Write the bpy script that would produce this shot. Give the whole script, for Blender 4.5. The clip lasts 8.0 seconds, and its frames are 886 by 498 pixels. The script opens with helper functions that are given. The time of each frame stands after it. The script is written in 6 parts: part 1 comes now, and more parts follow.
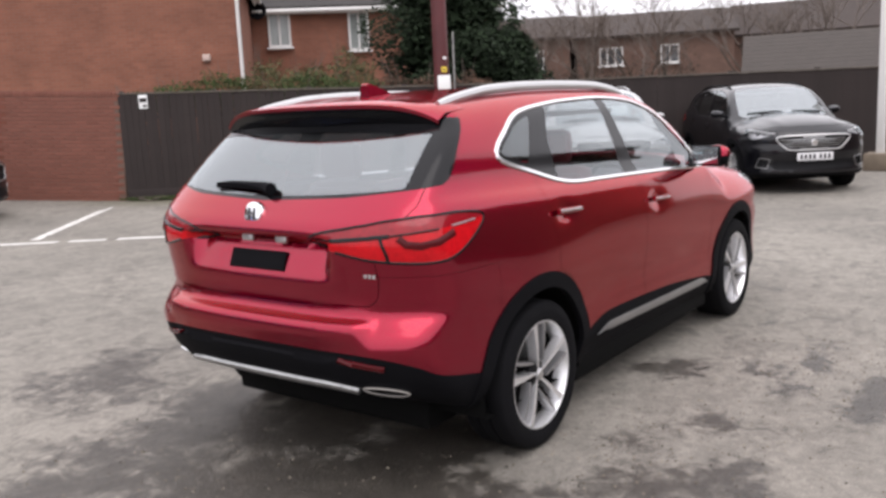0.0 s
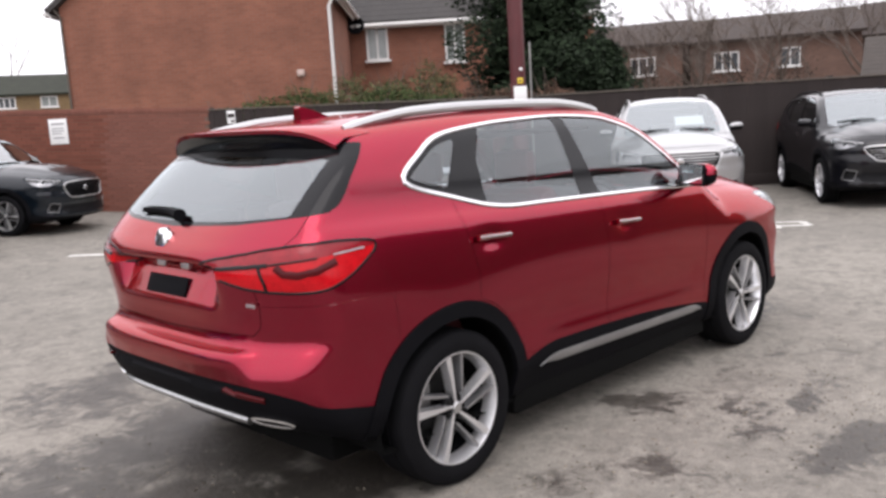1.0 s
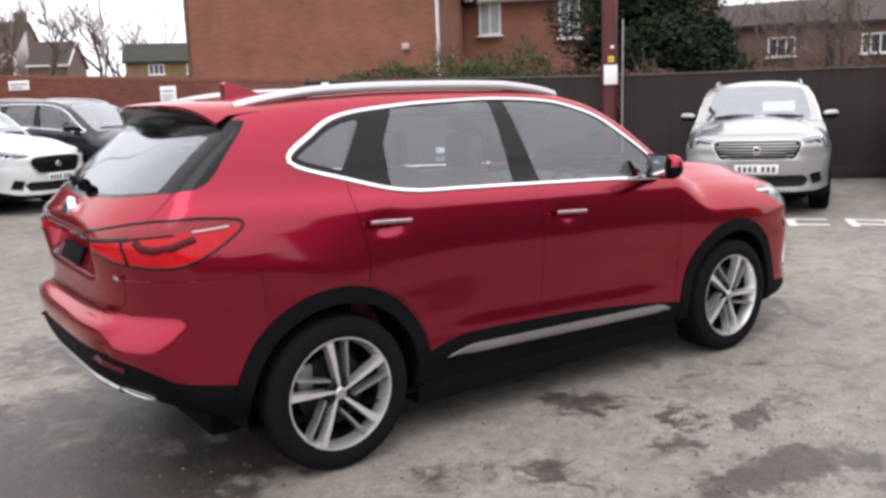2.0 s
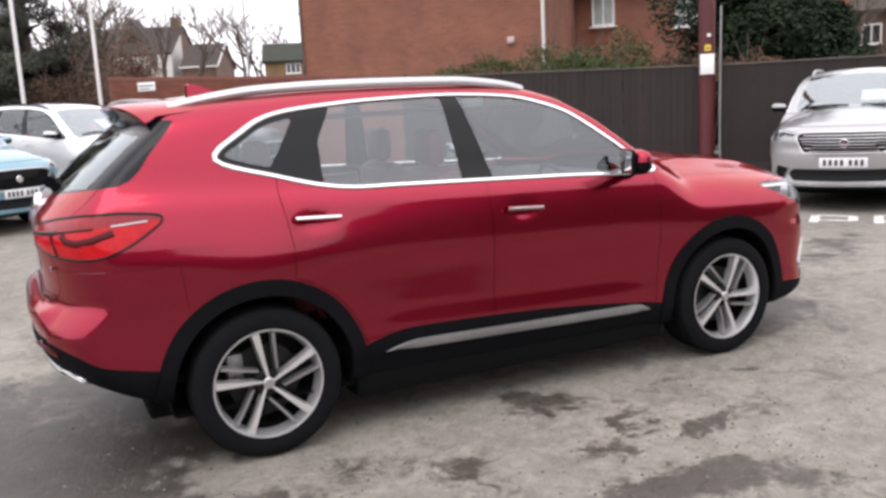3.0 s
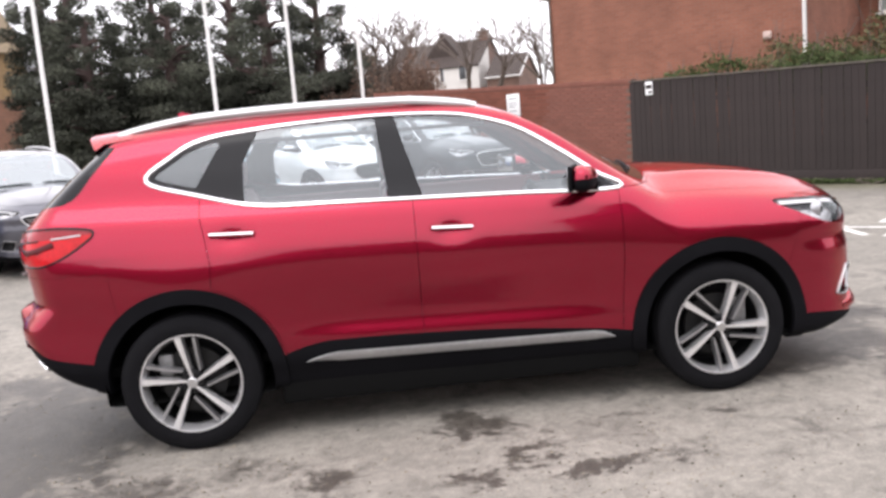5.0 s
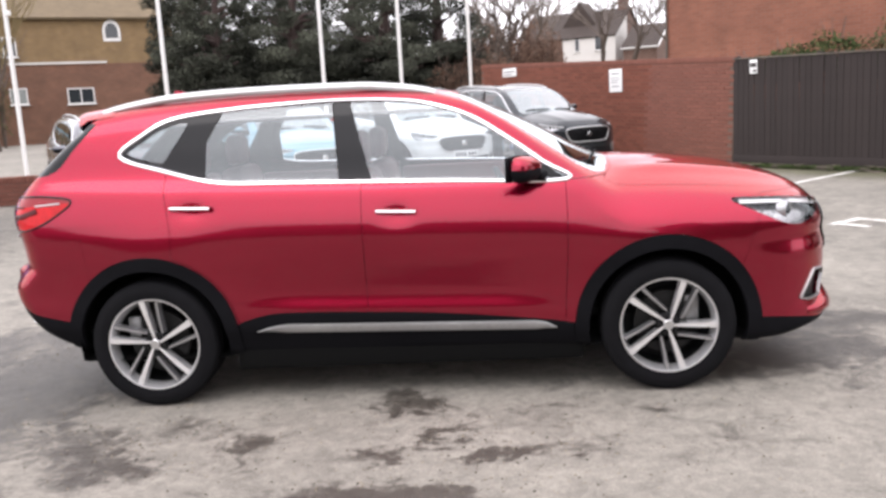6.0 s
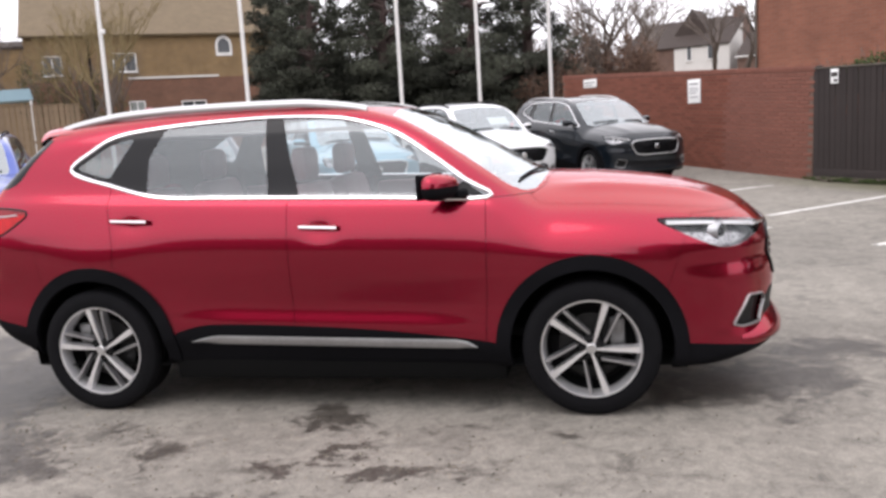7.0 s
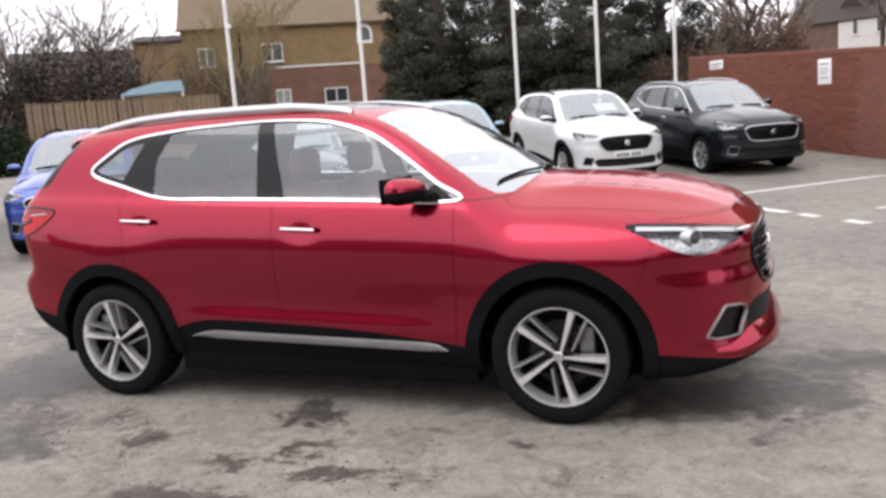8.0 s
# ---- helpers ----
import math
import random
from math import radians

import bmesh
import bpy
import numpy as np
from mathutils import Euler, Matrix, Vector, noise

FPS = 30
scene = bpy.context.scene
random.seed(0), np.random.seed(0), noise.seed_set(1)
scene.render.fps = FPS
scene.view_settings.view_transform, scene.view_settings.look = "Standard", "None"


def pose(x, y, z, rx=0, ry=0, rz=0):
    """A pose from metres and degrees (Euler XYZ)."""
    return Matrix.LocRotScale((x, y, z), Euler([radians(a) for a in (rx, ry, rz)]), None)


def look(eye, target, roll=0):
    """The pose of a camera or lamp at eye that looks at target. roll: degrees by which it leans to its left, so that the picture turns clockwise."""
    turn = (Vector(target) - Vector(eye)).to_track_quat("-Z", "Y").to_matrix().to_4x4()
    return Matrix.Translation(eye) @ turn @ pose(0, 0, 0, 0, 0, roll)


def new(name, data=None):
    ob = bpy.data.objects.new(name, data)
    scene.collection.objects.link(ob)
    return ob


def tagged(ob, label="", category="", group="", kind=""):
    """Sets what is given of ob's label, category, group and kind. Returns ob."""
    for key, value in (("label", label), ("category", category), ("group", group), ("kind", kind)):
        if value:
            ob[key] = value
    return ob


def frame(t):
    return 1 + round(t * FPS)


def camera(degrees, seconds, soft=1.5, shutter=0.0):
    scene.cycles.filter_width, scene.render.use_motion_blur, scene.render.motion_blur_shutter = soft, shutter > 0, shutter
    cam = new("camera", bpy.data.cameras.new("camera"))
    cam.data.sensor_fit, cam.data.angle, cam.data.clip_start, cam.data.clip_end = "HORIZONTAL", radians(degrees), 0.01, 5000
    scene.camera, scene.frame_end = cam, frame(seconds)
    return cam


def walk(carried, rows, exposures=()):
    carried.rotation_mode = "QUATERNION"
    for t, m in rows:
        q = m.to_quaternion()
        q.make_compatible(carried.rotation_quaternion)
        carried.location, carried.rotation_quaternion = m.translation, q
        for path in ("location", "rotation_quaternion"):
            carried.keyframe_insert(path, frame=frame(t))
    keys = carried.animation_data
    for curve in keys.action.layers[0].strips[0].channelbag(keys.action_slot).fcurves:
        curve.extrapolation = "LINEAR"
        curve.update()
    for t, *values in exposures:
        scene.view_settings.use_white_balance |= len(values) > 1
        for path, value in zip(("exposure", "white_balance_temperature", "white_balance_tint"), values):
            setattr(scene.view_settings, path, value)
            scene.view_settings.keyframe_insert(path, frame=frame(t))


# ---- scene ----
cam = camera(54.8, 8.0, 3.0)
PATH = [
    (0, (-4.618, -2.822, 1.588), (-3.042, -1.637, 1.253), -2.8),
    (0.5, (-4.245, -3.047, 1.601), (-2.726, -1.786, 1.28), -2.2),
    (1, (-3.909, -3.446, 1.6), (-2.519, -2.039, 1.3), -3.6),
    (1.5, (-3.537, -3.753, 1.569), (-2.284, -2.217, 1.299), -3.4),
    (1.7, (-3.322, -3.867, 1.587), (-2.105, -2.313, 1.266), -2.5),
    (2.8, (-2.415, -4.483, 1.542), (-1.51, -2.731, 1.209), -2.5),
    (3, (-2.24, -4.555, 1.554), (-1.379, -2.782, 1.212), -2.9),
    (3.5, (-1.791, -4.81, 1.547), (-1.099, -2.96, 1.231), -3.6),
    (4, (-1.33, -4.89, 1.519), (-0.774, -2.994, 1.205), -2.4),
    (4.5, (-0.865, -5.021, 1.504), (-0.492, -3.077, 1.217), -3.8),
    (5.8, (0.339, -5.199, 1.499), (0.237, -3.226, 1.187), -3.9),
    (6, (0.546, -5.226, 1.528), (0.398, -3.26, 1.195), -3.3),
    (6.5, (1.021, -5.142, 1.515), (0.725, -3.189, 1.202), -2.2),
    (7, (1.517, -5.08, 1.507), (1.11, -3.144, 1.212), -3.4),
    (7.5, (1.959, -5.0, 1.531), (1.41, -3.103, 1.216), -3.5),
    (8, (2.383, -4.814, 1.553), (1.643, -2.983, 1.241), -4.2),
]
walk(cam, [(t, look(eye, target, roll)) for t, eye, target, roll in PATH],
     [(t, e, 6500, 17) for t, e in ((0, 1.22), (0.5, 1.25), (1.5, 1.25), (3.0, 1.35), (3.5, 1.36), (4.0, 1.42), (4.5, 1.67), (6.0, 1.65), (6.5, 1.4), (8.0, 1.25))])

# ---- world and light ----
world = bpy.data.worlds.new("world")
scene.world = world
world.use_nodes = True
wn, wl = world.node_tree.nodes, world.node_tree.links
sky = wn.new("ShaderNodeTexSky")
sky.sky_type, sky.sun_disc = "NISHITA", False
sky.sun_elevation, sky.sun_rotation = radians(50), radians(200)
sky.dust_density, sky.air_density = 4.0, 1.0
grey = wn.new("ShaderNodeHueSaturation")
grey.inputs["Saturation"].default_value = 0.12
wl.new(sky.outputs[0], grey.inputs["Color"])
# overcast: the cloud is half as bright again overhead as at the horizon
cloud, high, where = wn.new("ShaderNodeMix"), wn.new("ShaderNodeMapRange"), wn.new("ShaderNodeTexCoord")
up, tone = wn.new("ShaderNodeSeparateXYZ"), wn.new("ShaderNodeVectorMath")
wl.new(where.outputs["Generated"], up.inputs[0])
high.inputs["From Min"].default_value, high.inputs["From Max"].default_value = 0.0, 1.0
high.inputs["To Min"].default_value, high.inputs["To Max"].default_value = 14.0, 22.0
wl.new(up.outputs["Z"], high.inputs["Value"])
tone.operation = "SCALE"
tone.inputs[0].default_value = (0.985, 1.0, 1.02)
wl.new(high.outputs[0], tone.inputs["Scale"])
cloud.data_type = "RGBA"
cloud.inputs["Factor"].default_value = 0.85
wl.new(grey.outputs[0], cloud.inputs["A"])
wl.new(tone.outputs[0], cloud.inputs["B"])
wl.new(cloud.outputs["Result"], wn["Background"].inputs["Color"])
wn["Background"].inputs["Strength"].default_value = 0.05
sun = new("sun", bpy.data.lights.new("sun", "SUN"))
sun.data.energy, sun.data.angle, sun.data.color = 0.3, radians(40), (1.0, 0.97, 0.93)
sun.matrix_world = look((0, 0, 30), (10, 12, 0))

# ---- helpers for shapes: a shape is (vertices, faces) ----


def curve(*pts):
    """A smooth curve without overshoot through (x, y) pairs."""
    pts = sorted(pts)
    xs, ys = np.array([p[0] for p in pts], float), np.array([p[1] for p in pts], float)
    h, d = np.diff(xs), np.diff(ys) / np.diff(xs)
    m = np.zeros(len(xs))
    m[0], m[-1] = d[0], d[-1]
    for i in range(1, len(xs) - 1):
        if d[i - 1] * d[i] > 0:
            a, b = 2 * h[i] + h[i - 1], h[i] + 2 * h[i - 1]
            m[i] = (a + b) / (a / d[i - 1] + b / d[i])

    def f(x):
        x = np.clip(x, xs[0], xs[-1])
        i = np.clip(np.searchsorted(xs, x) - 1, 0, len(xs) - 2)
        t = (x - xs[i]) / h[i]
        return ((1 + 2 * t) * (1 - t) ** 2 * ys[i] + t * (1 - t) ** 2 * h[i] * m[i]
                + t * t * (3 - 2 * t) * ys[i + 1] + t * t * (t - 1) * h[i] * m[i + 1])
    return f


def smax(a, b, k):
    h = np.maximum(k - np.abs(a - b), 0) / k
    return np.maximum(a, b) + h * h * k / 4


def smooth_loop(pts, closed=True, n=6):
    """Points along a rounded curve through pts (2D or 3D)."""
    p, out = [np.array(q, float) for q in pts], []
    last = len(p) if closed else len(p) - 1
    for i in range(last):
        if closed:
            a, b, c, d = p[i - 1], p[i], p[(i + 1) % len(p)], p[(i + 2) % len(p)]
        else:
            a, b, c, d = p[max(i - 1, 0)], p[i], p[i + 1], p[min(i + 2, len(p) - 1)]
        for j in range(n):
            t = j / n
            out.append(0.5 * (2 * b + (c - a) * t + (2 * a - 5 * b + 4 * c - d) * t * t + (3 * b - a - 3 * c + d) * t ** 3))
    if not closed:
        out.append(p[-1])
    return np.array(out)


def inside(px, py, poly):
    """Signed distance to a 2D polygon: positive inside."""
    poly = np.array(poly, float)
    best, odd = np.full(px.shape, 1e9), np.zeros(px.shape, bool)
    for (ax, ay), (bx, by) in zip(poly, np.roll(poly, -1, 0)):
        ex, ey = bx - ax, by - ay
        t = np.clip(((px - ax) * ex + (py - ay) * ey) / (ex * ex + ey * ey + 1e-12), 0, 1)
        best = np.minimum(best, np.hypot(px - ax - t * ex, py - ay - t * ey))
        if ey:
            odd ^= ((ay > py) != (by > py)) & (px < ax + ex * (py - ay) / ey)
    return np.where(odd, best, -best)


def join(*shapes):
    V, F = [], []
    for v, f in shapes:
        n = len(V)
        V.extend(tuple(map(float, p)) for p in v)
        F.extend(tuple(i + n for i in q) for q in f)
    return V, F


def moved(shape, m):
    return [tuple(m @ Vector(p)) for p in shape[0]], shape[1]


def box(cx, cy, cz, sx, sy, sz, b=0.0):
    """A box with its centre, its sizes and a chamfer b."""
    if b <= 0:
        V = [(cx + i * sx / 2, cy + j * sy / 2, cz + k * sz / 2) for i in (-1, 1) for j in (-1, 1) for k in (-1, 1)]
        return V, [(0, 1, 3, 2), (4, 6, 7, 5), (0, 4, 5, 1), (2, 3, 7, 6), (0, 2, 6, 4), (1, 5, 7, 3)]
    bm = bmesh.new()
    bmesh.ops.create_cube(bm, size=1)
    bmesh.ops.scale(bm, vec=(sx, sy, sz), verts=bm.verts)
    bmesh.ops.bevel(bm, geom=bm.edges[:], offset=b, segments=2, profile=0.5, affect="EDGES")
    bm.verts.index_update()
    V = [(v.co.x + cx, v.co.y + cy, v.co.z + cz) for v in bm.verts]
    F = [tuple(v.index for v in f.verts) for f in bm.faces]
    bm.free()
    return V, F


def lathe(profile, n=32, closed=False):
    """Turns (radius, y) pairs about the y axis."""
    V = [(r * math.cos(2 * math.pi * i / n), y, r * math.sin(2 * math.pi * i / n)) for i in range(n) for r, y in profile]
    k, F = len(profile), []
    for i in range(n):
        j = (i + 1) % n
        for a in range(k if closed else k - 1):
            b = (a + 1) % k
            F.append((i * k + a, i * k + b, j * k + b, j * k + a))
    return V, F


def tube(path, r, n=8, caps=True):
    """A round bar along 3D points; r may be a list."""
    path = [Vector(p) for p in path]
    rs = r if isinstance(r, (list, tuple)) else [r] * len(path)
    V, F, up = [], [], None
    for i, p in enumerate(path):
        d = (path[min(i + 1, len(path) - 1)] - path[max(i - 1, 0)]).normalized()
        if up is None:
            up = d.orthogonal().normalized()
        up = (up - d * up.dot(d)).normalized()
        side = d.cross(up)
        for j in range(n):
            a = 2 * math.pi * j / n
            V.append(tuple(p + rs[i] * (math.cos(a) * up + math.sin(a) * side)))
    for i in range(len(path) - 1):
        for j in range(n):
            k = (j + 1) % n
            F.append((i * n + j, i * n + k, (i + 1) * n + k, (i + 1) * n + j))
    if caps:
        F.append(tuple(range(n - 1, -1, -1)))
        F.append(tuple((len(path) - 1) * n + j for j in range(n)))
    return V, F


def ribbon(path, normals, width, height, closed=False):
    """A strip with a rounded face that lies on a surface."""
    V, F, n = [], [], len(path)
    P, N = [Vector(p) for p in path], [Vector(q).normalized() for q in normals]
    for i in range(n):
        a, b = (P[i - 1], P[(i + 1) % n]) if closed else (P[max(i - 1, 0)], P[min(i + 1, n - 1)])
        d = (b - a).normalized()
        s = d.cross(N[i]).normalized()
        for u, w in ((-0.5, -0.6), (-0.5, 0.45), (-0.3, 1.0), (0.3, 1.0), (0.5, 0.45), (0.5, -0.6)):
            V.append(tuple(P[i] + s * width * u + N[i] * height * w))
    for i in range(n if closed else n - 1):
        j = (i + 1) % n
        for k in range(5):
            F.append((i * 6 + k, i * 6 + k + 1, j * 6 + k + 1, j * 6 + k))
    if not closed:
        F.append(tuple(range(5, -1, -1)))
        F.append(tuple((n - 1) * 6 + k for k in range(6)))
    return V, F


def prism(poly, depth, m=None):
    """A polygon in the xz plane, thickened along y from 0 to depth."""
    n = len(poly)
    V = [(p[0], 0, p[1]) for p in poly] + [(p[0], depth, p[1]) for p in poly]
    F = [tuple(range(n)), tuple(range(2 * n - 1, n - 1, -1))] + [(i, n + i, n + (i + 1) % n, (i + 1) % n) for i in range(n)]
    return moved((V, F), m) if m else (V, F)


def link(name, shape, material, parent=None, label="", smooth=30):
    """ONE mesh object from a shape, under its parent."""
    me = bpy.data.meshes.new(name)
    me.from_pydata([tuple(map(float, p)) for p in shape[0]], [], [tuple(map(int, f)) for f in shape[1]])
    me.materials.append(material)
    if smooth:
        me.polygons.foreach_set("use_smooth", [True] * len(me.polygons))
        if smooth < 180:
            me.set_sharp_from_angle(angle=radians(smooth))
    me.update()
    ob = new(name, me)
    ob.parent = parent
    return tagged(ob, label)


def thing(name, m, label, category, group="", kind=""):
    ob = new(name)
    ob.matrix_world = m
    ob.empty_display_size = 0.2
    return tagged(ob, label, category, group, kind)


# ---- materials ----


def mat(name, colour, rough=0.5, metal=0.0, coat=0.0, spread=0.0, scale=8.0, bump=0.0, fine=60.0, coords="Object", shine=0.5):
    """A surface with colour variation at two scales and fine relief."""
    m = bpy.data.materials.new(name)
    m.use_nodes = True
    n, l = m.node_tree.nodes, m.node_tree.links
    b = n["Principled BSDF"]
    b.inputs["Base Color"].default_value = (*colour, 1)
    b.inputs["Roughness"].default_value = rough
    b.inputs["Metallic"].default_value = metal
    b.inputs["Coat Weight"].default_value = coat
    b.inputs["Coat Roughness"].default_value = 0.03
    b.inputs["Specular IOR Level"].default_value = shine
    if spread or bump:
        tc = n.new("ShaderNodeTexCoord")
        big, small = n.new("ShaderNodeTexNoise"), n.new("ShaderNodeTexNoise")
        big.inputs["Scale"].default_value, small.inputs["Scale"].default_value = scale, fine
        big.inputs["Detail"].default_value = 5
        for t in (big, small):
            l.new(tc.outputs[coords], t.inputs["Vector"])
        if spread:
            mix = n.new("ShaderNodeMath")
            mix.operation = "ADD"
            l.new(big.outputs["Fac"], mix.inputs[0])
            l.new(small.outputs["Fac"], mix.inputs[1])
            ramp = n.new("ShaderNodeMapRange")
            ramp.inputs["From Min"].default_value, ramp.inputs["From Max"].default_value = 0.6, 1.4
            ramp.inputs["To Min"].default_value, ramp.inputs["To Max"].default_value = 1 - spread, 1 + spread
            l.new(mix.outputs[0], ramp.inputs["Value"])
            mul = n.new("ShaderNodeVectorMath")
            mul.operation = "SCALE"
            mul.inputs[0].default_value = colour
            l.new(ramp.outputs[0], mul.inputs["Scale"])
            l.new(mul.outputs[0], b.inputs["Base Color"])
        if bump:
            bp = n.new("ShaderNodeBump")
            bp.inputs["Strength"].default_value, bp.inputs["Distance"].default_value = bump, 0.01
            l.new(small.outputs["Fac"], bp.inputs["Height"])
            l.new(bp.outputs[0], b.inputs["Normal"])
    return m


def glass(name, tint, rough=0.0, ior=1.9):
    """Thin window glass: tinted see-through with mirror gloss by Fresnel."""
    m = bpy.data.materials.new(name)
    m.use_nodes = True
    n, l = m.node_tree.nodes, m.node_tree.links
    n.remove(n["Principled BSDF"])
    tr, gl, mix, lw, power, gain = (n.new(k) for k in ("ShaderNodeBsdfTransparent", "ShaderNodeBsdfGlossy", "ShaderNodeMixShader", "ShaderNodeLayerWeight", "ShaderNodeMath", "ShaderNodeMath"))
    tr.inputs["Color"].default_value = (*tint, 1)
    gl.inputs["Color"].default_value = (0.92, 0.98, 1.0, 1)
    gl.inputs["Roughness"].default_value = rough
    least = ((ior - 1) / (ior + 1)) ** 2
    lw.inputs["Blend"].default_value = 0.5
    power.operation, gain.operation = "POWER", "MULTIPLY_ADD"
    power.inputs[1].default_value = 5.0
    gain.inputs[1].default_value, gain.inputs[2].default_value = 1.0 - least, least
    l.new(lw.outputs["Facing"], power.inputs[0])
    l.new(power.outputs[0], gain.inputs[0])
    l.new(gain.outputs[0], mix.inputs[0])
    l.new(tr.outputs[0], mix.inputs[1])
    l.new(gl.outputs[0], mix.inputs[2])
    l.new(mix.outputs[0], n["Material Output"].inputs["Surface"])
    return m


def paint(name, colour, metal=0.3, rough=0.32, spread=0.05, coat=1.0, edge=None):
    m = mat(name, colour, rough, metal, coat, spread, 1.5, 0.0, 700.0)
    if edge:
        m.node_tree.nodes["Principled BSDF"].inputs["Specular Tint"].default_value = (*edge, 1)
    return m


RED = paint("red_paint", (0.285, 0.005, 0.026), 0.92, 0.24, 0.05, 0.75, (0.92, 0.2, 0.28))
RED.node_tree.nodes["Principled BSDF"].inputs["Coat Roughness"].default_value = 0.06
BLACK_PLASTIC = mat("black_plastic", (0.0055, 0.0055, 0.0068), 0.68, 0, 0, 0.15, 6, 0.15, 300, shine=0.06)
GLOSS_BLACK = mat("gloss_black", (0.006, 0.006, 0.007), 0.12, shine=0.25)
DARK = mat("dark_void", (0.004, 0.004, 0.004), 0.9, shine=0.1)
RUBBER = mat("rubber", (0.0075, 0.0075, 0.0085), 0.82, 0, 0, 0.2, 12, 0.2, 120, shine=0.07)
CHROME = mat("chrome", (0.82, 0.82, 0.83), 0.12, 1.0)
MIRROR = mat("mirror_glass", (0.45, 0.46, 0.47), 0.03, 1.0)
SATIN = mat("satin_silver", (0.55, 0.55, 0.55), 0.32, 0.9)
SILL_METAL = mat("brushed_sill_metal", (0.33, 0.33, 0.33), 0.4, 0.8, 0, 0.15, 6)
ALLOY = mat("machined_alloy", (0.86, 0.86, 0.87), 0.3, 0.8, 0, 0.08, 10)
ALLOY_GREY = mat("grey_alloy", (0.42, 0.42, 0.43), 0.3, 0.8)
ALLOY_DARK = mat("dark_alloy", (0.008, 0.008, 0.009), 0.55, 0.2, shine=0.2)
GALV_GREY = mat("grey_cast_metal", (0.22, 0.22, 0.22), 0.45, 0.6, 0, 0.2, 20)
STEEL = mat("brake_steel", (0.028, 0.028, 0.028), 0.5, 0.9, 0, 0.2, 20)
GLASS = glass("window_glass", (0.87, 0.91, 0.92), 0.0, 2.08)
SCREEN_GLASS = glass("windscreen_glass", (0.88, 0.9, 0.9), 0.0, 4.5)
PARKED_SCREEN = glass("parked_windscreen_glass", (0.62, 0.68, 0.68), 0.0, 3.3)
GLASS_DARK = glass("privacy_glass", (0.7, 0.73, 0.74), 0.0, 2.1)
REAR_GLASS = glass("rear_window_glass", (0.62, 0.65, 0.66), 0.0, 2.7)
LENS = glass("clear_lens", (0.95, 0.95, 0.95), 0.0, 1.4)
TAIL_RED = mat("tail_lamp_red", (0.46, 0.005, 0.009), 0.15, 0, 0.0, 0.25, 9.0, shine=0.3)
TAIL_DARK = mat("tail_lamp_dark_red", (0.07, 0.003, 0.005), 0.2, shine=0.25)
CLOTH = mat("black_seat_cloth", (0.02, 0.02, 0.022), 0.85, 0, 0, 0.2, 10, 0.2, 200)
SEAT_RED = mat("dark_red_leather", (0.1, 0.009, 0.014), 0.55, 0, 0, 0.15, 8, 0.2, 120)
LINING = mat("grey_lining", (0.1, 0.1, 0.105), 0.9, 0, 0, 0.1, 10)
WHITE_PLASTIC = mat("white_plastic", (0.75, 0.75, 0.76), 0.4)

# ---- vehicles ----
# Car frame: x ahead, y to its left, z up, origin on the ground midway between the axles.


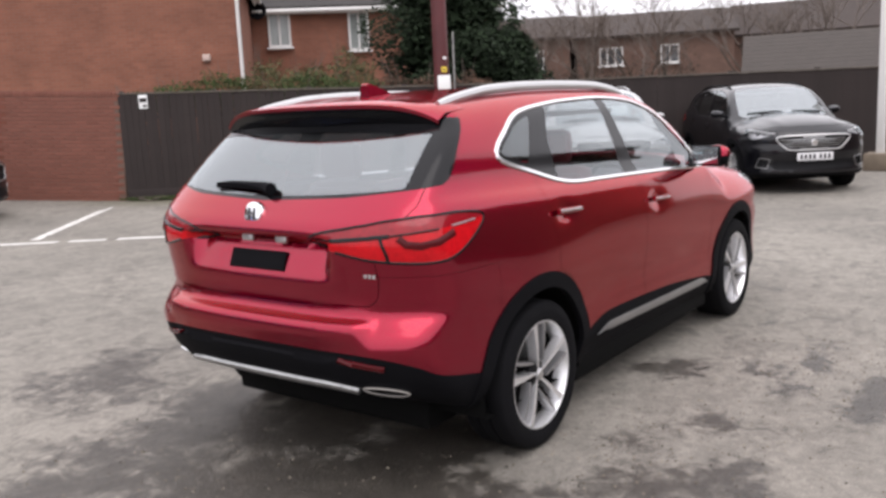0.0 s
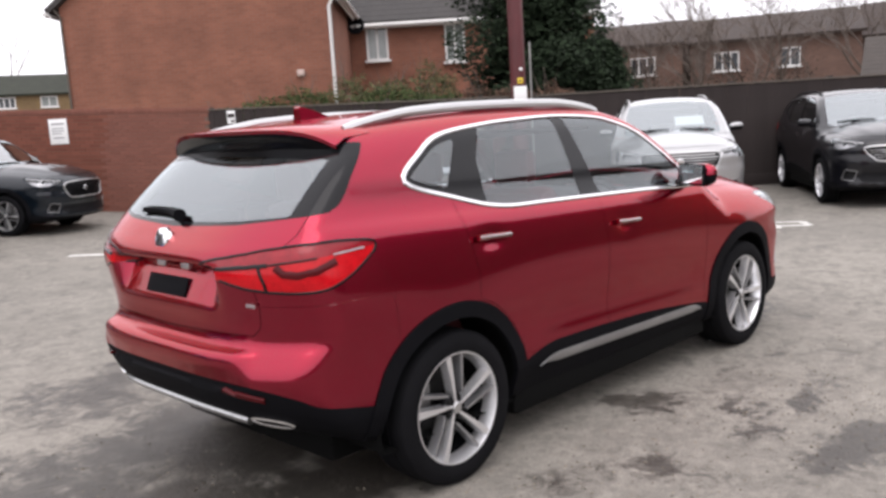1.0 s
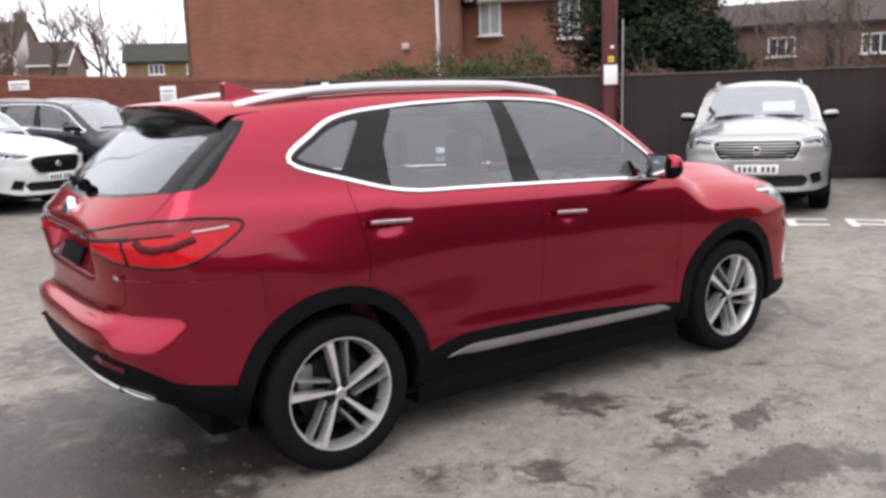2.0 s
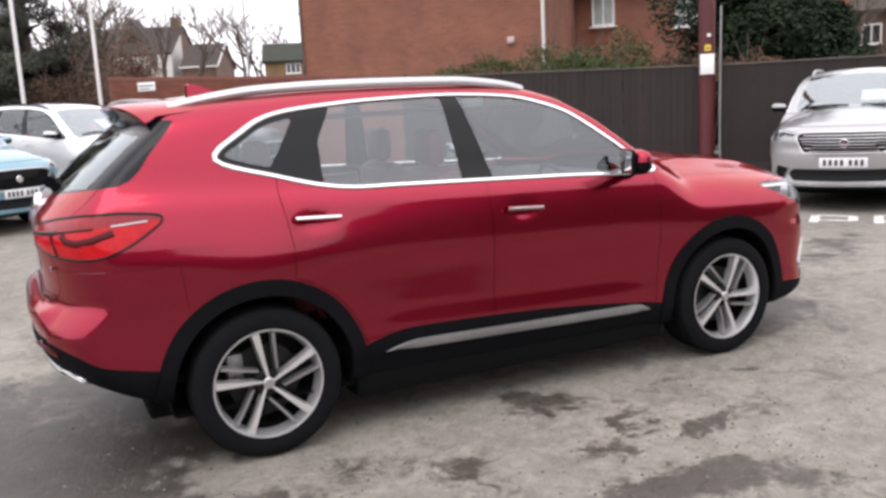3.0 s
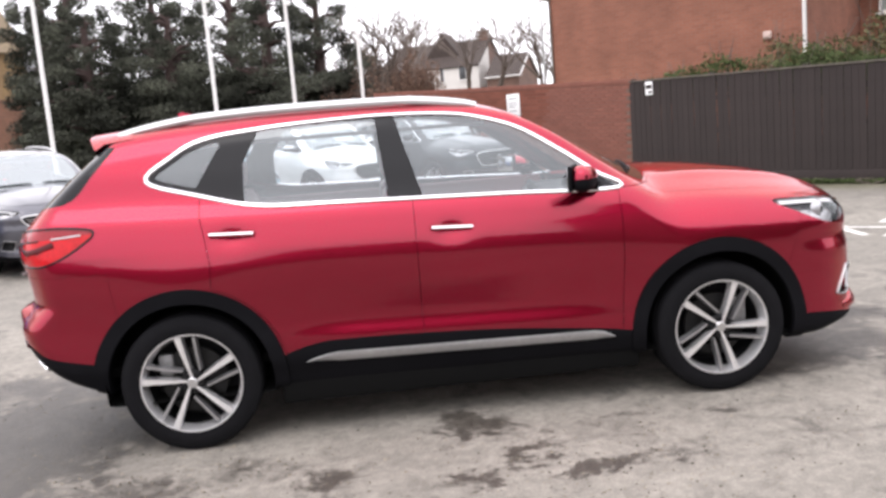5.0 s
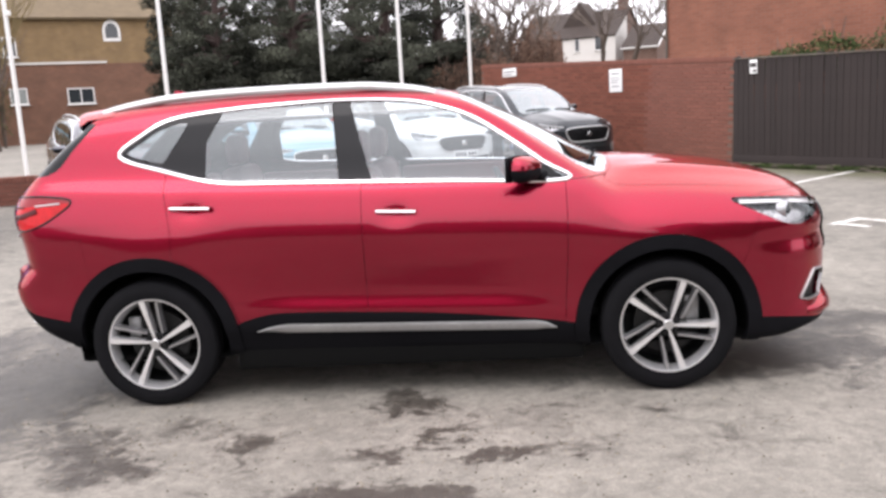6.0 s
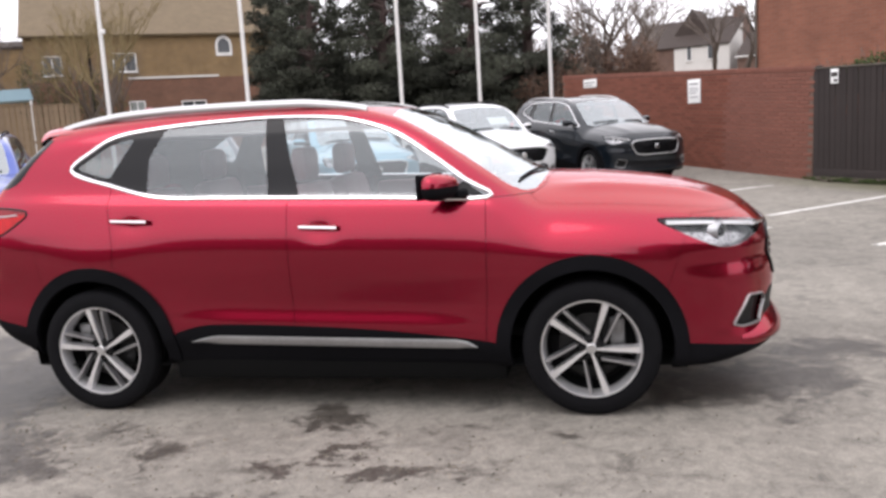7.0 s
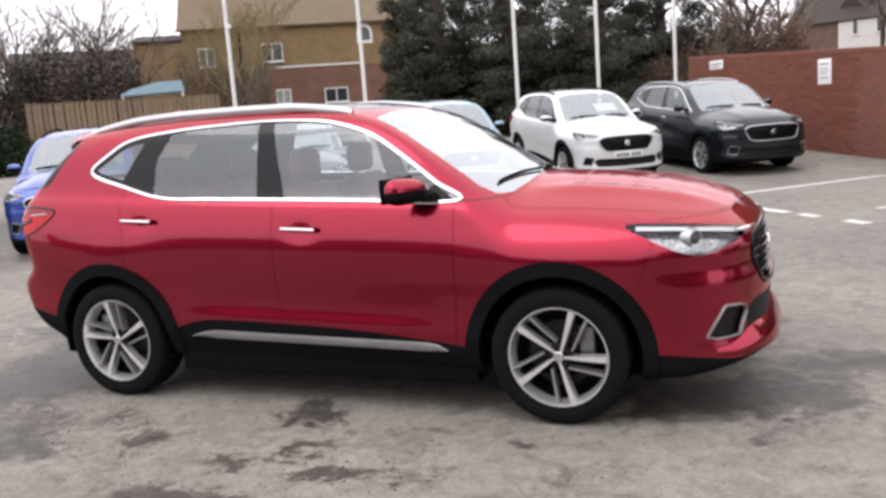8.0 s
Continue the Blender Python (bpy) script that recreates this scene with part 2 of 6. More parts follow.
def body_field(sx=1.0, sy=1.0, sz=1.0, top=None, rear=None):
    """The car body as a field: negative inside. sx, sy, sz scale the base shape."""
    width = curve((-2.4, 0.70), (-2.2, 0.825), (-2.0, 0.876), (-1.7, 0.905), (-1.2, 0.918), (0, 0.92), (1.0, 0.915),
                  (1.5, 0.905), (1.85, 0.882), (2.1, 0.825), (2.4, 0.68))
    belt = curve((-2.3, 1.215), (-1.7, 1.20), (-1.0, 1.17), (-0.3, 1.145), (0.9, 1.105), (1.5, 1.07), (2.3, 1.0))
    tuck = curve((-0.95, 0.085), (-0.85, 0.06), (-0.74, 0.022), (-0.66, 0.018), (-0.58, 0.022), (-0.48, 0.018), (-0.36, 0.004),
                 (-0.27, 0.0), (-0.2, 0.005), (-0.14, 0.015), (-0.09, 0.027), (-0.05, 0.038), (-0.015, 0.053), (0.03, 0.088), (0.2, 0.145), (0.4, 0.222), (0.48, 0.262), (0.7, 0.42))
    top = top or curve((-2.5, 1.48), (-1.86, 1.578), (-1.7, 1.604), (-1.45, 1.634), (-1.2, 1.652), (-0.9, 1.664), (-0.5, 1.668), (-0.2, 1.664),
                       (0.0, 1.653), (0.164, 1.632), (0.333, 1.586), (0.5, 1.51), (0.666, 1.426), (0.832, 1.336), (0.996, 1.24), (1.08, 1.202), (1.14, 1.187), (1.24, 1.182),
                       (1.4, 1.172), (1.75, 1.127), (2.0, 1.07), (2.15, 1.012), (2.28, 0.925), (2.45, 0.72))
    facet = curve((0.60, -2.284), (0.65, -2.292), (0.675, -2.284), (0.73, -2.245), (0.785, -2.205), (0.83, -2.212))
    ledge = curve((0.60, -2.268), (0.66, -2.282), (0.70, -2.292), (0.735, -2.288), (0.752, -2.262), (0.765, -2.225), (0.80, -2.214), (0.83, -2.212)) if rear is None else None
    rear = rear or curve((0.2, -1.98), (0.36, -2.1), (0.44, -2.19), (0.52, -2.25), (0.62, -2.285), (0.70, -2.288), (0.735, -2.275), (0.79, -2.225), (0.83, -2.212), (0.92, -2.225),
                         (1.05, -2.245), (1.12, -2.225), (1.18, -2.175), (1.24, -2.115), (1.33, -2.012), (1.40, -1.928), (1.45, -1.864), (1.5, -1.80), (1.56, -1.75), (1.62, -1.71), (1.7, -1.68))
    front = curve((0.15, 2.05), (0.25, 2.24), (0.31, 2.335), (0.36, 2.33), (0.45, 2.31), (0.6, 2.325), (0.75, 2.325), (0.88, 2.305), (0.95, 2.27), (1.1, 2.15))
    crown = curve((-2.4, 0.06), (-1.0, 0.06), (-0.2, 0.068), (0.2, 0.06), (0.42, 0.05), (0.565, 0.06), (0.709, 0.085), (0.853, 0.105), (1.0, 0.115), (1.2, 0.136), (1.5, 0.132), (2.0, 0.112), (2.4, 0.075))
    low = curve((-2.4, 0.50), (-2.15, 0.43), (-1.95, 0.365), (-1.75, 0.31), (-1.4, 0.27), (1.4, 0.24), (1.9, 0.235), (2.4, 0.27))

    def field(p):
        x, y, z = p[..., 0] / sx, np.abs(p[..., 1]) / sy, p[..., 2] / sz
        haunch = 0.028 * (np.exp(-((x + 1.36) / 0.42) ** 2) + 0.8 * np.exp(-((x - 1.36) / 0.42) ** 2))
        fade = np.clip((1.06 - z) / 0.36, 0, 1)
        # the doors are drawn in along a crease above the sill, which flares out below it
        crease = np.clip((0.95 - np.abs(x + 0.02)) / 0.45, 0, 1)
        crease = crease * crease * (3 - 2 * crease) * (0.007 * np.exp(-((z - 0.59 + 0.03 * x) / 0.06) ** 2) - 0.003 * np.exp(-((z - 0.475 + 0.03 * x) / 0.05) ** 2))
        side = y - width(x) + tuck(z - belt(x)) + crease - haunch * fade * fade * (3 - 2 * fade)
        bow = np.clip(1 - np.abs(x - 0.62) / 0.6, 0, 1)
        bow = bow * bow * (3 - 2 * bow)
        along = np.clip((x - 1.12) / 0.25, 0, 1) * np.clip((2.2 - x) / 0.3, 0, 1)
        ridge = 0.014 * along * np.exp(-((y - 0.5 + 0.1 * (x - 1.2)) / 0.075) ** 2)
        roof = (z - top(x) - ridge + crown(x) * (y / 0.75) ** 2.4) * 0.85
        tail = rear(z)
        if ledge:
            # the bumper's step: crisp across the middle, a broad facet at the corners
            share = np.clip((0.64 - y) / 0.07, 0, 1)
            tail = np.where((z > 0.60) & (z < 0.83), facet(z) + (ledge(z) - facet(z)) * share, tail)
        back = (tail + 0.2 * (y / 0.85) ** 4.0 - x) * 0.85
        nose = x - front(z) + 0.28 * (y / 0.85) ** 3.0
        f = smax(side, roof, 0.10 - 0.05 * bow)
        f = smax(f, nose, 0.10)
        f = smax(f, back, 0.045)
        return smax(f, low(x) - z, 0.05)
    return field


def net(field, lo, hi, step):
    """Quads over the zero surface of a field, the vertices drawn onto it."""
    axes = [np.arange(a, b + step, step) for a, b in zip(lo, hi)]
    G = np.stack(np.meshgrid(*axes, indexing="ij"), -1)
    f = field(G)
    s = f < 0
    shape = tuple(n - 1 for n in f.shape)
    acc, cnt = np.zeros((*shape, 3)), np.zeros(shape)
    offs = [(a, b, c) for a in (0, 1) for b in (0, 1) for c in (0, 1)]
    sl = lambda o: tuple(slice(o[i], o[i] + shape[i]) for i in range(3))
    for o in offs:
        for k in range(3):
            if o[k] == 0:
                q = list(o)
                q[k] = 1
                a, b = f[sl(o)], f[sl(q)]
                hit = (a < 0) != (b < 0)
                t = np.where(hit, a / np.where(a == b, 1, a - b), 0)
                at = G[sl(o)] + t[..., None] * (G[sl(q)] - G[sl(o)])
                acc += np.where(hit[..., None], at, 0)
                cnt += hit
    ids = np.full(shape, -1)
    live = cnt > 0
    ids[live] = np.arange(live.sum())
    V = acc[live] / cnt[live][:, None]
    quads = []
    for k in range(3):
        u, w = (k + 1) % 3, (k + 2) % 3
        o0, o1 = [slice(None)] * 3, [slice(None)] * 3
        o0[k], o1[k] = slice(0, -1), slice(1, None)
        a, b = s[tuple(o0)], s[tuple(o1)]
        E = np.argwhere(a != b)
        E = E[(E[:, u] > 0) & (E[:, w] > 0) & (E[:, u] < shape[u]) & (E[:, w] < shape[w]) & (E[:, k] < shape[k])]
        out = a[tuple(E.T)]
        cells = []
        for du, dw in ((-1, -1), (0, -1), (0, 0), (-1, 0)):
            c = E.copy()
            c[:, u] += du
            c[:, w] += dw
            cells.append(ids[tuple(c.T)])
        q = np.stack(cells, 1)
        q[~out] = q[~out][:, ::-1]
        quads.append(q)
    return project(field, V), np.concatenate(quads)


def slope(field, V, e=0.002):
    return np.stack([(field(V + d) - field(V - d)) / (2 * e) for d in np.eye(3) * e], -1)


def project(field, V, turns=3):
    V = np.array(V, float)
    for _ in range(turns):
        g = slope(field, V)
        V = V - (field(V) / np.maximum((g * g).sum(-1), 0.05))[:, None] * g
    return V


def split(V, polys, f, gap=0.0):
    """Cuts a mesh along f = 0: returns (V, inside, outside). The gap stays open between them."""
    V, fv = [tuple(p) for p in V], None
    P = np.array(V)
    fv = f(P[:, 0], P[:, 1], P[:, 2])

    def keep(values, polys, V):
        values, cache, out = list(values), {}, []
        for q in polys:
            sg = [values[i] >= 0 for i in q]
            if all(sg):
                out.append(tuple(q))
            elif any(sg):
                r = []
                for a, b in zip(q, (*q[1:], q[0])):
                    if values[a] >= 0:
                        r.append(a)
                    if (values[a] >= 0) != (values[b] >= 0):
                        key = (min(a, b), max(a, b))
                        if key not in cache:
                            t = values[key[0]] / (values[key[0]] - values[key[1]])
                            A, B = V[key[0]], V[key[1]]
                            cache[key] = len(V)
                            V.append(tuple(A[i] + t * (B[i] - A[i]) for i in range(3)))
                            values.append(0.0)
                        r.append(cache[key])
                if len(r) > 2:
                    out.append(tuple(r))
        return out
    n = len(V)
    ins = keep(fv - gap, polys, V)
    extra = V[n:]
    out = keep(np.concatenate([-fv - gap, np.full(len(extra), -1.0)]) if extra else -fv - gap, polys, V)
    return V, ins, out


def pick(V, polys):
    """The shape of those polygons alone."""
    index, W, F = {}, [], []
    for q in polys:
        r = []
        for i in q:
            if i not in index:
                index[i] = len(W)
                W.append(V[i])
            r.append(index[i])
        F.append(tuple(r))
    return W, F


def halves(shape):
    """The right (y < 0) and the left half of a shape, by its faces."""
    V, F = shape
    r, l = [], []
    for q in F:
        (l if sum(V[i][1] for i in q) > 0 else r).append(q)
    return pick(V, r), pick(V, l)


def ends(shape):
    """The rear and the front piece of a shape whose pieces stand apart about x = 0."""
    V, F = shape
    if not F or min(abs(p[0]) for p in V) < 0.5:
        return [shape]
    a, b = [q for q in F if V[q[0]][0] < 0], [q for q in F if V[q[0]][0] > 0]
    return [pick(V, k) for k in (a, b) if k]


def thick(shape, field, depth=0.012):
    """Turns the rim of an open sheet inwards, so that it has a visible edge."""
    V, F = shape
    count = {}
    for q in F:
        for a, b in zip(q, (*q[1:], q[0])):
            count[(a, b)] = count.get((a, b), 0) + 1
    rim = [(a, b) for a, b in count if (b, a) not in count]
    if not rim:
        return shape
    g = slope(field, np.array(V))
    g /= np.linalg.norm(g, axis=1)[:, None] + 1e-9
    V, F, inner = list(V), list(F), {}
    for a, b in rim:
        for i in (a, b):
            if i not in inner:
                inner[i] = len(V)
                V.append(tuple(np.array(V[i]) - depth * g[i]))
        F.append((b, a, inner[a], inner[b]))
    return V, F


def on_side(field, pts, sign=-1, lift=0.0):
    """Points of the body's side at (x, z), with their normals."""
    pts = np.array(pts, float)
    lo, hi = np.full(len(pts), 0.3), np.full(len(pts), 1.2)
    for _ in range(40):
        mid = (lo + hi) / 2
        ins = field(np.stack([pts[:, 0], mid, pts[:, 1]], -1)) < 0
        lo, hi = np.where(ins, mid, lo), np.where(ins, hi, mid)
    P = np.stack([pts[:, 0], lo, pts[:, 1]], -1)
    N = slope(field, P)
    N /= np.linalg.norm(N, axis=1)[:, None]
    P = P + lift * N
    P[:, 1] *= sign
    N[:, 1] *= sign
    return P, N


def on_end(field, pts, way, lift=0.0):
    """Points of the nose (way 1) or tail (way -1) at (y, z), with their normals."""
    pts = np.array(pts, float)
    lo, hi = np.full(len(pts), 0.9), np.full(len(pts), 2.7)
    for _ in range(40):
        mid = (lo + hi) / 2
        ins = field(np.stack([way * mid, pts[:, 0], pts[:, 1]], -1)) < 0
        lo, hi = np.where(ins, mid, lo), np.where(ins, hi, mid)
    P = np.stack([way * lo, pts[:, 0], pts[:, 1]], -1)
    N = slope(field, P)
    N /= np.linalg.norm(N, axis=1)[:, None]
    return P + lift * N, N


def spoke(a, b, r0, r1, w0, w1, depth=0.045):
    """One spoke facing -y, from (a, r0) to (b, r1), w0 and w1 half its width."""
    m = (r0 + r1) / 2
    c = a + (b - a) * 0.45
    top = [(a - w0, r0), (a + w0, r0), (c + (w0 + w1) / 2, m), (b + w1, r1), (b - w1, r1), (c - (w0 + w1) / 2, m)]
    dish = [0.018, 0.018, 0.006, 0.0, 0.0, 0.006]
    V = [(x, d, z) for (x, z), d in zip(top, dish)] + [(x + (0.004 if k in (1, 2, 3) else -0.004), d + depth, z) for k, ((x, z), d) in enumerate(zip(top, dish))]
    return V, [tuple(range(5, -1, -1)), tuple(range(6, 12))] + [(k, (k + 1) % 6, 6 + (k + 1) % 6, 6 + k) for k in range(6)]


def make_wheel(parent, x, y, r=0.346, rim=0.252, spokes=5, turn=0.0, side=-1, bright=True):
    """A wheel with its outer face towards side: tyre, rim, spokes, brake disc."""
    w = new("wheel")
    w.parent = parent
    flip = Matrix.Rotation(math.pi, 4, "Z") if side > 0 else Matrix.Identity(4)
    w.matrix_local = Matrix.Translation((x, y, r)) @ flip @ Matrix.Rotation(radians(turn), 4, "Y")
    k = rim - 0.008
    tyre = lathe([(k, 0.01), (k + 0.012, -0.006), (k + 0.04, -0.012), (r - 0.03, -0.008), (r - 0.01, 0.004), (r - 0.002, 0.02), (r - 0.002, 0.075), (r - 0.009, 0.078),
                  (r - 0.009, 0.084), (r, 0.087), (r, 0.14), (r - 0.009, 0.143), (r - 0.009, 0.149), (r - 0.002, 0.152), (r - 0.004, 0.21), (r - 0.03, 0.23), (k, 0.225)], 48, True)
    link("tyre", tyre, RUBBER, w)
    link("rim", lathe([(rim, 0.004), (rim - 0.003, -0.002), (rim - 0.009, -0.001), (rim - 0.013, 0.01), (rim - 0.02, 0.034), (rim - 0.027, 0.066)], 48), ALLOY if bright else ALLOY_DARK, w)
    link("rim_barrel", lathe([(rim - 0.027, 0.066), (rim - 0.032, 0.1), (rim - 0.035, 0.2), (0.06, 0.205)], 48), ALLOY_DARK, w)
    q = rim - 0.01
    for i in range(spokes):
        t = Matrix.Rotation(2 * math.pi * i / spokes, 4, "Y")
        if spokes == 5:
            link("spoke", moved(spoke(0.02 * q, 0.0, 0.1 * q, 0.985 * q, 0.0055, 0.016), t), ALLOY if bright else SATIN, w, smooth=25)
            link("thin_spoke", moved(spoke(0.225 * q, 0.32 * q, 0.2 * q, 0.91 * q, 0.0045, 0.007), t), ALLOY_GREY, w, smooth=25)
        else:
            link("spoke", moved(spoke(0, 0, 0.1 * q, 0.97 * q, 0.017, 0.024), t), ALLOY if bright else SATIN, w, smooth=25)
    hub = lathe([(0.0001, 0.006), (0.022, 0.006), (0.026, 0.01), (0.027, 0.018)], 24)
    link("hub_cap", hub, SATIN, w)
    link("hub_face", lathe([(0.027, 0.02), (0.05, 0.024), (0.062, 0.034), (0.065, 0.07)], 24), ALLOY_DARK, w)
    for i in range(5):
        a = 2 * math.pi * (i + 0.5) / 5
        link("wheel_nut", moved(lathe([(0.0001, 0.018), (0.008, 0.018), (0.0095, 0.022), (0.0095, 0.05)], 8), Matrix.Translation((0.047 * math.sin(a), 0, 0.047 * math.cos(a)))), STEEL, w)
    link("brake_disc", lathe([(0.06, 0.095), (0.165, 0.095), (0.165, 0.115), (0.06, 0.115)], 32, True), STEEL, w)
    lead = -1 if (x < 0) == (side < 0) else 1
    grip = box(lead * 0.13, 0.1, 0.065, 0.075, 0.05, 0.15, 0.015)
    link("caliper", moved(grip, Matrix.Rotation(radians(-turn), 4, "Y")), GALV_GREY, w)
    return w

GLASS_LOOP = smooth_loop([(-1.482, 1.348), (-1.228, 1.259), (-0.942, 1.187), (-0.621, 1.171), (-0.228, 1.157), (0.28, 1.138), (0.867, 1.117),
                          (0.753, 1.21), (0.583, 1.336), (0.385, 1.463), (0.184, 1.532), (0.009, 1.562), (-0.286, 1.578), (-0.585, 1.575),
                          (-0.888, 1.563), (-1.197, 1.53), (-1.36, 1.456)], True, 5)
TAIL_LOOP = smooth_loop([(0.50, 1.118), (0.465, 1.15), (0.25, 1.165), (0, 1.155), (-0.25, 1.128), (-0.47, 1.098), (-0.50, 1.06), (-0.36, 1.03),
                         (-0.18, 1.0), (0.05, 0.985), (0.24, 0.988), (0.36, 1.022), (0.45, 1.075)], True, 4)
HEAD_LOOP = smooth_loop([(0.50, 0.972), (0.3, 0.975), (0, 0.958), (-0.3, 0.925), (-0.33, 0.90), (-0.1, 0.86), (0.1, 0.832), (0.25, 0.84), (0.4, 0.90)], True, 4)


def thick_plate(P, N, depth=0.006):
    """A thin plate with the outline P, its front along the normals N."""
    n = len(P)
    V = [tuple(p + q * 0.002) for p, q in zip(P, N)] + [tuple(p - q * depth) for p, q in zip(P, N)]
    return V, [tuple(range(n)), tuple(range(2 * n - 1, n - 1, -1))] + [(i, n + i, n + (i + 1) % n, (i + 1) % n) for i in range(n)]


def seat(parent, x, y, cover):
    s = new("seat")
    s.parent = parent
    s.location = (x, y, 0.45)
    link("seat_cushion", box(0.05, 0, 0.16, 0.5, 0.48, 0.2, 0.07), cover, s)
    link("seat_back", moved(box(0, 0, 0.34, 0.16, 0.48, 0.66, 0.06), Matrix.Translation((-0.2, 0, 0.1)) @ Matrix.Rotation(radians(-14), 4, "Y")), cover, s)
    link("headrest", moved(box(0, 0, 0, 0.1, 0.26, 0.2, 0.045), Matrix.Translation((-0.36, 0, 0.86))), cover, s)


def cabin(car, sx=1.0, sz=1.0, cover=None):
    """Seats, dashboard, steering wheel and floor inside a car (right-hand drive)."""
    for x, y in ((0.1, -0.36), (0.1, 0.36), (-0.85, -0.4), (-0.85, 0.4)):
        seat(car, x * sx, y, cover or CLOTH)
    link("dashboard", box(0.85 * sx, 0, 0.93 * sz, 0.45, 1.4, 0.3, 0.08), CLOTH, car)
    ring = [(0, 0.18 * math.cos(a), 0.18 * math.sin(a)) for a in np.linspace(0, 2 * math.pi, 25)]
    link("steering_wheel", moved(tube(ring, 0.016, 8, False), Matrix.Translation((0.58 * sx, -0.36, 0.99 * sz)) @ Matrix.Rotation(radians(-25), 4, "Y")), CLOTH, car)
    link("cabin_floor", box(-0.3 * sx, 0, 0.4, 3.0 * sx, 1.5, 0.04), DARK, car)
    link("headlining", box(-0.55 * sx, 0, 1.5 * sz, 1.6 * sx, 1.0, 0.02), LINING, car)


def wing_mirror(car, body, x, y, z, sign, size=1.0):
    """A swept-back housing with a painted cap, a black base and an arm to the door."""
    m = new("wing_mirror")
    m.parent = car
    m.matrix_local = Matrix.Translation((x, sign * y, z)) @ Matrix.Rotation(radians(-sign * -22), 4, "Z")
    bm = bmesh.new()
    bmesh.ops.create_uvsphere(bm, u_segments=24, v_segments=16, radius=1)
    for v in bm.verts:
        c = v.co
        k = [math.copysign(abs(t) ** 0.68, t) for t in c]
        out = 0.5 + 0.5 * k[1] * sign
        v.co = Vector((k[0] * (0.066 - 0.016 * out), k[1] * 0.122, k[2] * (0.07 - 0.016 * (1 - out) * (k[2] > 0) - 0.012 * max(k[0], 0)))) * size
    bm.verts.index_update()
    V, F = [tuple(v.co) for v in bm.verts], [tuple(v.index for v in f.verts) for f in bm.faces]
    bm.free()
    level = lambda q: sum(V[i][2] for i in q) / len(q)
    link("mirror_cap", pick(V, [q for q in F if level(q) > -0.008]), body, m, smooth=60)
    link("mirror_base", pick(V, [q for q in F if level(q) <= -0.008]), BLACK_PLASTIC, m, smooth=60)
    link("mirror_arm", box(0.015, -sign * 0.125, -0.043, 0.09, 0.1, 0.04, 0.014), BLACK_PLASTIC, m)
    link("mirror_glass", box(-0.068 * size, 0, 0.004, 0.006, 0.2 * size, 0.105 * size, 0.002), MIRROR, m, "mirror glass")
    link("mirror_bezel", box(-0.057 * size, 0, 0.002, 0.02, 0.222 * size, 0.125 * size, 0.009), BLACK_PLASTIC, m)


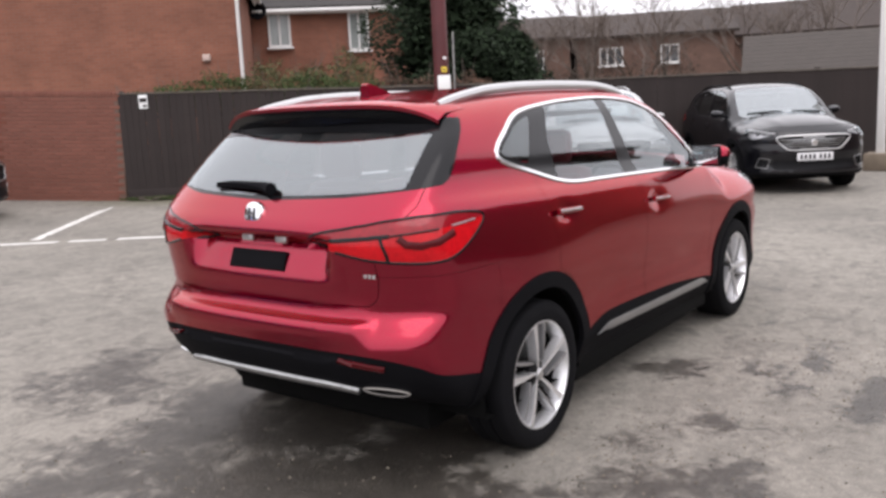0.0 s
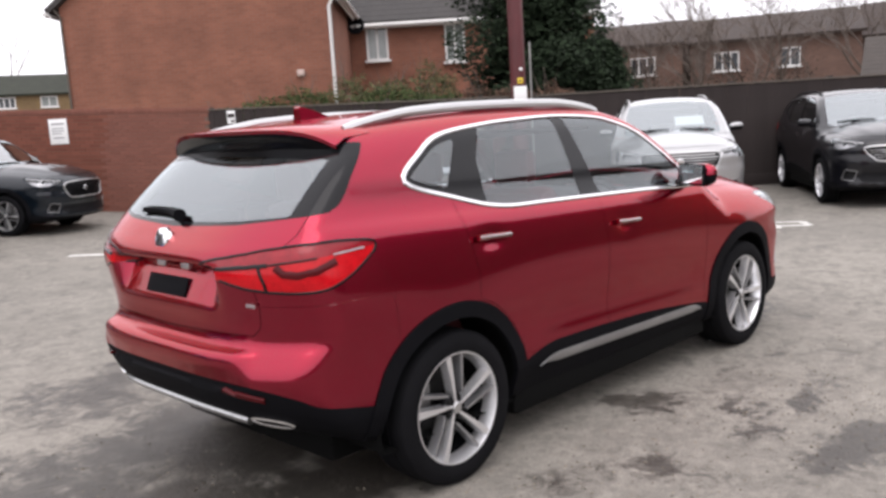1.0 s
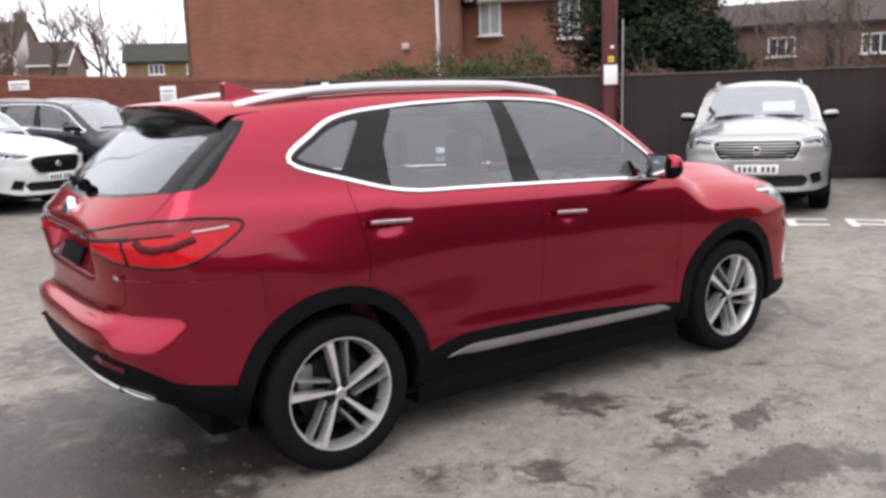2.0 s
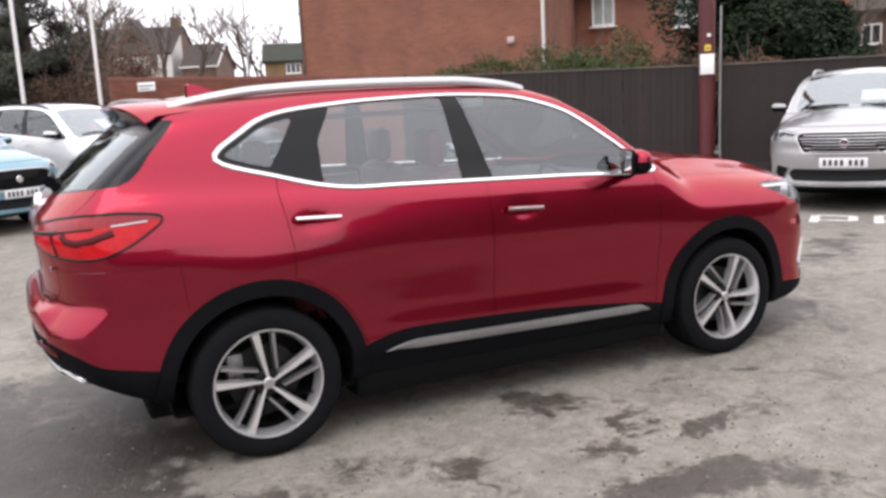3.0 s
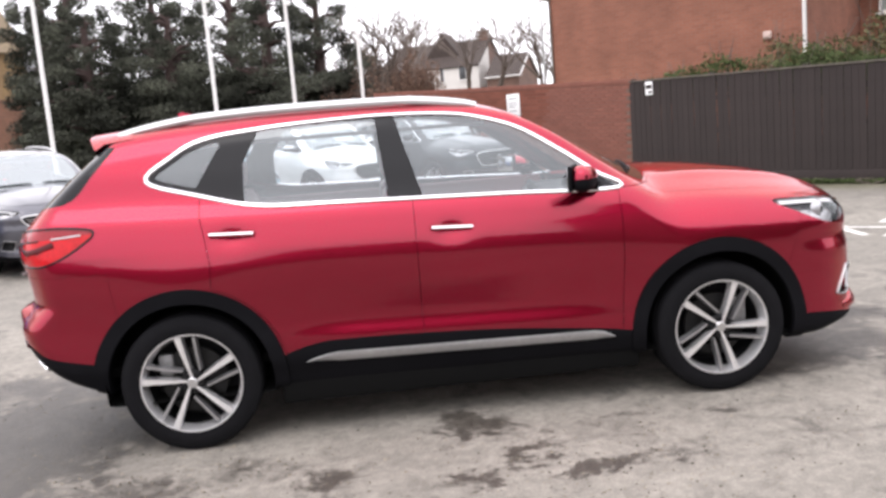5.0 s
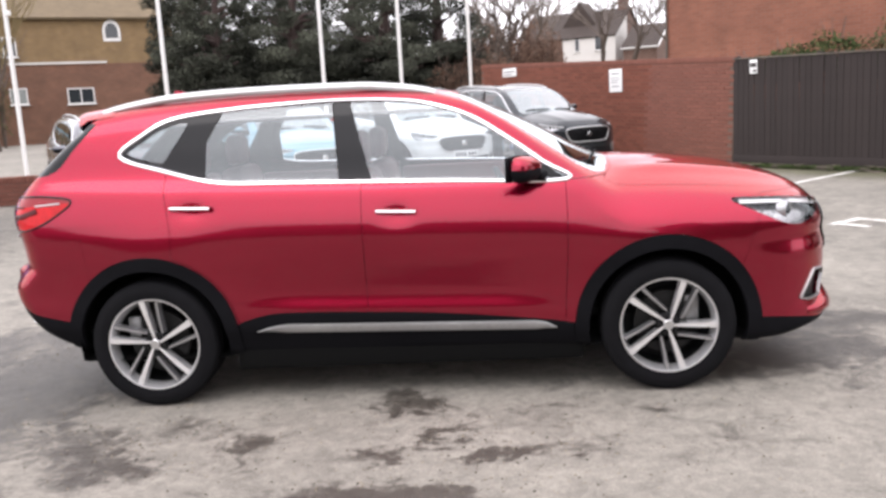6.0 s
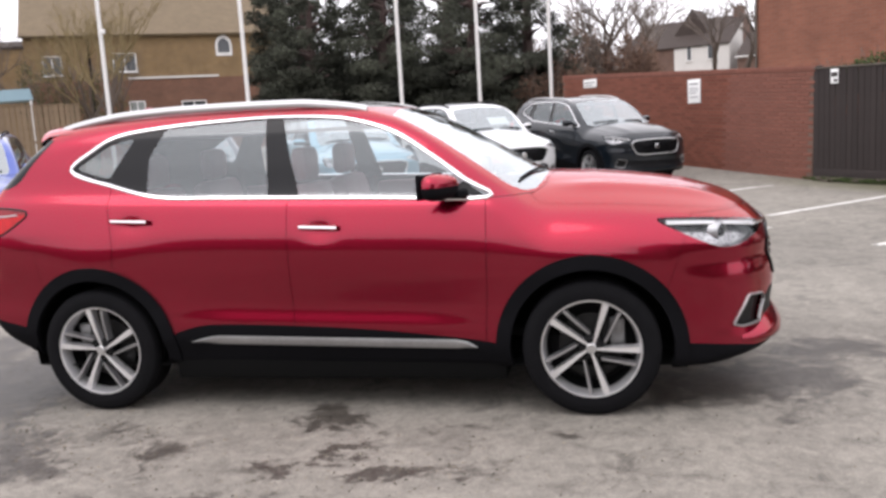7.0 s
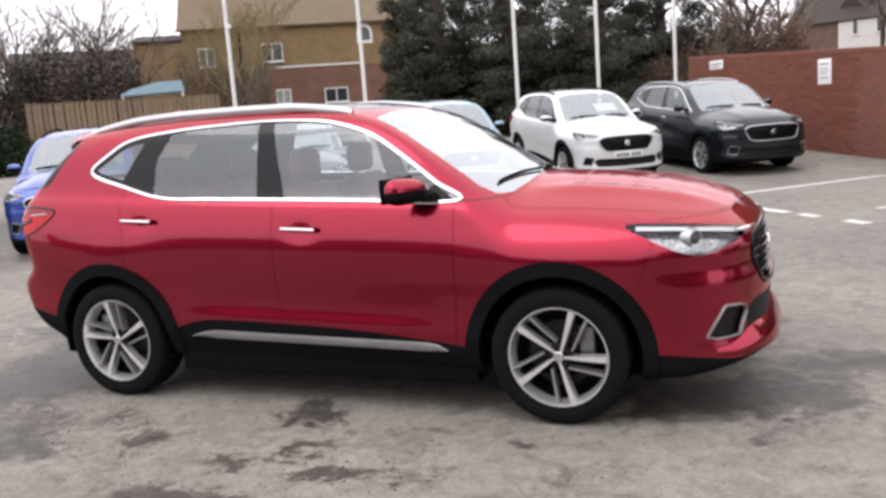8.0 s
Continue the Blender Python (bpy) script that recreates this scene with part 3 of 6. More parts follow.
def build_suv(name, m, label, body, step=0.025, sx=1.0, sy=1.0, sz=1.0, chrome_loop=True, group="", wheel_turn=0.0, detail=True, spokes=5, top=None, front="hex", bright=True, skid=True, rear=None, wheel=0.346):
    """An SUV or estate: body panels, glass, lamps, wheels, trim."""
    car = thing(name, m, label, "car", group)
    base = body_field(sx, sy, sz, top, rear)

    def field(p):
        f = base(p)
        x, y, z = p[..., 0] / sx, np.abs(p[..., 1]) / sy, p[..., 2] / sz
        for hx, hz in ((-1.085, 1.05), (-0.01, 0.985)):
            f = f + 0.011 * np.exp(-((x - hx) / 0.075) ** 2 - ((z - hz) / 0.04) ** 2) * (y > 0.6)
        ease = lambda t: np.clip(t, 0, 1) ** 2 * (3 - 2 * np.clip(t, 0, 1))
        dent = ease((0.47 - y) / 0.09) * np.clip((z - 0.90) / 0.15, 0, 1) * ease((1.095 - z) / 0.05) * (x < -1.8)
        f = f + 0.085 * dent
        scoop = np.exp(-((z - 0.76) / 0.05) ** 2) * np.clip((x - 1.75) / 0.2, 0, 1) * (y > 0.35)
        return f + 0.018 * scoop
    V, F = net(field, (-2.45 * sx, -1.02 * sy, 0.12), (2.45 * sx, 1.02 * sy, 1.75 * sz), step)
    X, Y, Z = (lambda x: x / sx), (lambda y: np.abs(y) / sy), (lambda z: z / sz)
    F = [tuple(q) for q in F]

    hubs = (-1.36, 1.36)
    wr = wheel / 0.346

    def hub(x, z):
        return np.minimum(np.hypot((X(x) + 1.36) * sx, z - wheel), np.hypot((X(x) - 1.36) * sx, z - wheel))

    def cut(f, gap=0.0):
        nonlocal V, F
        V, ins, F = split(V, F, f, gap)
        return pick(V, ins)

    def sides(nm, shape, material, label="", edge=0.012, lift=0.0):
        for part in [q for h in halves(shape) for q in ends(h)]:
            if part[1]:
                if lift:
                    P = np.array(part[0])
                    g = slope(field, P)
                    part = (P + lift * g / (np.linalg.norm(g, axis=1)[:, None] + 1e-9)).tolist(), part[1]
                link(nm, thick(part, field, edge) if edge else part, material, car, label, 50)

    def whole(nm, shape, material, label="", edge=0.012):
        if shape[1]:
            return link(nm, thick(shape, field, edge) if edge else shape, material, car, label, 50)

    cut(lambda x, y, z: np.minimum(0.405 * wr - hub(x, z), Y(y) - 0.45))
    sides("wheel_arch_trim", cut(lambda x, y, z: np.minimum(0.477 * wr - hub(x, z), Y(y) - 0.5), 0.001), BLACK_PLASTIC, "black plastic trim", 0.03, 0.008)
    # glass
    pane = cut(lambda x, y, z: np.minimum(inside(X(x), Z(z), GLASS_LOOP), Y(y) - 0.45))
    rest = pane
    divider = [(-0.945, 1.7), (-1.05, 1.54), (-1.22, 1.28), (-1.40, 1.0)]
    edge = [(-1.0, 1.0), (-1.015, 1.24), (-1.01, 1.40), (-0.93, 1.54), (-0.85, 1.7)]
    back_glass = [(-1.8, 1.7)] + divider + [(-1.8, 1.0)]
    for nm, poly, material in (("front_side_window", [(-0.09, 1.0), (-0.278, 1.7), (1.0, 1.7), (1.0, 1.0)], GLASS),
                               ("centre_pillar", [(-0.09, 1.0), (-0.278, 1.7), (-0.35, 1.7), (-0.295, 1.0)], GLOSS_BLACK),
                               ("rear_side_window", [(-0.295, 1.0)] + edge + [(-0.35, 1.7)], GLASS),
                               ("rear_pillar", edge + divider, GLOSS_BLACK)):
        v, ins, out = split(rest[0], rest[1], lambda x, y, z, poly=poly: inside(X(x), Z(z), poly))
        sides(nm, pick(v, ins), material, edge=0)
        rest = pick(v, out)
    v, ins, out = split(rest[0], rest[1], lambda x, y, z: np.minimum(inside(X(x), Z(z), GLASS_LOOP), inside(X(x), Z(z), back_glass)) - 0.033)
    sides("quarter_window", pick(v, ins), GLASS_DARK, edge=0)
    sides("quarter_window_border", pick(v, [q for q in out if X(v[q[0]][0]) < -0.95]), GLOSS_BLACK, edge=0)
    screen = [(1.13, 0), (1.12, 0.4), (1.09, 0.58), (1.03, 0.67), (0.95, 0.69), (0.6, 0.64), (0.34, 0.585), (0.31, 0.3), (0.3, 0)]
    screen = [(a, -b) for a, b in screen[::-1]] + screen
    whole("windscreen", cut(lambda x, y, z: np.minimum(inside(X(x), y / sy, screen), Z(z) - 1.05)), SCREEN_GLASS if detail else PARKED_SCREEN, edge=0)
    tail = [(0.0, 1.215), (0.45, 1.232), (0.64, 1.25), (0.76, 1.262), (0.84, 1.28), (0.84, 1.5), (0.74, 1.518), (0.69, 1.53), (0, 1.575)]
    edge_x = curve((1.2, -1.95), (1.262, -1.905), (1.28, -1.857), (1.4, -1.742), (1.513, -1.64), (1.6, -1.58))
    back = cut(lambda x, y, z: np.minimum(inside(Y(y), Z(z), tail + [(-0.5, 1.575), (-0.5, 1.215)]), edge_x(Z(z)) - X(x)))
    v, ins, out = split(*back, lambda x, y, z: 1.487 - Z(z) - 0.05 * Y(y) ** 2)
    v, mid, rim = split(v, ins, lambda x, y, z: np.minimum(0.672 - Y(y) + 0.15 * (1.35 - Z(z)), Z(z) - 1.235 - 0.06 * Y(y) ** 2))
    whole("rear_window", pick(v, mid), REAR_GLASS, edge=0)
    whole("rear_window_surround", pick(v, rim), GLOSS_BLACK, edge=0.005)
    whole("spoiler_underside", pick(v, out), GLOSS_BLACK, edge=0.005)
    # lamps
    def corner(x, y, way):
        return (2.3 - way * X(x)) - (0.93 - Y(y))
    tl = cut(lambda x, y, z: np.minimum(inside(corner(x, y, -1), Z(z), TAIL_LOOP), -1.5 - X(x)))
    for half in halves(tl):
        v, up, low = split(half[0], half[1], lambda x, y, z: Z(z) - 1.098 - 0.06 * corner(x, y, -1))
        lamp = link("tail_lamp", thick(pick(v, low), field, 0.02), TAIL_RED, car, "glowing-red glass rear lamp", 50)
        link("upper_lens", thick(pick(v, up), field, 0.02), TAIL_LENS, lamp, "pale red upper lens", 50)
        sgn = np.sign(np.mean([p[1] for p in half[0]]))
        if detail:
            def at_corner(pts, lift):
                q = np.array(pts, float)
                out = []
                for c, zz in q:
                    ys = np.linspace(0.2, 0.93, 147)
                    xs = -(2.3 - (c + 0.93 - ys))
                    f = field(np.stack([xs * sx, ys * sy, np.full(147, zz * sz)], -1))
                    k = int(np.argmin(np.abs(f)))
                    out.append((xs[k] * sx, ys[k] * sy, zz * sz))
                P = project(field, np.array(out), 4)
                N = slope(field, P)
                N /= np.linalg.norm(N, axis=1)[:, None]
                P = P + lift * N
                P[:, 1] *= sgn
                N[:, 1] *= sgn
                return P, N
            link("lamp_outline", ribbon(*at_corner(TAIL_LOOP, 0.001), 0.011, 0.004, True), GLOSS_BLACK, lamp)
            mid = [(c, 1.098 + 0.06 * c) for c in np.linspace(-0.46, 0.44, 24)]
            link("lamp_bright_strip", ribbon(*at_corner([p for p in mid if p[0] > 0.25], 0.002), 0.008, 0.004), SATIN, lamp)
            link("lamp_thin_line", ribbon(*at_corner([p for p in mid if -0.1 < p[0] < 0.24], 0.002), 0.007, 0.004), STEEL, lamp)
            link("lamp_divider", ribbon(*at_corner([p for p in mid if p[0] <= -0.05], 0.002), 0.016, 0.004), GLOSS_BLACK, lamp)
            link("lamp_divider", ribbon(*at_corner([(-0.12, 1.09), (-0.11, 1.06), (-0.09, 1.02), (-0.08, 0.99)], 0.002), 0.013, 0.004), GLOSS_BLACK, lamp)
            link("lamp_dark_hook", ribbon(*at_corner([(-0.02, 1.085), (0.02, 1.06), (0.10, 1.052), (0.2, 1.062), (0.3, 1.09)], 0.002), 0.03, 0.003), TAIL_DARK, lamp)
    hl = cut(lambda x, y, z: np.minimum(inside(corner(x, y, 1), Z(z), HEAD_LOOP), X(x) - 1.4))
    for half in halves(hl):
        P = np.array(half[0])
        g = slope(field, P)
        g /= np.linalg.norm(g, axis=1)[:, None]
        lamp = link("headlamp", half, LENS, car, "clear glass headlamp", 180)
        link("lamp_bowl", ((P - 0.06 * g).tolist(), half[1]), HEAD_BOWL, lamp, "", 180)
        link("lamp_rim", (lambda t: (t[0], t[1][len(half[1]):]))(thick(half, field, 0.06)), GLOSS_BLACK, lamp)
        c = P.mean(0) - 0.035 * g.mean(0) / (np.linalg.norm(g.mean(0)) + 1e-9)
        bm = bmesh.new()
        bmesh.ops.create_uvsphere(bm, u_segments=14, v_segments=8, radius=0.034)
        bm.verts.index_update()
        ball = [tuple(v.co + Vector(c)) for v in bm.verts], [tuple(v.index for v in f.verts) for f in bm.faces]
        bm.free()
        link("lamp_projector", ball, GLOSS_BLACK, lamp)
        if detail:
            face = math.atan2(c[1], 0.55)
            ring = moved(lathe([(0.036, -0.022), (0.043, -0.026), (0.052, -0.016), (0.063, 0.02)], 20), Matrix.Translation(Vector(c)) @ Matrix.Rotation(radians(90) + face * 0.7, 4, "Z"))
            link("projector_ring", ring, ALLOY_GREY, lamp, "grey projector ring")
        tops = {}
        for p in half[0]:
            k = round(float(corner(np.array(p[0]), np.array(p[1]), 1)) / 0.05)
            if k not in tops or p[2] > tops[k][2]:
                tops[k] = p
        pts = [np.array(tops[k]) - np.array((0, 0, 0.014)) for k in sorted(tops)][1:-1]
        N = slope(field, np.array(pts))
        link("daytime_light_strip", ribbon([p - 0.012 * n / np.linalg.norm(n) for p, n in zip(pts, N)], N, 0.034 if detail else 0.02, 0.005), WHITE_PLASTIC, lamp)
    # nose
    if front == "hex":
        mouth = [(0, 0.895), (0.40, 0.885), (0.52, 0.84), (0.50, 0.74), (0.40, 0.63), (0, 0.62)]
    elif front == "wide":
        mouth = [(0, 0.925), (0.48, 0.92), (0.53, 0.87), (0.47, 0.73), (0.40, 0.69), (0, 0.685)]
    else:
        mouth = [(0, 0.87), (0.48, 0.86), (0.52, 0.80), (0.42, 0.70), (0.34, 0.66), (0, 0.655)]
    loop = mouth + [(-a, b) for a, b in mouth[-2:0:-1]]
    gm = cut(lambda x, y, z: np.minimum(inside(y / sy, Z(z), loop), X(x) - 1.5))
    P = np.array(gm[0])
    grille = link("grille", ((P - np.array((0.03, 0, 0))).tolist(), gm[1]), GRILLE_BLACK, car, "black mesh grille", 50)
    lp = smooth_loop([(a * sy, b * sz) for a, b in loop], True, 3)
    link("grille_surround", ribbon(*on_end(field, lp, 1, 0.002), 0.022, 0.008, True), GLOSS_BLACK if detail else SATIN, grille)
    n_bars = 6 if front != "hex" else 7
    z0, z1 = loop[len(mouth) - 1][1], loop[0][1]
    for i in range(n_bars):
        zz = z0 + (z1 - z0) * (i + 0.7) / (n_bars + 0.4)
        ys = np.linspace(-0.6, 0.6, 61)
        ok = [y for y in ys if inside(np.array([y]), np.array([zz]), loop)[0] > 0.02]
        if len(ok) > 4:
            P, N = on_end(field, [(y * sy, zz * sz) for y in ok], 1, -0.018)
            link("grille_bar", ribbon(P, N, 0.012, 0.008), GLOSS_BLACK if front == "hex" else SATIN, grille)
    P, N = on_end(field, [(0, (z0 + z1) / 2 * sz)], 1, -0.022)
    disc = moved(lathe([(0.0001, 0.012), (0.045, 0.012), (0.052, 0.004), (0.052, -0.02)], 20), Matrix.Translation(P[0]) @ Matrix.Rotation(radians(-90), 4, "Z"))
    link("badge", disc, CHROME, grille, "plain chrome badge")
    low = [(0.0, 0.575), (0.52, 0.575), (0.6, 0.54), (0.585, 0.44), (0.55, 0.40), (0, 0.40)] if detail else [(0.0, 0.50), (0.55, 0.51), (0.62, 0.46), (0.56, 0.37), (0, 0.36)]
    low = low + [(-a, b) for a, b in low[-2:0:-1]]
    whole("lower_intake", cut(lambda x, y, z: np.minimum(inside(y / sy, Z(z), low), X(x) - 1.5)), GRILLE_BLACK)
    fog = [(0.655, 0.425), (0.615, 0.53), (0.645, 0.568), (0.75, 0.58), (0.8, 0.44), (0.77, 0.425)] if detail else [(0.655, 0.392), (0.61, 0.525), (0.745, 0.55), (0.785, 0.41)]
    fm = cut(lambda x, y, z: np.minimum(inside(Y(y), Z(z), fog), X(x) - 1.5))
    sides("fog_lamp_pocket", fm, STEEL if detail else GRILLE_BLACK, edge=0.02, lift=-0.02)
    for sgn in (-1, 1):
        lp = [((p[0] + (q[0] - p[0]) * t) * sy, (p[1] + (q[1] - p[1]) * t) * sz) for p, q in zip(fog, fog[1:] + fog[:1]) for t in (0.06, 0.3, 0.6, 0.94)]
        P, N = on_end(field, lp, 1, 0.003)
        P[:, 1] *= sgn
        N[:, 1] *= sgn
        link("fog_lamp_surround", ribbon(P, N, 0.012, 0.01, True), SILL_METAL if skid else BLACK_PLASTIC, car)
        P, N = on_end(field, [((0.7 if detail else 0.695) * sy, (0.495 if detail else 0.455) * sz)], 1, -0.016)
        P[:, 1] *= sgn
        if not detail:
            link("fog_lamp", moved(lathe([(0.0001, 0.014), (0.02, 0.012), (0.026, 0.004), (0.028, -0.014)], 16), Matrix.Translation(P[0]) @ Matrix.Rotation(radians(-90 - 30 * -sgn), 4, "Z")), LENS, car)
    # cladding
    clad = curve((-2.4, 0.655), (-2.25, 0.63), (-2.12, 0.575), (-2.05, 0.535), (-1.9, 0.5), (-1.765, 0.476), (-1.55, 0.44), (-0.95, 0.40), (-0.87, 0.45), (-0.64, 0.493), (-0.04, 0.475), (0.77, 0.40), (0.9, 0.38), (1.6, 0.37), (1.85, 0.365), (2.05, 0.345), (2.2, 0.315), (2.4, 0.3))
    lowm = cut(lambda x, y, z: clad(X(x)) - Z(z))
    v, tl_, mid = split(*lowm, lambda x, y, z: -1.4 - X(x))
    whole("rear_bumper_cladding", pick(v, tl_), BLACK_PLASTIC, "black plastic lower bumper")
    v, fr_, mid = split(v, mid, lambda x, y, z: X(x) - 1.4)
    whole("front_bumper_cladding", pick(v, fr_), BLACK_PLASTIC)
    sides("sill_cladding", pick(v, mid), BLACK_PLASTIC)
    # panels
    if detail:
        pano = [(0.27, 0.0), (0.25, 0.3), (0.2, 0.46), (-0.1, 0.5), (-0.8, 0.5), (-0.86, 0.44), (-0.87, 0.0)]
        pano = pano + [(a, -b) for a, b in pano[-2:0:-1]]
        whole("roof_glass", cut(lambda x, y, z: np.minimum(inside(X(x), y / sy, pano), Z(z) - 1.5), 0.002), GLOSS_BLACK, "black panoramic roof glass")
    arc = [(-1.36 + 0.49 * math.cos(radians(a)), 0.346 + 0.49 * math.sin(radians(a))) for a in (72, 60, 48, 36, 24, 12)]
    rd = [(-0.19, 0.3), (-0.19, 1.3), (-1.0, 1.35), (-1.228, 1.3), (-1.235, 1.17), (-1.215, 1.05), (-1.20, 0.93)] + arc + [(-0.88, 0.3)]
    fd = [(-0.19, 0.3), (-0.19, 1.3), (0.858, 1.3), (0.862, 0.94), (0.855, 0.7), (0.83, 0.3)]
    gapw = 0.0016 if detail else 0.003
    frame_low = lambda x, y, z: np.minimum(Y(y) - 0.5, curve((-1.48, 1.35), (-1.228, 1.259), (-0.942, 1.187), (-0.228, 1.157), (0.867, 1.117))(X(x)) - Z(z))
    sides("rear_door", cut(lambda x, y, z: np.minimum(inside(X(x), Z(z), rd), frame_low(x, y, z)), gapw), body)
    sides("front_door", cut(lambda x, y, z: np.minimum(inside(X(x), Z(z), fd), frame_low(x, y, z)), gapw), body)
    bn = [(1.16, 0), (1.13, 0.5), (1.07, 0.68), (1.12, 0.725), (1.4, 0.72), (1.8, 0.685), (2.0, 0.62), (2.10, 0.5), (2.16, 0.3), (2.18, 0)]
    bn = bn + [(a, -b) for a, b in bn[-2:0:-1]]
    whole("bonnet", cut(lambda x, y, z: np.minimum(inside(X(x), y / sy, bn), Z(z) - 0.9), gapw), body)
    tg = [(0.0, 0.80), (0.60, 0.81), (0.635, 0.84), (0.65, 0.92), (0.645, 1.0), (0.76, 1.2), (0.75, 1.3), (0.72, 1.44), (0, 1.47)]
    whole("tailgate", cut(lambda x, y, z: np.minimum(inside(Y(y), Z(z), tg + [(-0.5, 1.47), (-0.5, 0.80)]), -1.55 - X(x)), gapw), body)
    whole("rear_bumper", cut(lambda x, y, z: np.minimum(-1.66 - 0.1 * (Z(z) - 0.6) - X(x), 0.93 - Z(z)), 0.0008), body)
    whole("front_bumper", cut(lambda x, y, z: np.minimum(X(x) - 1.72 - 0.35 * (Z(z) - 0.6), 0.99 - Z(z)), 0.001), body)
    sides("front_wing", cut(lambda x, y, z: np.minimum(X(x) - 0.6, 1.117 - Z(z)), gapw), body)
    whole("roof", pick(V, [q for q in F if np.mean([V[i][2] for i in q]) / sz > 1.0]), body, "", 0)
    sides("body_side", pick(V, [q for q in F if np.mean([V[i][2] for i in q]) / sz <= 1.0]), body, "", 0)
    for hx in hubs:
        for s in (-1, 1):
            V2, F2 = lathe([(0.425 * wr, 0.0), (0.425 * wr, 0.34), (0.05, 0.34)], 32)
            V2 = [(a, b, max(c, -0.09)) for a, b, c in V2]
            link("wheel_well", moved((V2, F2), Matrix.Translation((hx * sx, s * 0.87 * sy, wheel)) @ (Matrix.Identity(4) if s < 0 else Matrix.Rotation(math.pi, 4, "Z"))), DARK, car)
    link("undertray", join(box(0, 0, 0.235, 1.86 * sx, 1.7 * sy, 0.13, 0.02), box(0, 0, 0.25, 3.7 * sx, 1.24 * sy, 0.13, 0.02)), DARK, car)
    for hx in hubs:
        for s in (-1, 1):
            make_wheel(car, hx * sx, s * 0.905 * sy, wheel, 0.252 * wr, spokes, wheel_turn + (19 if hx > 0 else -11), s, bright)
    # trim
    for s in (-1, 1):
        lp = [(a * sx, b * sz) for a, b in GLASS_LOOP]
        if chrome_loop:
            link("window_trim", ribbon(*on_side(field, lp, s, 0.001), 0.022, 0.008, True), CHROME, car, "chrome window surround")
        else:
            link("window_trim", ribbon(*on_side(field, lp, s, 0.001), 0.02, 0.006, True), GLOSS_BLACK, car)
        for a, b in (((-1.187, 1.068), (-0.977, 1.058)), ((-0.11, 1.004), (0.093, 0.994))):
            P, N = on_side(base, [((a[0] + (b[0] - a[0]) * t) * sx, (a[1] + (b[1] - a[1]) * t) * sz) for t in np.linspace(0, 1, 9)], s, 0.02)
            grip = ribbon(P, N, 0.026, 0.012)
            h = link("door_handle", grip, body, car)
            link("handle_strip", ribbon(P + N * 0.012, N, 0.012, 0.004), CHROME, h, "chrome handle strip")
        wing_mirror(car, body, 0.655 * sx, (0.985 if detail else 0.955) * sy, 1.192 * sz, s, 1.0 if detail else 0.88)
        P, N = on_side(field, [(a * sx, b * sz) for a, b in ((0.66, 1.135), (0.85, 1.128), (0.745, 1.205))], s, 0.003)
        link("mirror_sail", thick_plate(P, N), GLOSS_BLACK, car)
        rail = [(x * sx, s * 0.585 * sy, 0) for x in np.linspace(-1.63, 0.2, 33)]
        zr = []
        for i, (x, y, _) in enumerate(rail):
            t = i / 32
            lo, hi = 1.2, 2.2
            for _ in range(30):
                mid = (lo + hi) / 2
                lo, hi = (mid, hi) if field(np.array([[x, y, mid]]))[0] < 0 else (lo, mid)
            zr.append((x, y, lo + (0.027 if detail else 0.034) * min(1, 5 * t, 5 * (1 - t)) ** 0.7 - 0.002))
        bar = tube(zr, 0.016, 8)
        if detail:
            # a flush rail: taller than wide, its foot on the roof all along
            bar = [(p[0], p[1], zr[k // 8][2] + (p[2] - zr[k // 8][2]) * 1.45) for k, p in enumerate(bar[0])], bar[1]
        link("roof_rail", bar, SATIN if chrome_loop else BLACK_PLASTIC, car, "silver roof rail" if chrome_loop else "")
        if detail:
            strip = [(x * sx, (0.412 - 0.038 * (x + 0.79) / 1.58) * sz) for x in np.linspace(-0.79, 0.79, 30)]
            P, N = on_side(field, strip, s, 0.004)
            for a, b in ((0, 15), (15, 30)):
                V2, F2 = ribbon(P[a:b + (1 if b < 30 else 0)], N[a:b + (1 if b < 30 else 0)], 0.046, 0.006)
                V2 = list(V2)
                for j in range(len(V2)):
                    t = min(1, (V2[j][0] / sx + 0.80) / 0.16, (0.80 - V2[j][0] / sx) / 0.09)
                    zc = (0.412 - 0.038 * (V2[j][0] / sx + 0.79) / 1.58) * sz - 0.02 * (1 - t)
                    V2[j] = (V2[j][0], V2[j][1], zc + (V2[j][2] - zc) * max(t, 0.06))
                link("sill_strip", (V2, F2), SILL_METAL, car, "satin silver sill strip")
    cabin(car, sx, sz, SEAT_RED if detail else CLOTH)
    for s in (-1, 1):
        for x0, x1 in ((-1.15, -0.25), (-0.15, 0.8)) if detail else ():
            link("door_card", box((x0 + x1) / 2, s * 0.765, 0.95, x1 - x0, 0.05, 0.34, 0.02), SEAT_RED, car, "dark red padded door lining")
    for k in ((0.1, 0.62), (-0.05, -0.6)):
        pts = [(1.1 - 0.09 * t, k[0] + (k[1] - k[0]) * t * 0.95, 0) for t in np.linspace(0, 1, 12)]
        zz = []
        for x, y, _ in pts:
            lo, hi = 0.8, 2.0
            for _ in range(30):
                mid = (lo + hi) / 2
                lo, hi = (mid, hi) if field(np.array([[x * sx, y * sy, mid]]))[0] < 0 else (lo, mid)
            zz.append((x * sx, y * sy, lo + 0.012))
        link("windscreen_wiper", tube(zz, 0.008, 6), BLACK_PLASTIC, car)
    return car, field


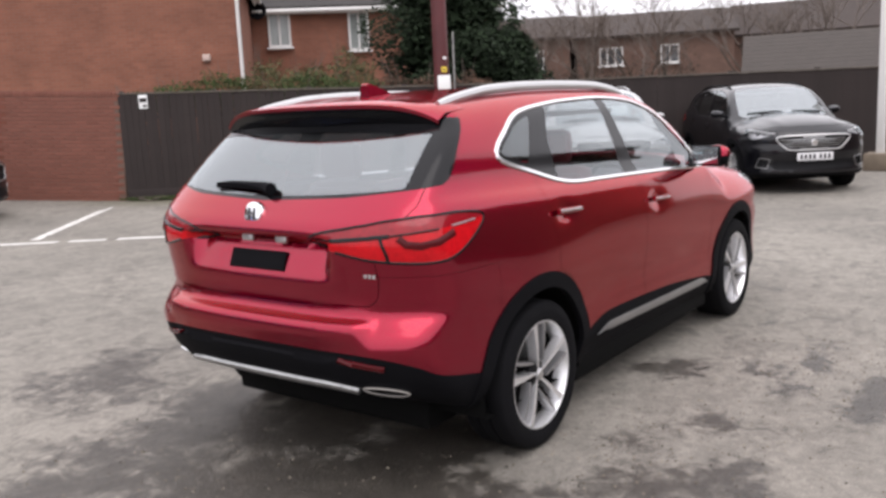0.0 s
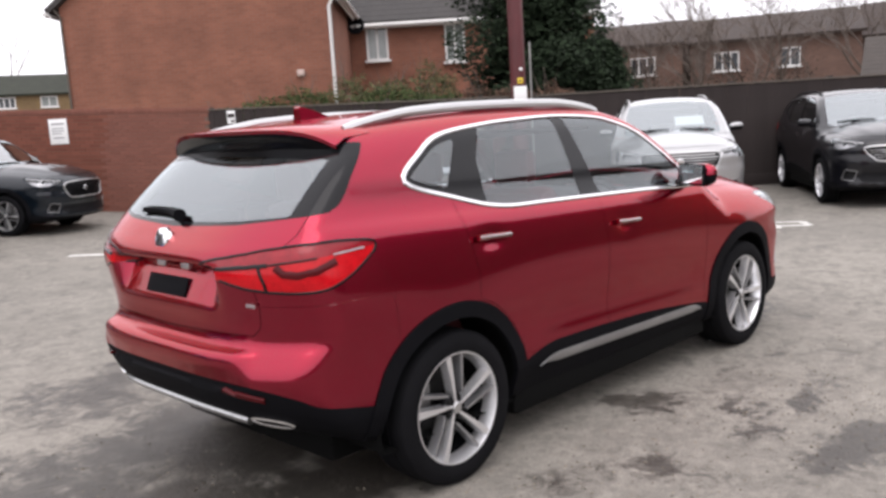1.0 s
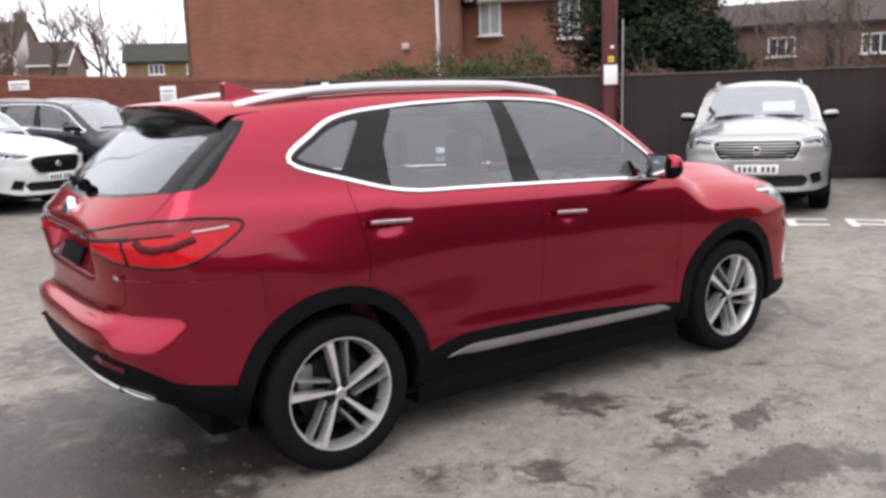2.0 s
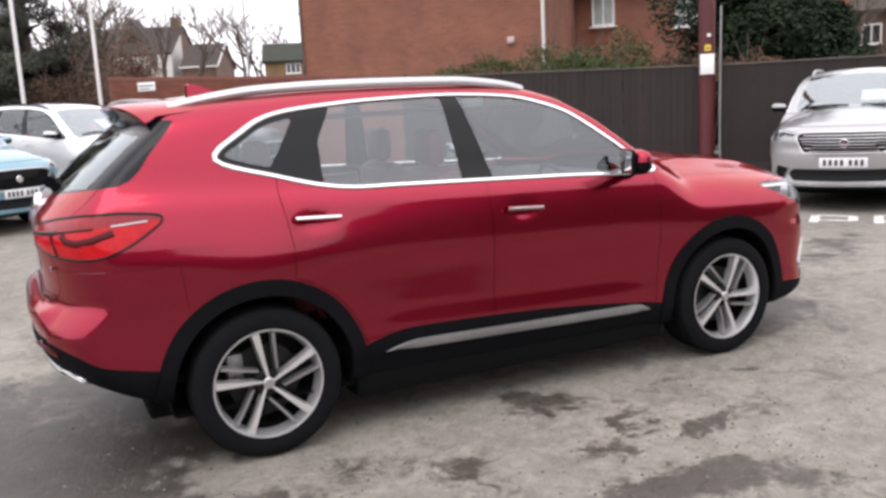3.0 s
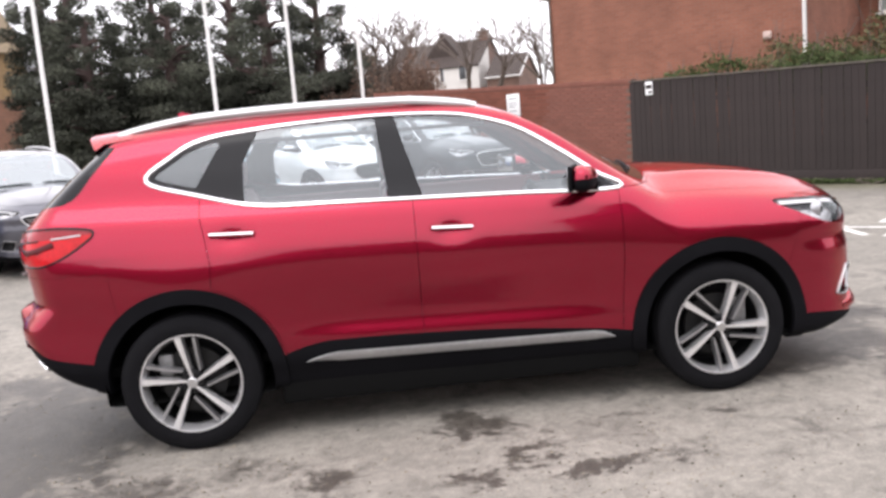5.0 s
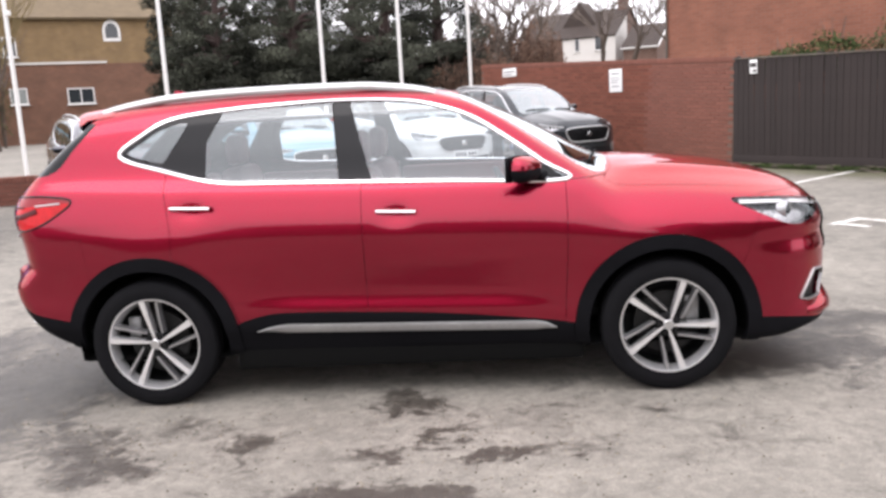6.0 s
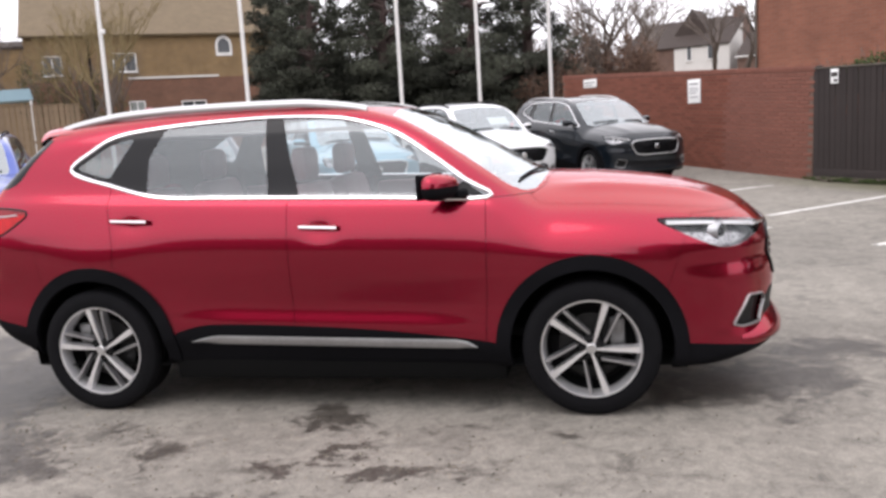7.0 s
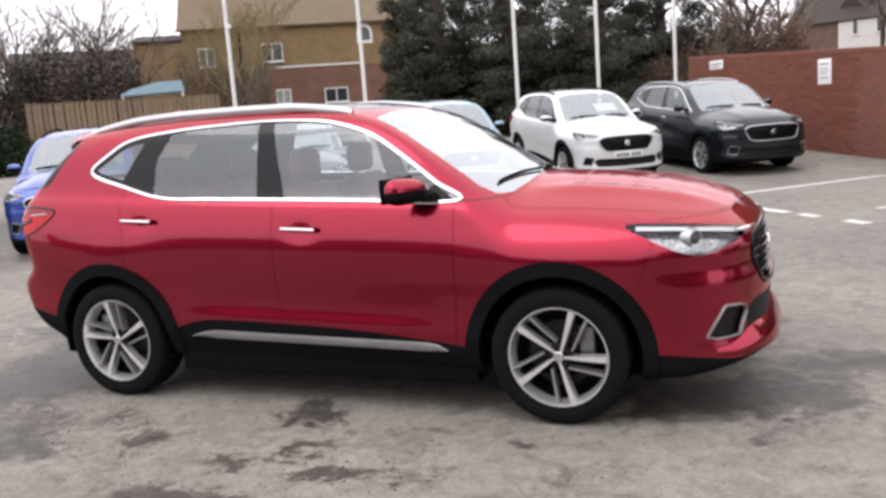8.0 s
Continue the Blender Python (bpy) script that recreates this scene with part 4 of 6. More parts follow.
TAIL_LENS = mat("tail_lamp_upper_lens", (0.24, 0.006, 0.013), 0.15, 0, 0.2, 0.2, 12, shine=0.35)
HEAD_BOWL = mat("lamp_reflector", (0.33, 0.33, 0.34), 0.28, 0.75, 0, 0.8, 16)
GRILLE_BLACK = mat("grille_black", (0.007, 0.007, 0.008), 0.5, 0, 0, 0.3, 80, 0.3, 90, shine=0.15)

# ---- surfaces of the place ----


def tarmac(name):
    """Worn pale tarmac with damp and oily stains and some painted shade under the car."""
    m = bpy.data.materials.new(name)
    m.use_nodes = True
    n, l = m.node_tree.nodes, m.node_tree.links
    b = n["Principled BSDF"]
    tc = n.new("ShaderNodeTexCoord")

    def tex(scale, detail=6, rough=0.6, distort=0.0):
        t = n.new("ShaderNodeTexNoise")
        t.inputs["Scale"].default_value, t.inputs["Detail"].default_value = scale, detail
        t.inputs["Roughness"].default_value, t.inputs["Distortion"].default_value = rough, distort
        l.new(tc.outputs["Object"], t.inputs["Vector"])
        return t.outputs["Fac"]

    def math_(op, a, c, clamp=False):
        q = n.new("ShaderNodeMath")
        q.operation, q.use_clamp = op, clamp
        for i, v in enumerate((a, c)):
            if isinstance(v, (int, float)):
                q.inputs[i].default_value = v
            else:
                l.new(v, q.inputs[i])
        return q.outputs[0]

    def ramp(v, lo, hi, a, c):
        q = n.new("ShaderNodeMapRange")
        q.inputs["From Min"].default_value, q.inputs["From Max"].default_value = lo, hi
        q.inputs["To Min"].default_value, q.inputs["To Max"].default_value = a, c
        q.interpolation_type = "SMOOTHSTEP"
        l.new(v, q.inputs["Value"])
        return q.outputs[0]
    broad, patch, grit, stones = tex(0.35, 4), tex(1.6, 8, 0.62, 0.4), tex(22, 6, 0.7), tex(95, 3)
    # old oil and damp marks, plus painted car shade: centre x, y, radii, turn
    field = None
    wander, push, place = n.new("ShaderNodeTexNoise"), n.new("ShaderNodeVectorMath"), n.new("ShaderNodeVectorMath")
    wander.inputs["Scale"].default_value, wander.inputs["Detail"].default_value, wander.inputs["Roughness"].default_value = 2.6, 7, 0.72
    l.new(tc.outputs["Object"], wander.inputs["Vector"])
    push.operation, place.operation = "MULTIPLY_ADD", "ADD"
    push.inputs[1].default_value, push.inputs[2].default_value = (0.9, 0.9, 0.0), (-0.45, -0.45, 0.0)
    l.new(wander.outputs["Color"], push.inputs[0])
    l.new(tc.outputs["Object"], place.inputs[0])
    l.new(push.outputs[0], place.inputs[1])
    # marks at x -1.7, -0.04 and 2.2 also put shade under the car
    for x, y, rx, ry, turn, force in ((-2.3, -0.35, 1.2, 0.55, -78, 1.1), (-2.15, -0.85, 0.5, 0.4, -70, 0.9), (-3.0, 0.6, 0.8, 0.4, 30, 0.8), (-2.4, 0.75, 0.7, 0.5, 20, 0.8), (-1.75, 0.6, 0.6, 0.9, 0, 1.0),
                                      (-1.7, -0.42, 0.6, 0.35, -20, 1.1), (-1.38, -1.62, 0.45, 0.24, -52, 0.8), (0.08, -2.15, 0.55, 0.2, -18, 1.0), (-0.04, -0.92, 0.3, 0.2, -20, 1.0),
                                      (0.52, -1.67, 0.33, 0.07, 8, 0.9), (0.2, -1.42, 0.24, 0.07, 50, 0.85), (-0.7, -1.42, 0.22, 0.15, 30, 0.5), (-0.06, -1.65, 0.13, 0.1, 0, 1.0),
                                      (-1.08, -1.24, 0.25, 0.18, -20, 0.5), (-1.8, 2.0, 0.7, 0.5, 40, 0.8), (2.2, -0.4, 0.75, 0.4, 20, 0.9), (2.7, 0.3, 0.6, 0.35, 30, 0.7),
                                      (4.5, 1.0, 0.9, 0.3, 30, 0.8), (-0.15, -1.25, 0.14, 0.06, 0, 0.6), (1.28, -1.15, 0.2, 0.08, 0, 0.5), (0.75, -1.1, 0.3, 0.06, 10, 0.5)):
        mp = n.new("ShaderNodeMapping")
        mp.vector_type = "TEXTURE"
        mp.inputs["Location"].default_value, mp.inputs["Rotation"].default_value, mp.inputs["Scale"].default_value = (x, y, 0.5), (0, 0, radians(turn)), (rx, ry, 100)
        l.new(place.outputs[0], mp.inputs["Vector"])
        ln = n.new("ShaderNodeVectorMath")
        ln.operation = "LENGTH"
        l.new(mp.outputs[0], ln.inputs[0])
        v = ramp(ln.outputs["Value"], 0.25, 1.35, force, 0.0)
        field = v if field is None else math_("MAXIMUM", field, v)
    blot, fleck = tex(5.0, 10, 0.75, 0.9), tex(14, 8, 0.75, 0.5)
    stain_and_shade = math_("ADD", math_("MULTIPLY", field, 0.47), math_("ADD", math_("MULTIPLY", math_("SUBTRACT", patch, 0.53), 0.95), math_("MULTIPLY", math_("SUBTRACT", blot, 0.5), 1.15)))
    stain_and_shade = math_("ADD", stain_and_shade, math_("ADD", math_("MULTIPLY", math_("SUBTRACT", grit, 0.5), 0.4), math_("MULTIPLY", math_("SUBTRACT", fleck, 0.5), 0.5)))
    stain_and_shade = ramp(stain_and_shade, 0.02, 0.36, 0.0, 1.0)
    mix = n.new("ShaderNodeMix")
    mix.data_type = "RGBA"
    mix.inputs["A"].default_value, mix.inputs["B"].default_value = (0.205, 0.188, 0.162, 1), (0.045, 0.038, 0.031, 1)
    l.new(math_("MULTIPLY", stain_and_shade, 0.92), mix.inputs["Factor"])
    tone = math_("MULTIPLY", math_("MULTIPLY", ramp(broad, 0.3, 0.7, 0.82, 1.15), math_("MULTIPLY", ramp(blot, 0.34, 0.66, 1.15, 0.82), ramp(fleck, 0.32, 0.68, 1.09, 0.88))), math_("MULTIPLY", ramp(grit, 0.3, 0.7, 0.88, 1.11), ramp(stones, 0.3, 0.7, 0.85, 1.15)))
    # moss and silt along the foot of the fence
    mp = n.new("ShaderNodeMapping")
    mp.vector_type = "TEXTURE"
    mp.inputs["Location"].default_value, mp.inputs["Rotation"].default_value, mp.inputs["Scale"].default_value = (6.6, 9.6, 0.5), (0, 0, radians(-55.6)), (4.2, 1.1, 100)
    l.new(place.outputs[0], mp.inputs["Vector"])
    ln = n.new("ShaderNodeVectorMath")
    ln.operation = "LENGTH"
    l.new(mp.outputs[0], ln.inputs[0])
    mossy = n.new("ShaderNodeMix")
    mossy.data_type = "RGBA"
    mossy.inputs["B"].default_value = (0.115, 0.112, 0.058, 1)
    l.new(ramp(ln.outputs["Value"], 0.2, 1.2, 0.85, 0.0), mossy.inputs["Factor"])
    l.new(mix.outputs["Result"], mossy.inputs["A"])
    sc = n.new("ShaderNodeVectorMath")
    sc.operation = "SCALE"
    l.new(mossy.outputs["Result"], sc.inputs[0])
    l.new(tone, sc.inputs["Scale"])
    l.new(sc.outputs[0], b.inputs["Base Color"])
    l.new(ramp(stain_and_shade, 0, 1, 0.85, 0.5), b.inputs["Roughness"])
    bp = n.new("ShaderNodeBump")
    bp.inputs["Strength"].default_value, bp.inputs["Distance"].default_value = 0.5, 0.012
    l.new(math_("ADD", stones, math_("MULTIPLY", grit, 1.5)), bp.inputs["Height"])
    l.new(bp.outputs[0], b.inputs["Normal"])
    return m


def brickwork(name, a, c, mortar, scale=1.0):
    """Courses of brick at true size on a wall; the wall's own x + y runs along it."""
    m = bpy.data.materials.new(name)
    m.use_nodes = True
    n, l = m.node_tree.nodes, m.node_tree.links
    b = n["Principled BSDF"]
    tc, sp, ad, cb, br, nz = (n.new(k) for k in ("ShaderNodeTexCoord", "ShaderNodeSeparateXYZ", "ShaderNodeMath", "ShaderNodeCombineXYZ", "ShaderNodeTexBrick", "ShaderNodeTexNoise"))
    l.new(tc.outputs["Object"], sp.inputs[0])
    l.new(sp.outputs[0], ad.inputs[0])
    l.new(sp.outputs[1], ad.inputs[1])
    l.new(ad.outputs[0], cb.inputs[0])
    l.new(sp.outputs[2], cb.inputs[1])
    l.new(cb.outputs[0], br.inputs["Vector"])
    br.inputs["Color1"].default_value, br.inputs["Color2"].default_value, br.inputs["Mortar"].default_value = (*a, 1), (*c, 1), (*mortar, 1)
    br.inputs["Scale"].default_value = 1
    br.inputs["Brick Width"].default_value, br.inputs["Row Height"].default_value = 0.225 * scale, 0.075 * scale
    br.inputs["Mortar Size"].default_value, br.inputs["Mortar Smooth"].default_value = 0.006 * scale, 0.3
    nz.inputs["Scale"].default_value, nz.inputs["Detail"].default_value = 1.1, 7
    l.new(tc.outputs["Object"], nz.inputs["Vector"])
    rg, sc = n.new("ShaderNodeMapRange"), n.new("ShaderNodeVectorMath")
    rg.inputs["From Min"].default_value, rg.inputs["From Max"].default_value = 0.25, 0.75
    rg.inputs["To Min"].default_value, rg.inputs["To Max"].default_value = 0.78, 1.2
    l.new(nz.outputs["Fac"], rg.inputs["Value"])
    sc.operation = "SCALE"
    l.new(br.outputs["Color"], sc.inputs[0])
    l.new(rg.outputs[0], sc.inputs["Scale"])
    l.new(sc.outputs[0], b.inputs["Base Color"])
    b.inputs["Roughness"].default_value = 0.88
    bp = n.new("ShaderNodeBump")
    bp.inputs["Strength"].default_value, bp.inputs["Distance"].default_value = 0.5, 0.01
    bp.invert = True
    l.new(br.outputs["Fac"], bp.inputs["Height"])
    l.new(bp.outputs[0], b.inputs["Normal"])
    return m


def varied(name, colour, rough, spread, bump=0.2, fine=40.0):
    """A material whose tone also differs from object to object."""
    m = mat(name, colour, rough, 0, 0, spread, 2.5, bump, fine)
    n, l = m.node_tree.nodes, m.node_tree.links
    b = n["Principled BSDF"]
    src = b.inputs["Base Color"].links[0].from_socket
    oi, rg, sc = n.new("ShaderNodeObjectInfo"), n.new("ShaderNodeMapRange"), n.new("ShaderNodeVectorMath")
    rg.inputs["To Min"].default_value, rg.inputs["To Max"].default_value = 0.9, 1.1
    sc.operation = "SCALE"
    l.new(oi.outputs["Random"], rg.inputs["Value"])
    l.new(src, sc.inputs[0])
    l.new(rg.outputs[0], sc.inputs["Scale"])
    l.new(sc.outputs[0], b.inputs["Base Color"])
    return m


def leafy(name, colour, spread=0.5, patch=0.0, size=0.7):
    """Leaves whose tone differs from leaf to leaf and from bough to bough."""
    m = bpy.data.materials.new(name)
    m.use_nodes = True
    n, l = m.node_tree.nodes, m.node_tree.links
    b = n["Principled BSDF"]
    g, rg, sc = n.new("ShaderNodeNewGeometry"), n.new("ShaderNodeMapRange"), n.new("ShaderNodeVectorMath")
    rg.inputs["To Min"].default_value, rg.inputs["To Max"].default_value = 1 - spread, 1 + spread
    sc.operation = "SCALE"
    sc.inputs[0].default_value = colour
    l.new(g.outputs["Random Per Island"], rg.inputs["Value"])
    l.new(rg.outputs[0], sc.inputs["Scale"])
    out = sc.outputs[0]
    if patch:
        nz, mp, mul = n.new("ShaderNodeTexNoise"), n.new("ShaderNodeMapRange"), n.new("ShaderNodeVectorMath")
        nz.inputs["Scale"].default_value, nz.inputs["Detail"].default_value = size, 3
        mp.inputs["From Min"].default_value, mp.inputs["From Max"].default_value = 0.35, 0.65
        mp.inputs["To Min"].default_value, mp.inputs["To Max"].default_value = 1 - patch, 1 + patch
        l.new(g.outputs["Position"], nz.inputs["Vector"])
        l.new(nz.outputs["Fac"], mp.inputs["Value"])
        mul.operation = "SCALE"
        l.new(out, mul.inputs[0])
        l.new(mp.outputs[0], mul.inputs["Scale"])
        out = mul.outputs[0]
    l.new(out, b.inputs["Base Color"])
    b.inputs["Roughness"].default_value, b.inputs["Specular IOR Level"].default_value = 0.85, 0.15
    return m


TARMAC = tarmac("worn_tarmac")
HOUSE_BRICK = brickwork("orange_red_brick", (0.245, 0.095, 0.058), (0.205, 0.077, 0.047), (0.2, 0.125, 0.095))
FAR_BRICK = brickwork("brown_brick", (0.14, 0.08, 0.057), (0.11, 0.062, 0.047), (0.14, 0.1, 0.085))
GROUND_BRICK = brickwork("red_brown_storey_brick", (0.16, 0.075, 0.045), (0.13, 0.06, 0.037), (0.15, 0.1, 0.075))
BUFF_BRICK = brickwork("buff_brick", (0.21, 0.135, 0.06), (0.175, 0.11, 0.05), (0.2, 0.15, 0.1))
MORTAR = mat("mortar", (0.14, 0.09, 0.07), 0.95, 0, 0, 0.2, 3, 0.3, 60)
BRICK = varied("brick", (0.175, 0.066, 0.046), 0.88, 0.18)
FENCE_WOOD = varied("dark_stained_board", (0.026, 0.019, 0.0175), 0.9, 0.2, 0.25, 35)
CAP_WOOD = mat("pale_worn_capping", (0.1, 0.085, 0.07), 0.85, 0, 0, 0.3, 3)
PALE_WOOD = varied("weathered_board", (0.19, 0.135, 0.085), 0.85, 0.25)
SLATE = mat("roof_slate", (0.036, 0.032, 0.03), 0.75, 0, 0, 0.3, 2.5, 0.3, 12)
TILE = mat("brown_roof_tile", (0.038, 0.026, 0.021), 0.85, 0, 0, 0.3, 2, 0.3, 9)
WHITE_PAINT = mat("white_paint", (0.68, 0.67, 0.65), 0.5, 0, 0, 0.06, 3, 0.05, 40)
RENDER_WHITE = mat("white_render", (0.55, 0.53, 0.5), 0.85, 0, 0, 0.08, 1, 0.1, 30)
MAROON = mat("maroon_painted_steel", (0.085, 0.014, 0.016), 0.5, 0, 0, 0.2, 3, 0.1, 40)
GALV = mat("galvanised_steel", (0.32, 0.32, 0.31), 0.5, 0.5, 0, 0.15, 6)
PAPER = mat("white_sign_sheet", (0.8, 0.8, 0.79), 0.5, 0, 0, 0.03, 5)
INK = mat("faded_grey_print", (0.3, 0.3, 0.31), 0.6)
DARK_INK = mat("dark_print", (0.03, 0.03, 0.035), 0.5)
YELLOW = mat("yellow_sticker", (0.75, 0.55, 0.04), 0.5)
PANE = mat("dark_window_pane", (0.03, 0.034, 0.038), 0.06, 0, 0.5)
NET_PANE = mat("curtained_window_pane", (0.22, 0.24, 0.23), 0.15, 0, 0.5, 0.3, 3)
BARK = mat("bark", (0.075, 0.055, 0.042), 0.9, 0, 0, 0.3, 4, 0.5, 25)
TWIG = mat("bare_twigs", (0.12, 0.095, 0.08), 0.9, 0, 0, 0.2, 4)
PINE = leafy("dark_needles", (0.043, 0.046, 0.034), 0.5, 0.6, 0.55)
OCHRE_TWIG = mat("ochre_twigs", (0.2, 0.15, 0.07), 0.9, 0, 0, 0.25, 2)
RED_BARK = mat("red_brown_bark", (0.05, 0.031, 0.027), 0.9, 0, 0, 0.35, 3, 0.6, 14)
LAUREL = leafy("dark_evergreen_leaves", (0.016, 0.026, 0.013))
IVY = leafy("ivy_leaves", (0.048, 0.066, 0.024))
SHRUB = leafy("winter_shrub_leaves", (0.075, 0.075, 0.035))
BROWN_LEAF = leafy("brown_hedge_leaves", (0.115, 0.07, 0.05), 0.4, 0.3, 0.6)
THICKET = leafy("dark_thicket_leaves", (0.055, 0.043, 0.034), 0.4, 0.5, 0.5)
GRIT = leafy("loose_grit", (0.16, 0.14, 0.11), 0.8)
GREEN_ROOF = mat("mossy_roof", (0.022, 0.025, 0.016), 0.9, 0, 0, 0.4, 2, 0.3, 12)
TARP = mat("pale_blue_canvas", (0.25, 0.37, 0.43), 0.7, 0, 0, 0.08, 2)


def worn_paint():
    m = mat("worn_road_paint", (0.6, 0.585, 0.55), 0.8, 0, 0, 0.12, 6, 0.3, 60)
    n, l = m.node_tree.nodes, m.node_tree.links
    b = n["Principled BSDF"]
    src = b.inputs["Base Color"].links[0].from_socket
    tc, nz, rg, mx = (n.new(k) for k in ("ShaderNodeTexCoord", "ShaderNodeTexNoise", "ShaderNodeMapRange", "ShaderNodeMix"))
    nz.inputs["Scale"].default_value, nz.inputs["Detail"].default_value, nz.inputs["Roughness"].default_value = 5, 8, 0.7
    l.new(tc.outputs["Object"], nz.inputs["Vector"])
    rg.inputs["From Min"].default_value, rg.inputs["From Max"].default_value = 0.34, 0.47
    l.new(nz.outputs["Fac"], rg.inputs["Value"])
    mx.data_type = "RGBA"
    mx.inputs["A"].default_value = (0.125, 0.118, 0.105, 1)
    l.new(rg.outputs[0], mx.inputs["Factor"])
    l.new(src, mx.inputs["B"])
    l.new(mx.outputs["Result"], b.inputs["Base Color"])
    return m


ROAD_PAINT = worn_paint()

# ---- ground and markings ----
CORNER = Vector((5.1, 12.2))
BACK = Vector((-0.565, 0.825))


def rise(x, y):
    """The ground's height: it climbs gently along the brick wall."""
    s = (x - CORNER.x) * BACK.x + (y - CORNER.y) * BACK.y
    return 0.05 * min(max(s - 0.05, 0.0), 12.0)


def ground_shape():
    ax = sorted(set([-600, -200, -80, -45] + [round(-30 + 1.0 * i, 2) for i in range(61)] + [45, 80, 200, 600]))
    V = [(x, y, rise(x, y)) for x in ax for y in ax]
    n = len(ax)
    return V, [(i * n + j, (i + 1) * n + j, (i + 1) * n + j + 1, i * n + j + 1) for i in range(n - 1) for j in range(n - 1)]


tagged(link("ground", ground_shape(), TARMAC, smooth=180), "worn pale grey tarmac car park with dark stains and painted shade", "ground", kind="structure")


def stripe(name, a, b, w, label="worn white painted parking bay line", z=0.004):
    a, b = Vector((*a, 0)), Vector((*b, 0))
    d = b - a
    m = Matrix.Translation((a + b) / 2) @ Matrix.Rotation(math.atan2(d.y, d.x), 4, "Z")
    n = max(2, int(d.length / 0.15))
    rng = random.Random(int(abs(a.x * 131 + a.y * 71) * 10))
    V, F = [], []
    for i in range(n + 1):
        x = -d.length / 2 + d.length * i / n
        V += [(x, -w / 2 + rng.uniform(-0.008, 0.008), z), (x, w / 2 + rng.uniform(-0.008, 0.008), z)]
    F = [(2 * i, 2 * i + 2, 2 * i + 3, 2 * i + 1) for i in range(n)]
    ob = link(name, (V, F), ROAD_PAINT)
    ob.matrix_world = m
    return tagged(ob, label, "road marking", "painted bay markings", "structure")


stripe("bay_line", (1.35, 8.71), (4.25, 11.45), 0.14)
stripe("bay_line", (5.4, 4.05), (8.45, 6.85), 0.12)
stripe("bay_line", (3.47, 6.95), (6.7, 10.0), 0.12)
for t0, t1, w in ((-0.4, 0.55, 0.13), (0.7, 1.2, 0.12), (1.35, 2.3, 0.14), (2.5, 2.85, 0.12), (3.3, 3.65, 0.13)):
    o, d = Vector((1.05, 8.6)), Vector((0.607, -0.794))
    stripe("bay_front_dash", o + d * t0, o + d * t1, w * 1.25)


def painted_mark(s, kind):
    """A worn painted sign too faded to read: a stem across the row and two arms along it."""
    o, d, n = Vector((4.05, 4.22)), Vector((0.607, -0.794)), Vector((0.794, 0.607))
    at = lambda u, v: o + d * (s + u) + n * v
    strokes = [(at(0, 0.0), at(0, 0.62))]
    if kind == "loop":
        strokes += [(at(0.02, 0.55), at(0.4, 0.5)), (at(0.02, 0.2), at(0.4, 0.14)), (at(0.4, 0.5), at(0.4, 0.14))]
    elif kind == "open":
        strokes += [(at(0.02, 0.57), at(0.42, 0.55)), (at(0.02, 0.12), at(0.4, 0.1))]
    elif kind == "fork":
        strokes += [(at(0.0, 0.5), at(0.46, 0.62)), (at(0.0, 0.45), at(0.46, 0.02))]
    V, F = [], []
    for a, b in strokes:
        c = (b - a).normalized()
        w = Vector((-c.y, c.x)) * 0.05
        k = len(V)
        z = 0.004 + 0.0006 * (k // 4)
        V += [(*(a - w), z), (*(b - w), z), (*(b + w), z), (*(a + w), z)]
        F.append((k, k + 1, k + 2, k + 3))
    ob = link("painted_mark", (V, F), ROAD_PAINT, smooth=0)
    return tagged(ob, "worn white painted mark on tarmac, too faded to read", "road marking", "faded painted marks in a row", "structure")


for s_, kind in ((0.0, "open"), (0.67, "fork"), (1.34, "loop"), (1.97, "fork"), (2.62, "loop"), (3.28, "open"), (3.95, "loop")):
    painted_mark(s_, kind)

# ---- walls and fences ----


def frame_at(a, b):
    """A pose whose x runs from plan point a to b, and that length."""
    d = Vector((*b, 0)) - Vector((*a, 0))
    return Matrix.Translation((*a, 0)) @ Matrix.Rotation(math.atan2(d.y, d.x), 4, "Z"), d.length


def sharing(name, mesh, m, parent):
    ob = new(name, mesh)
    ob.parent = parent
    ob.matrix_local = m
    return ob


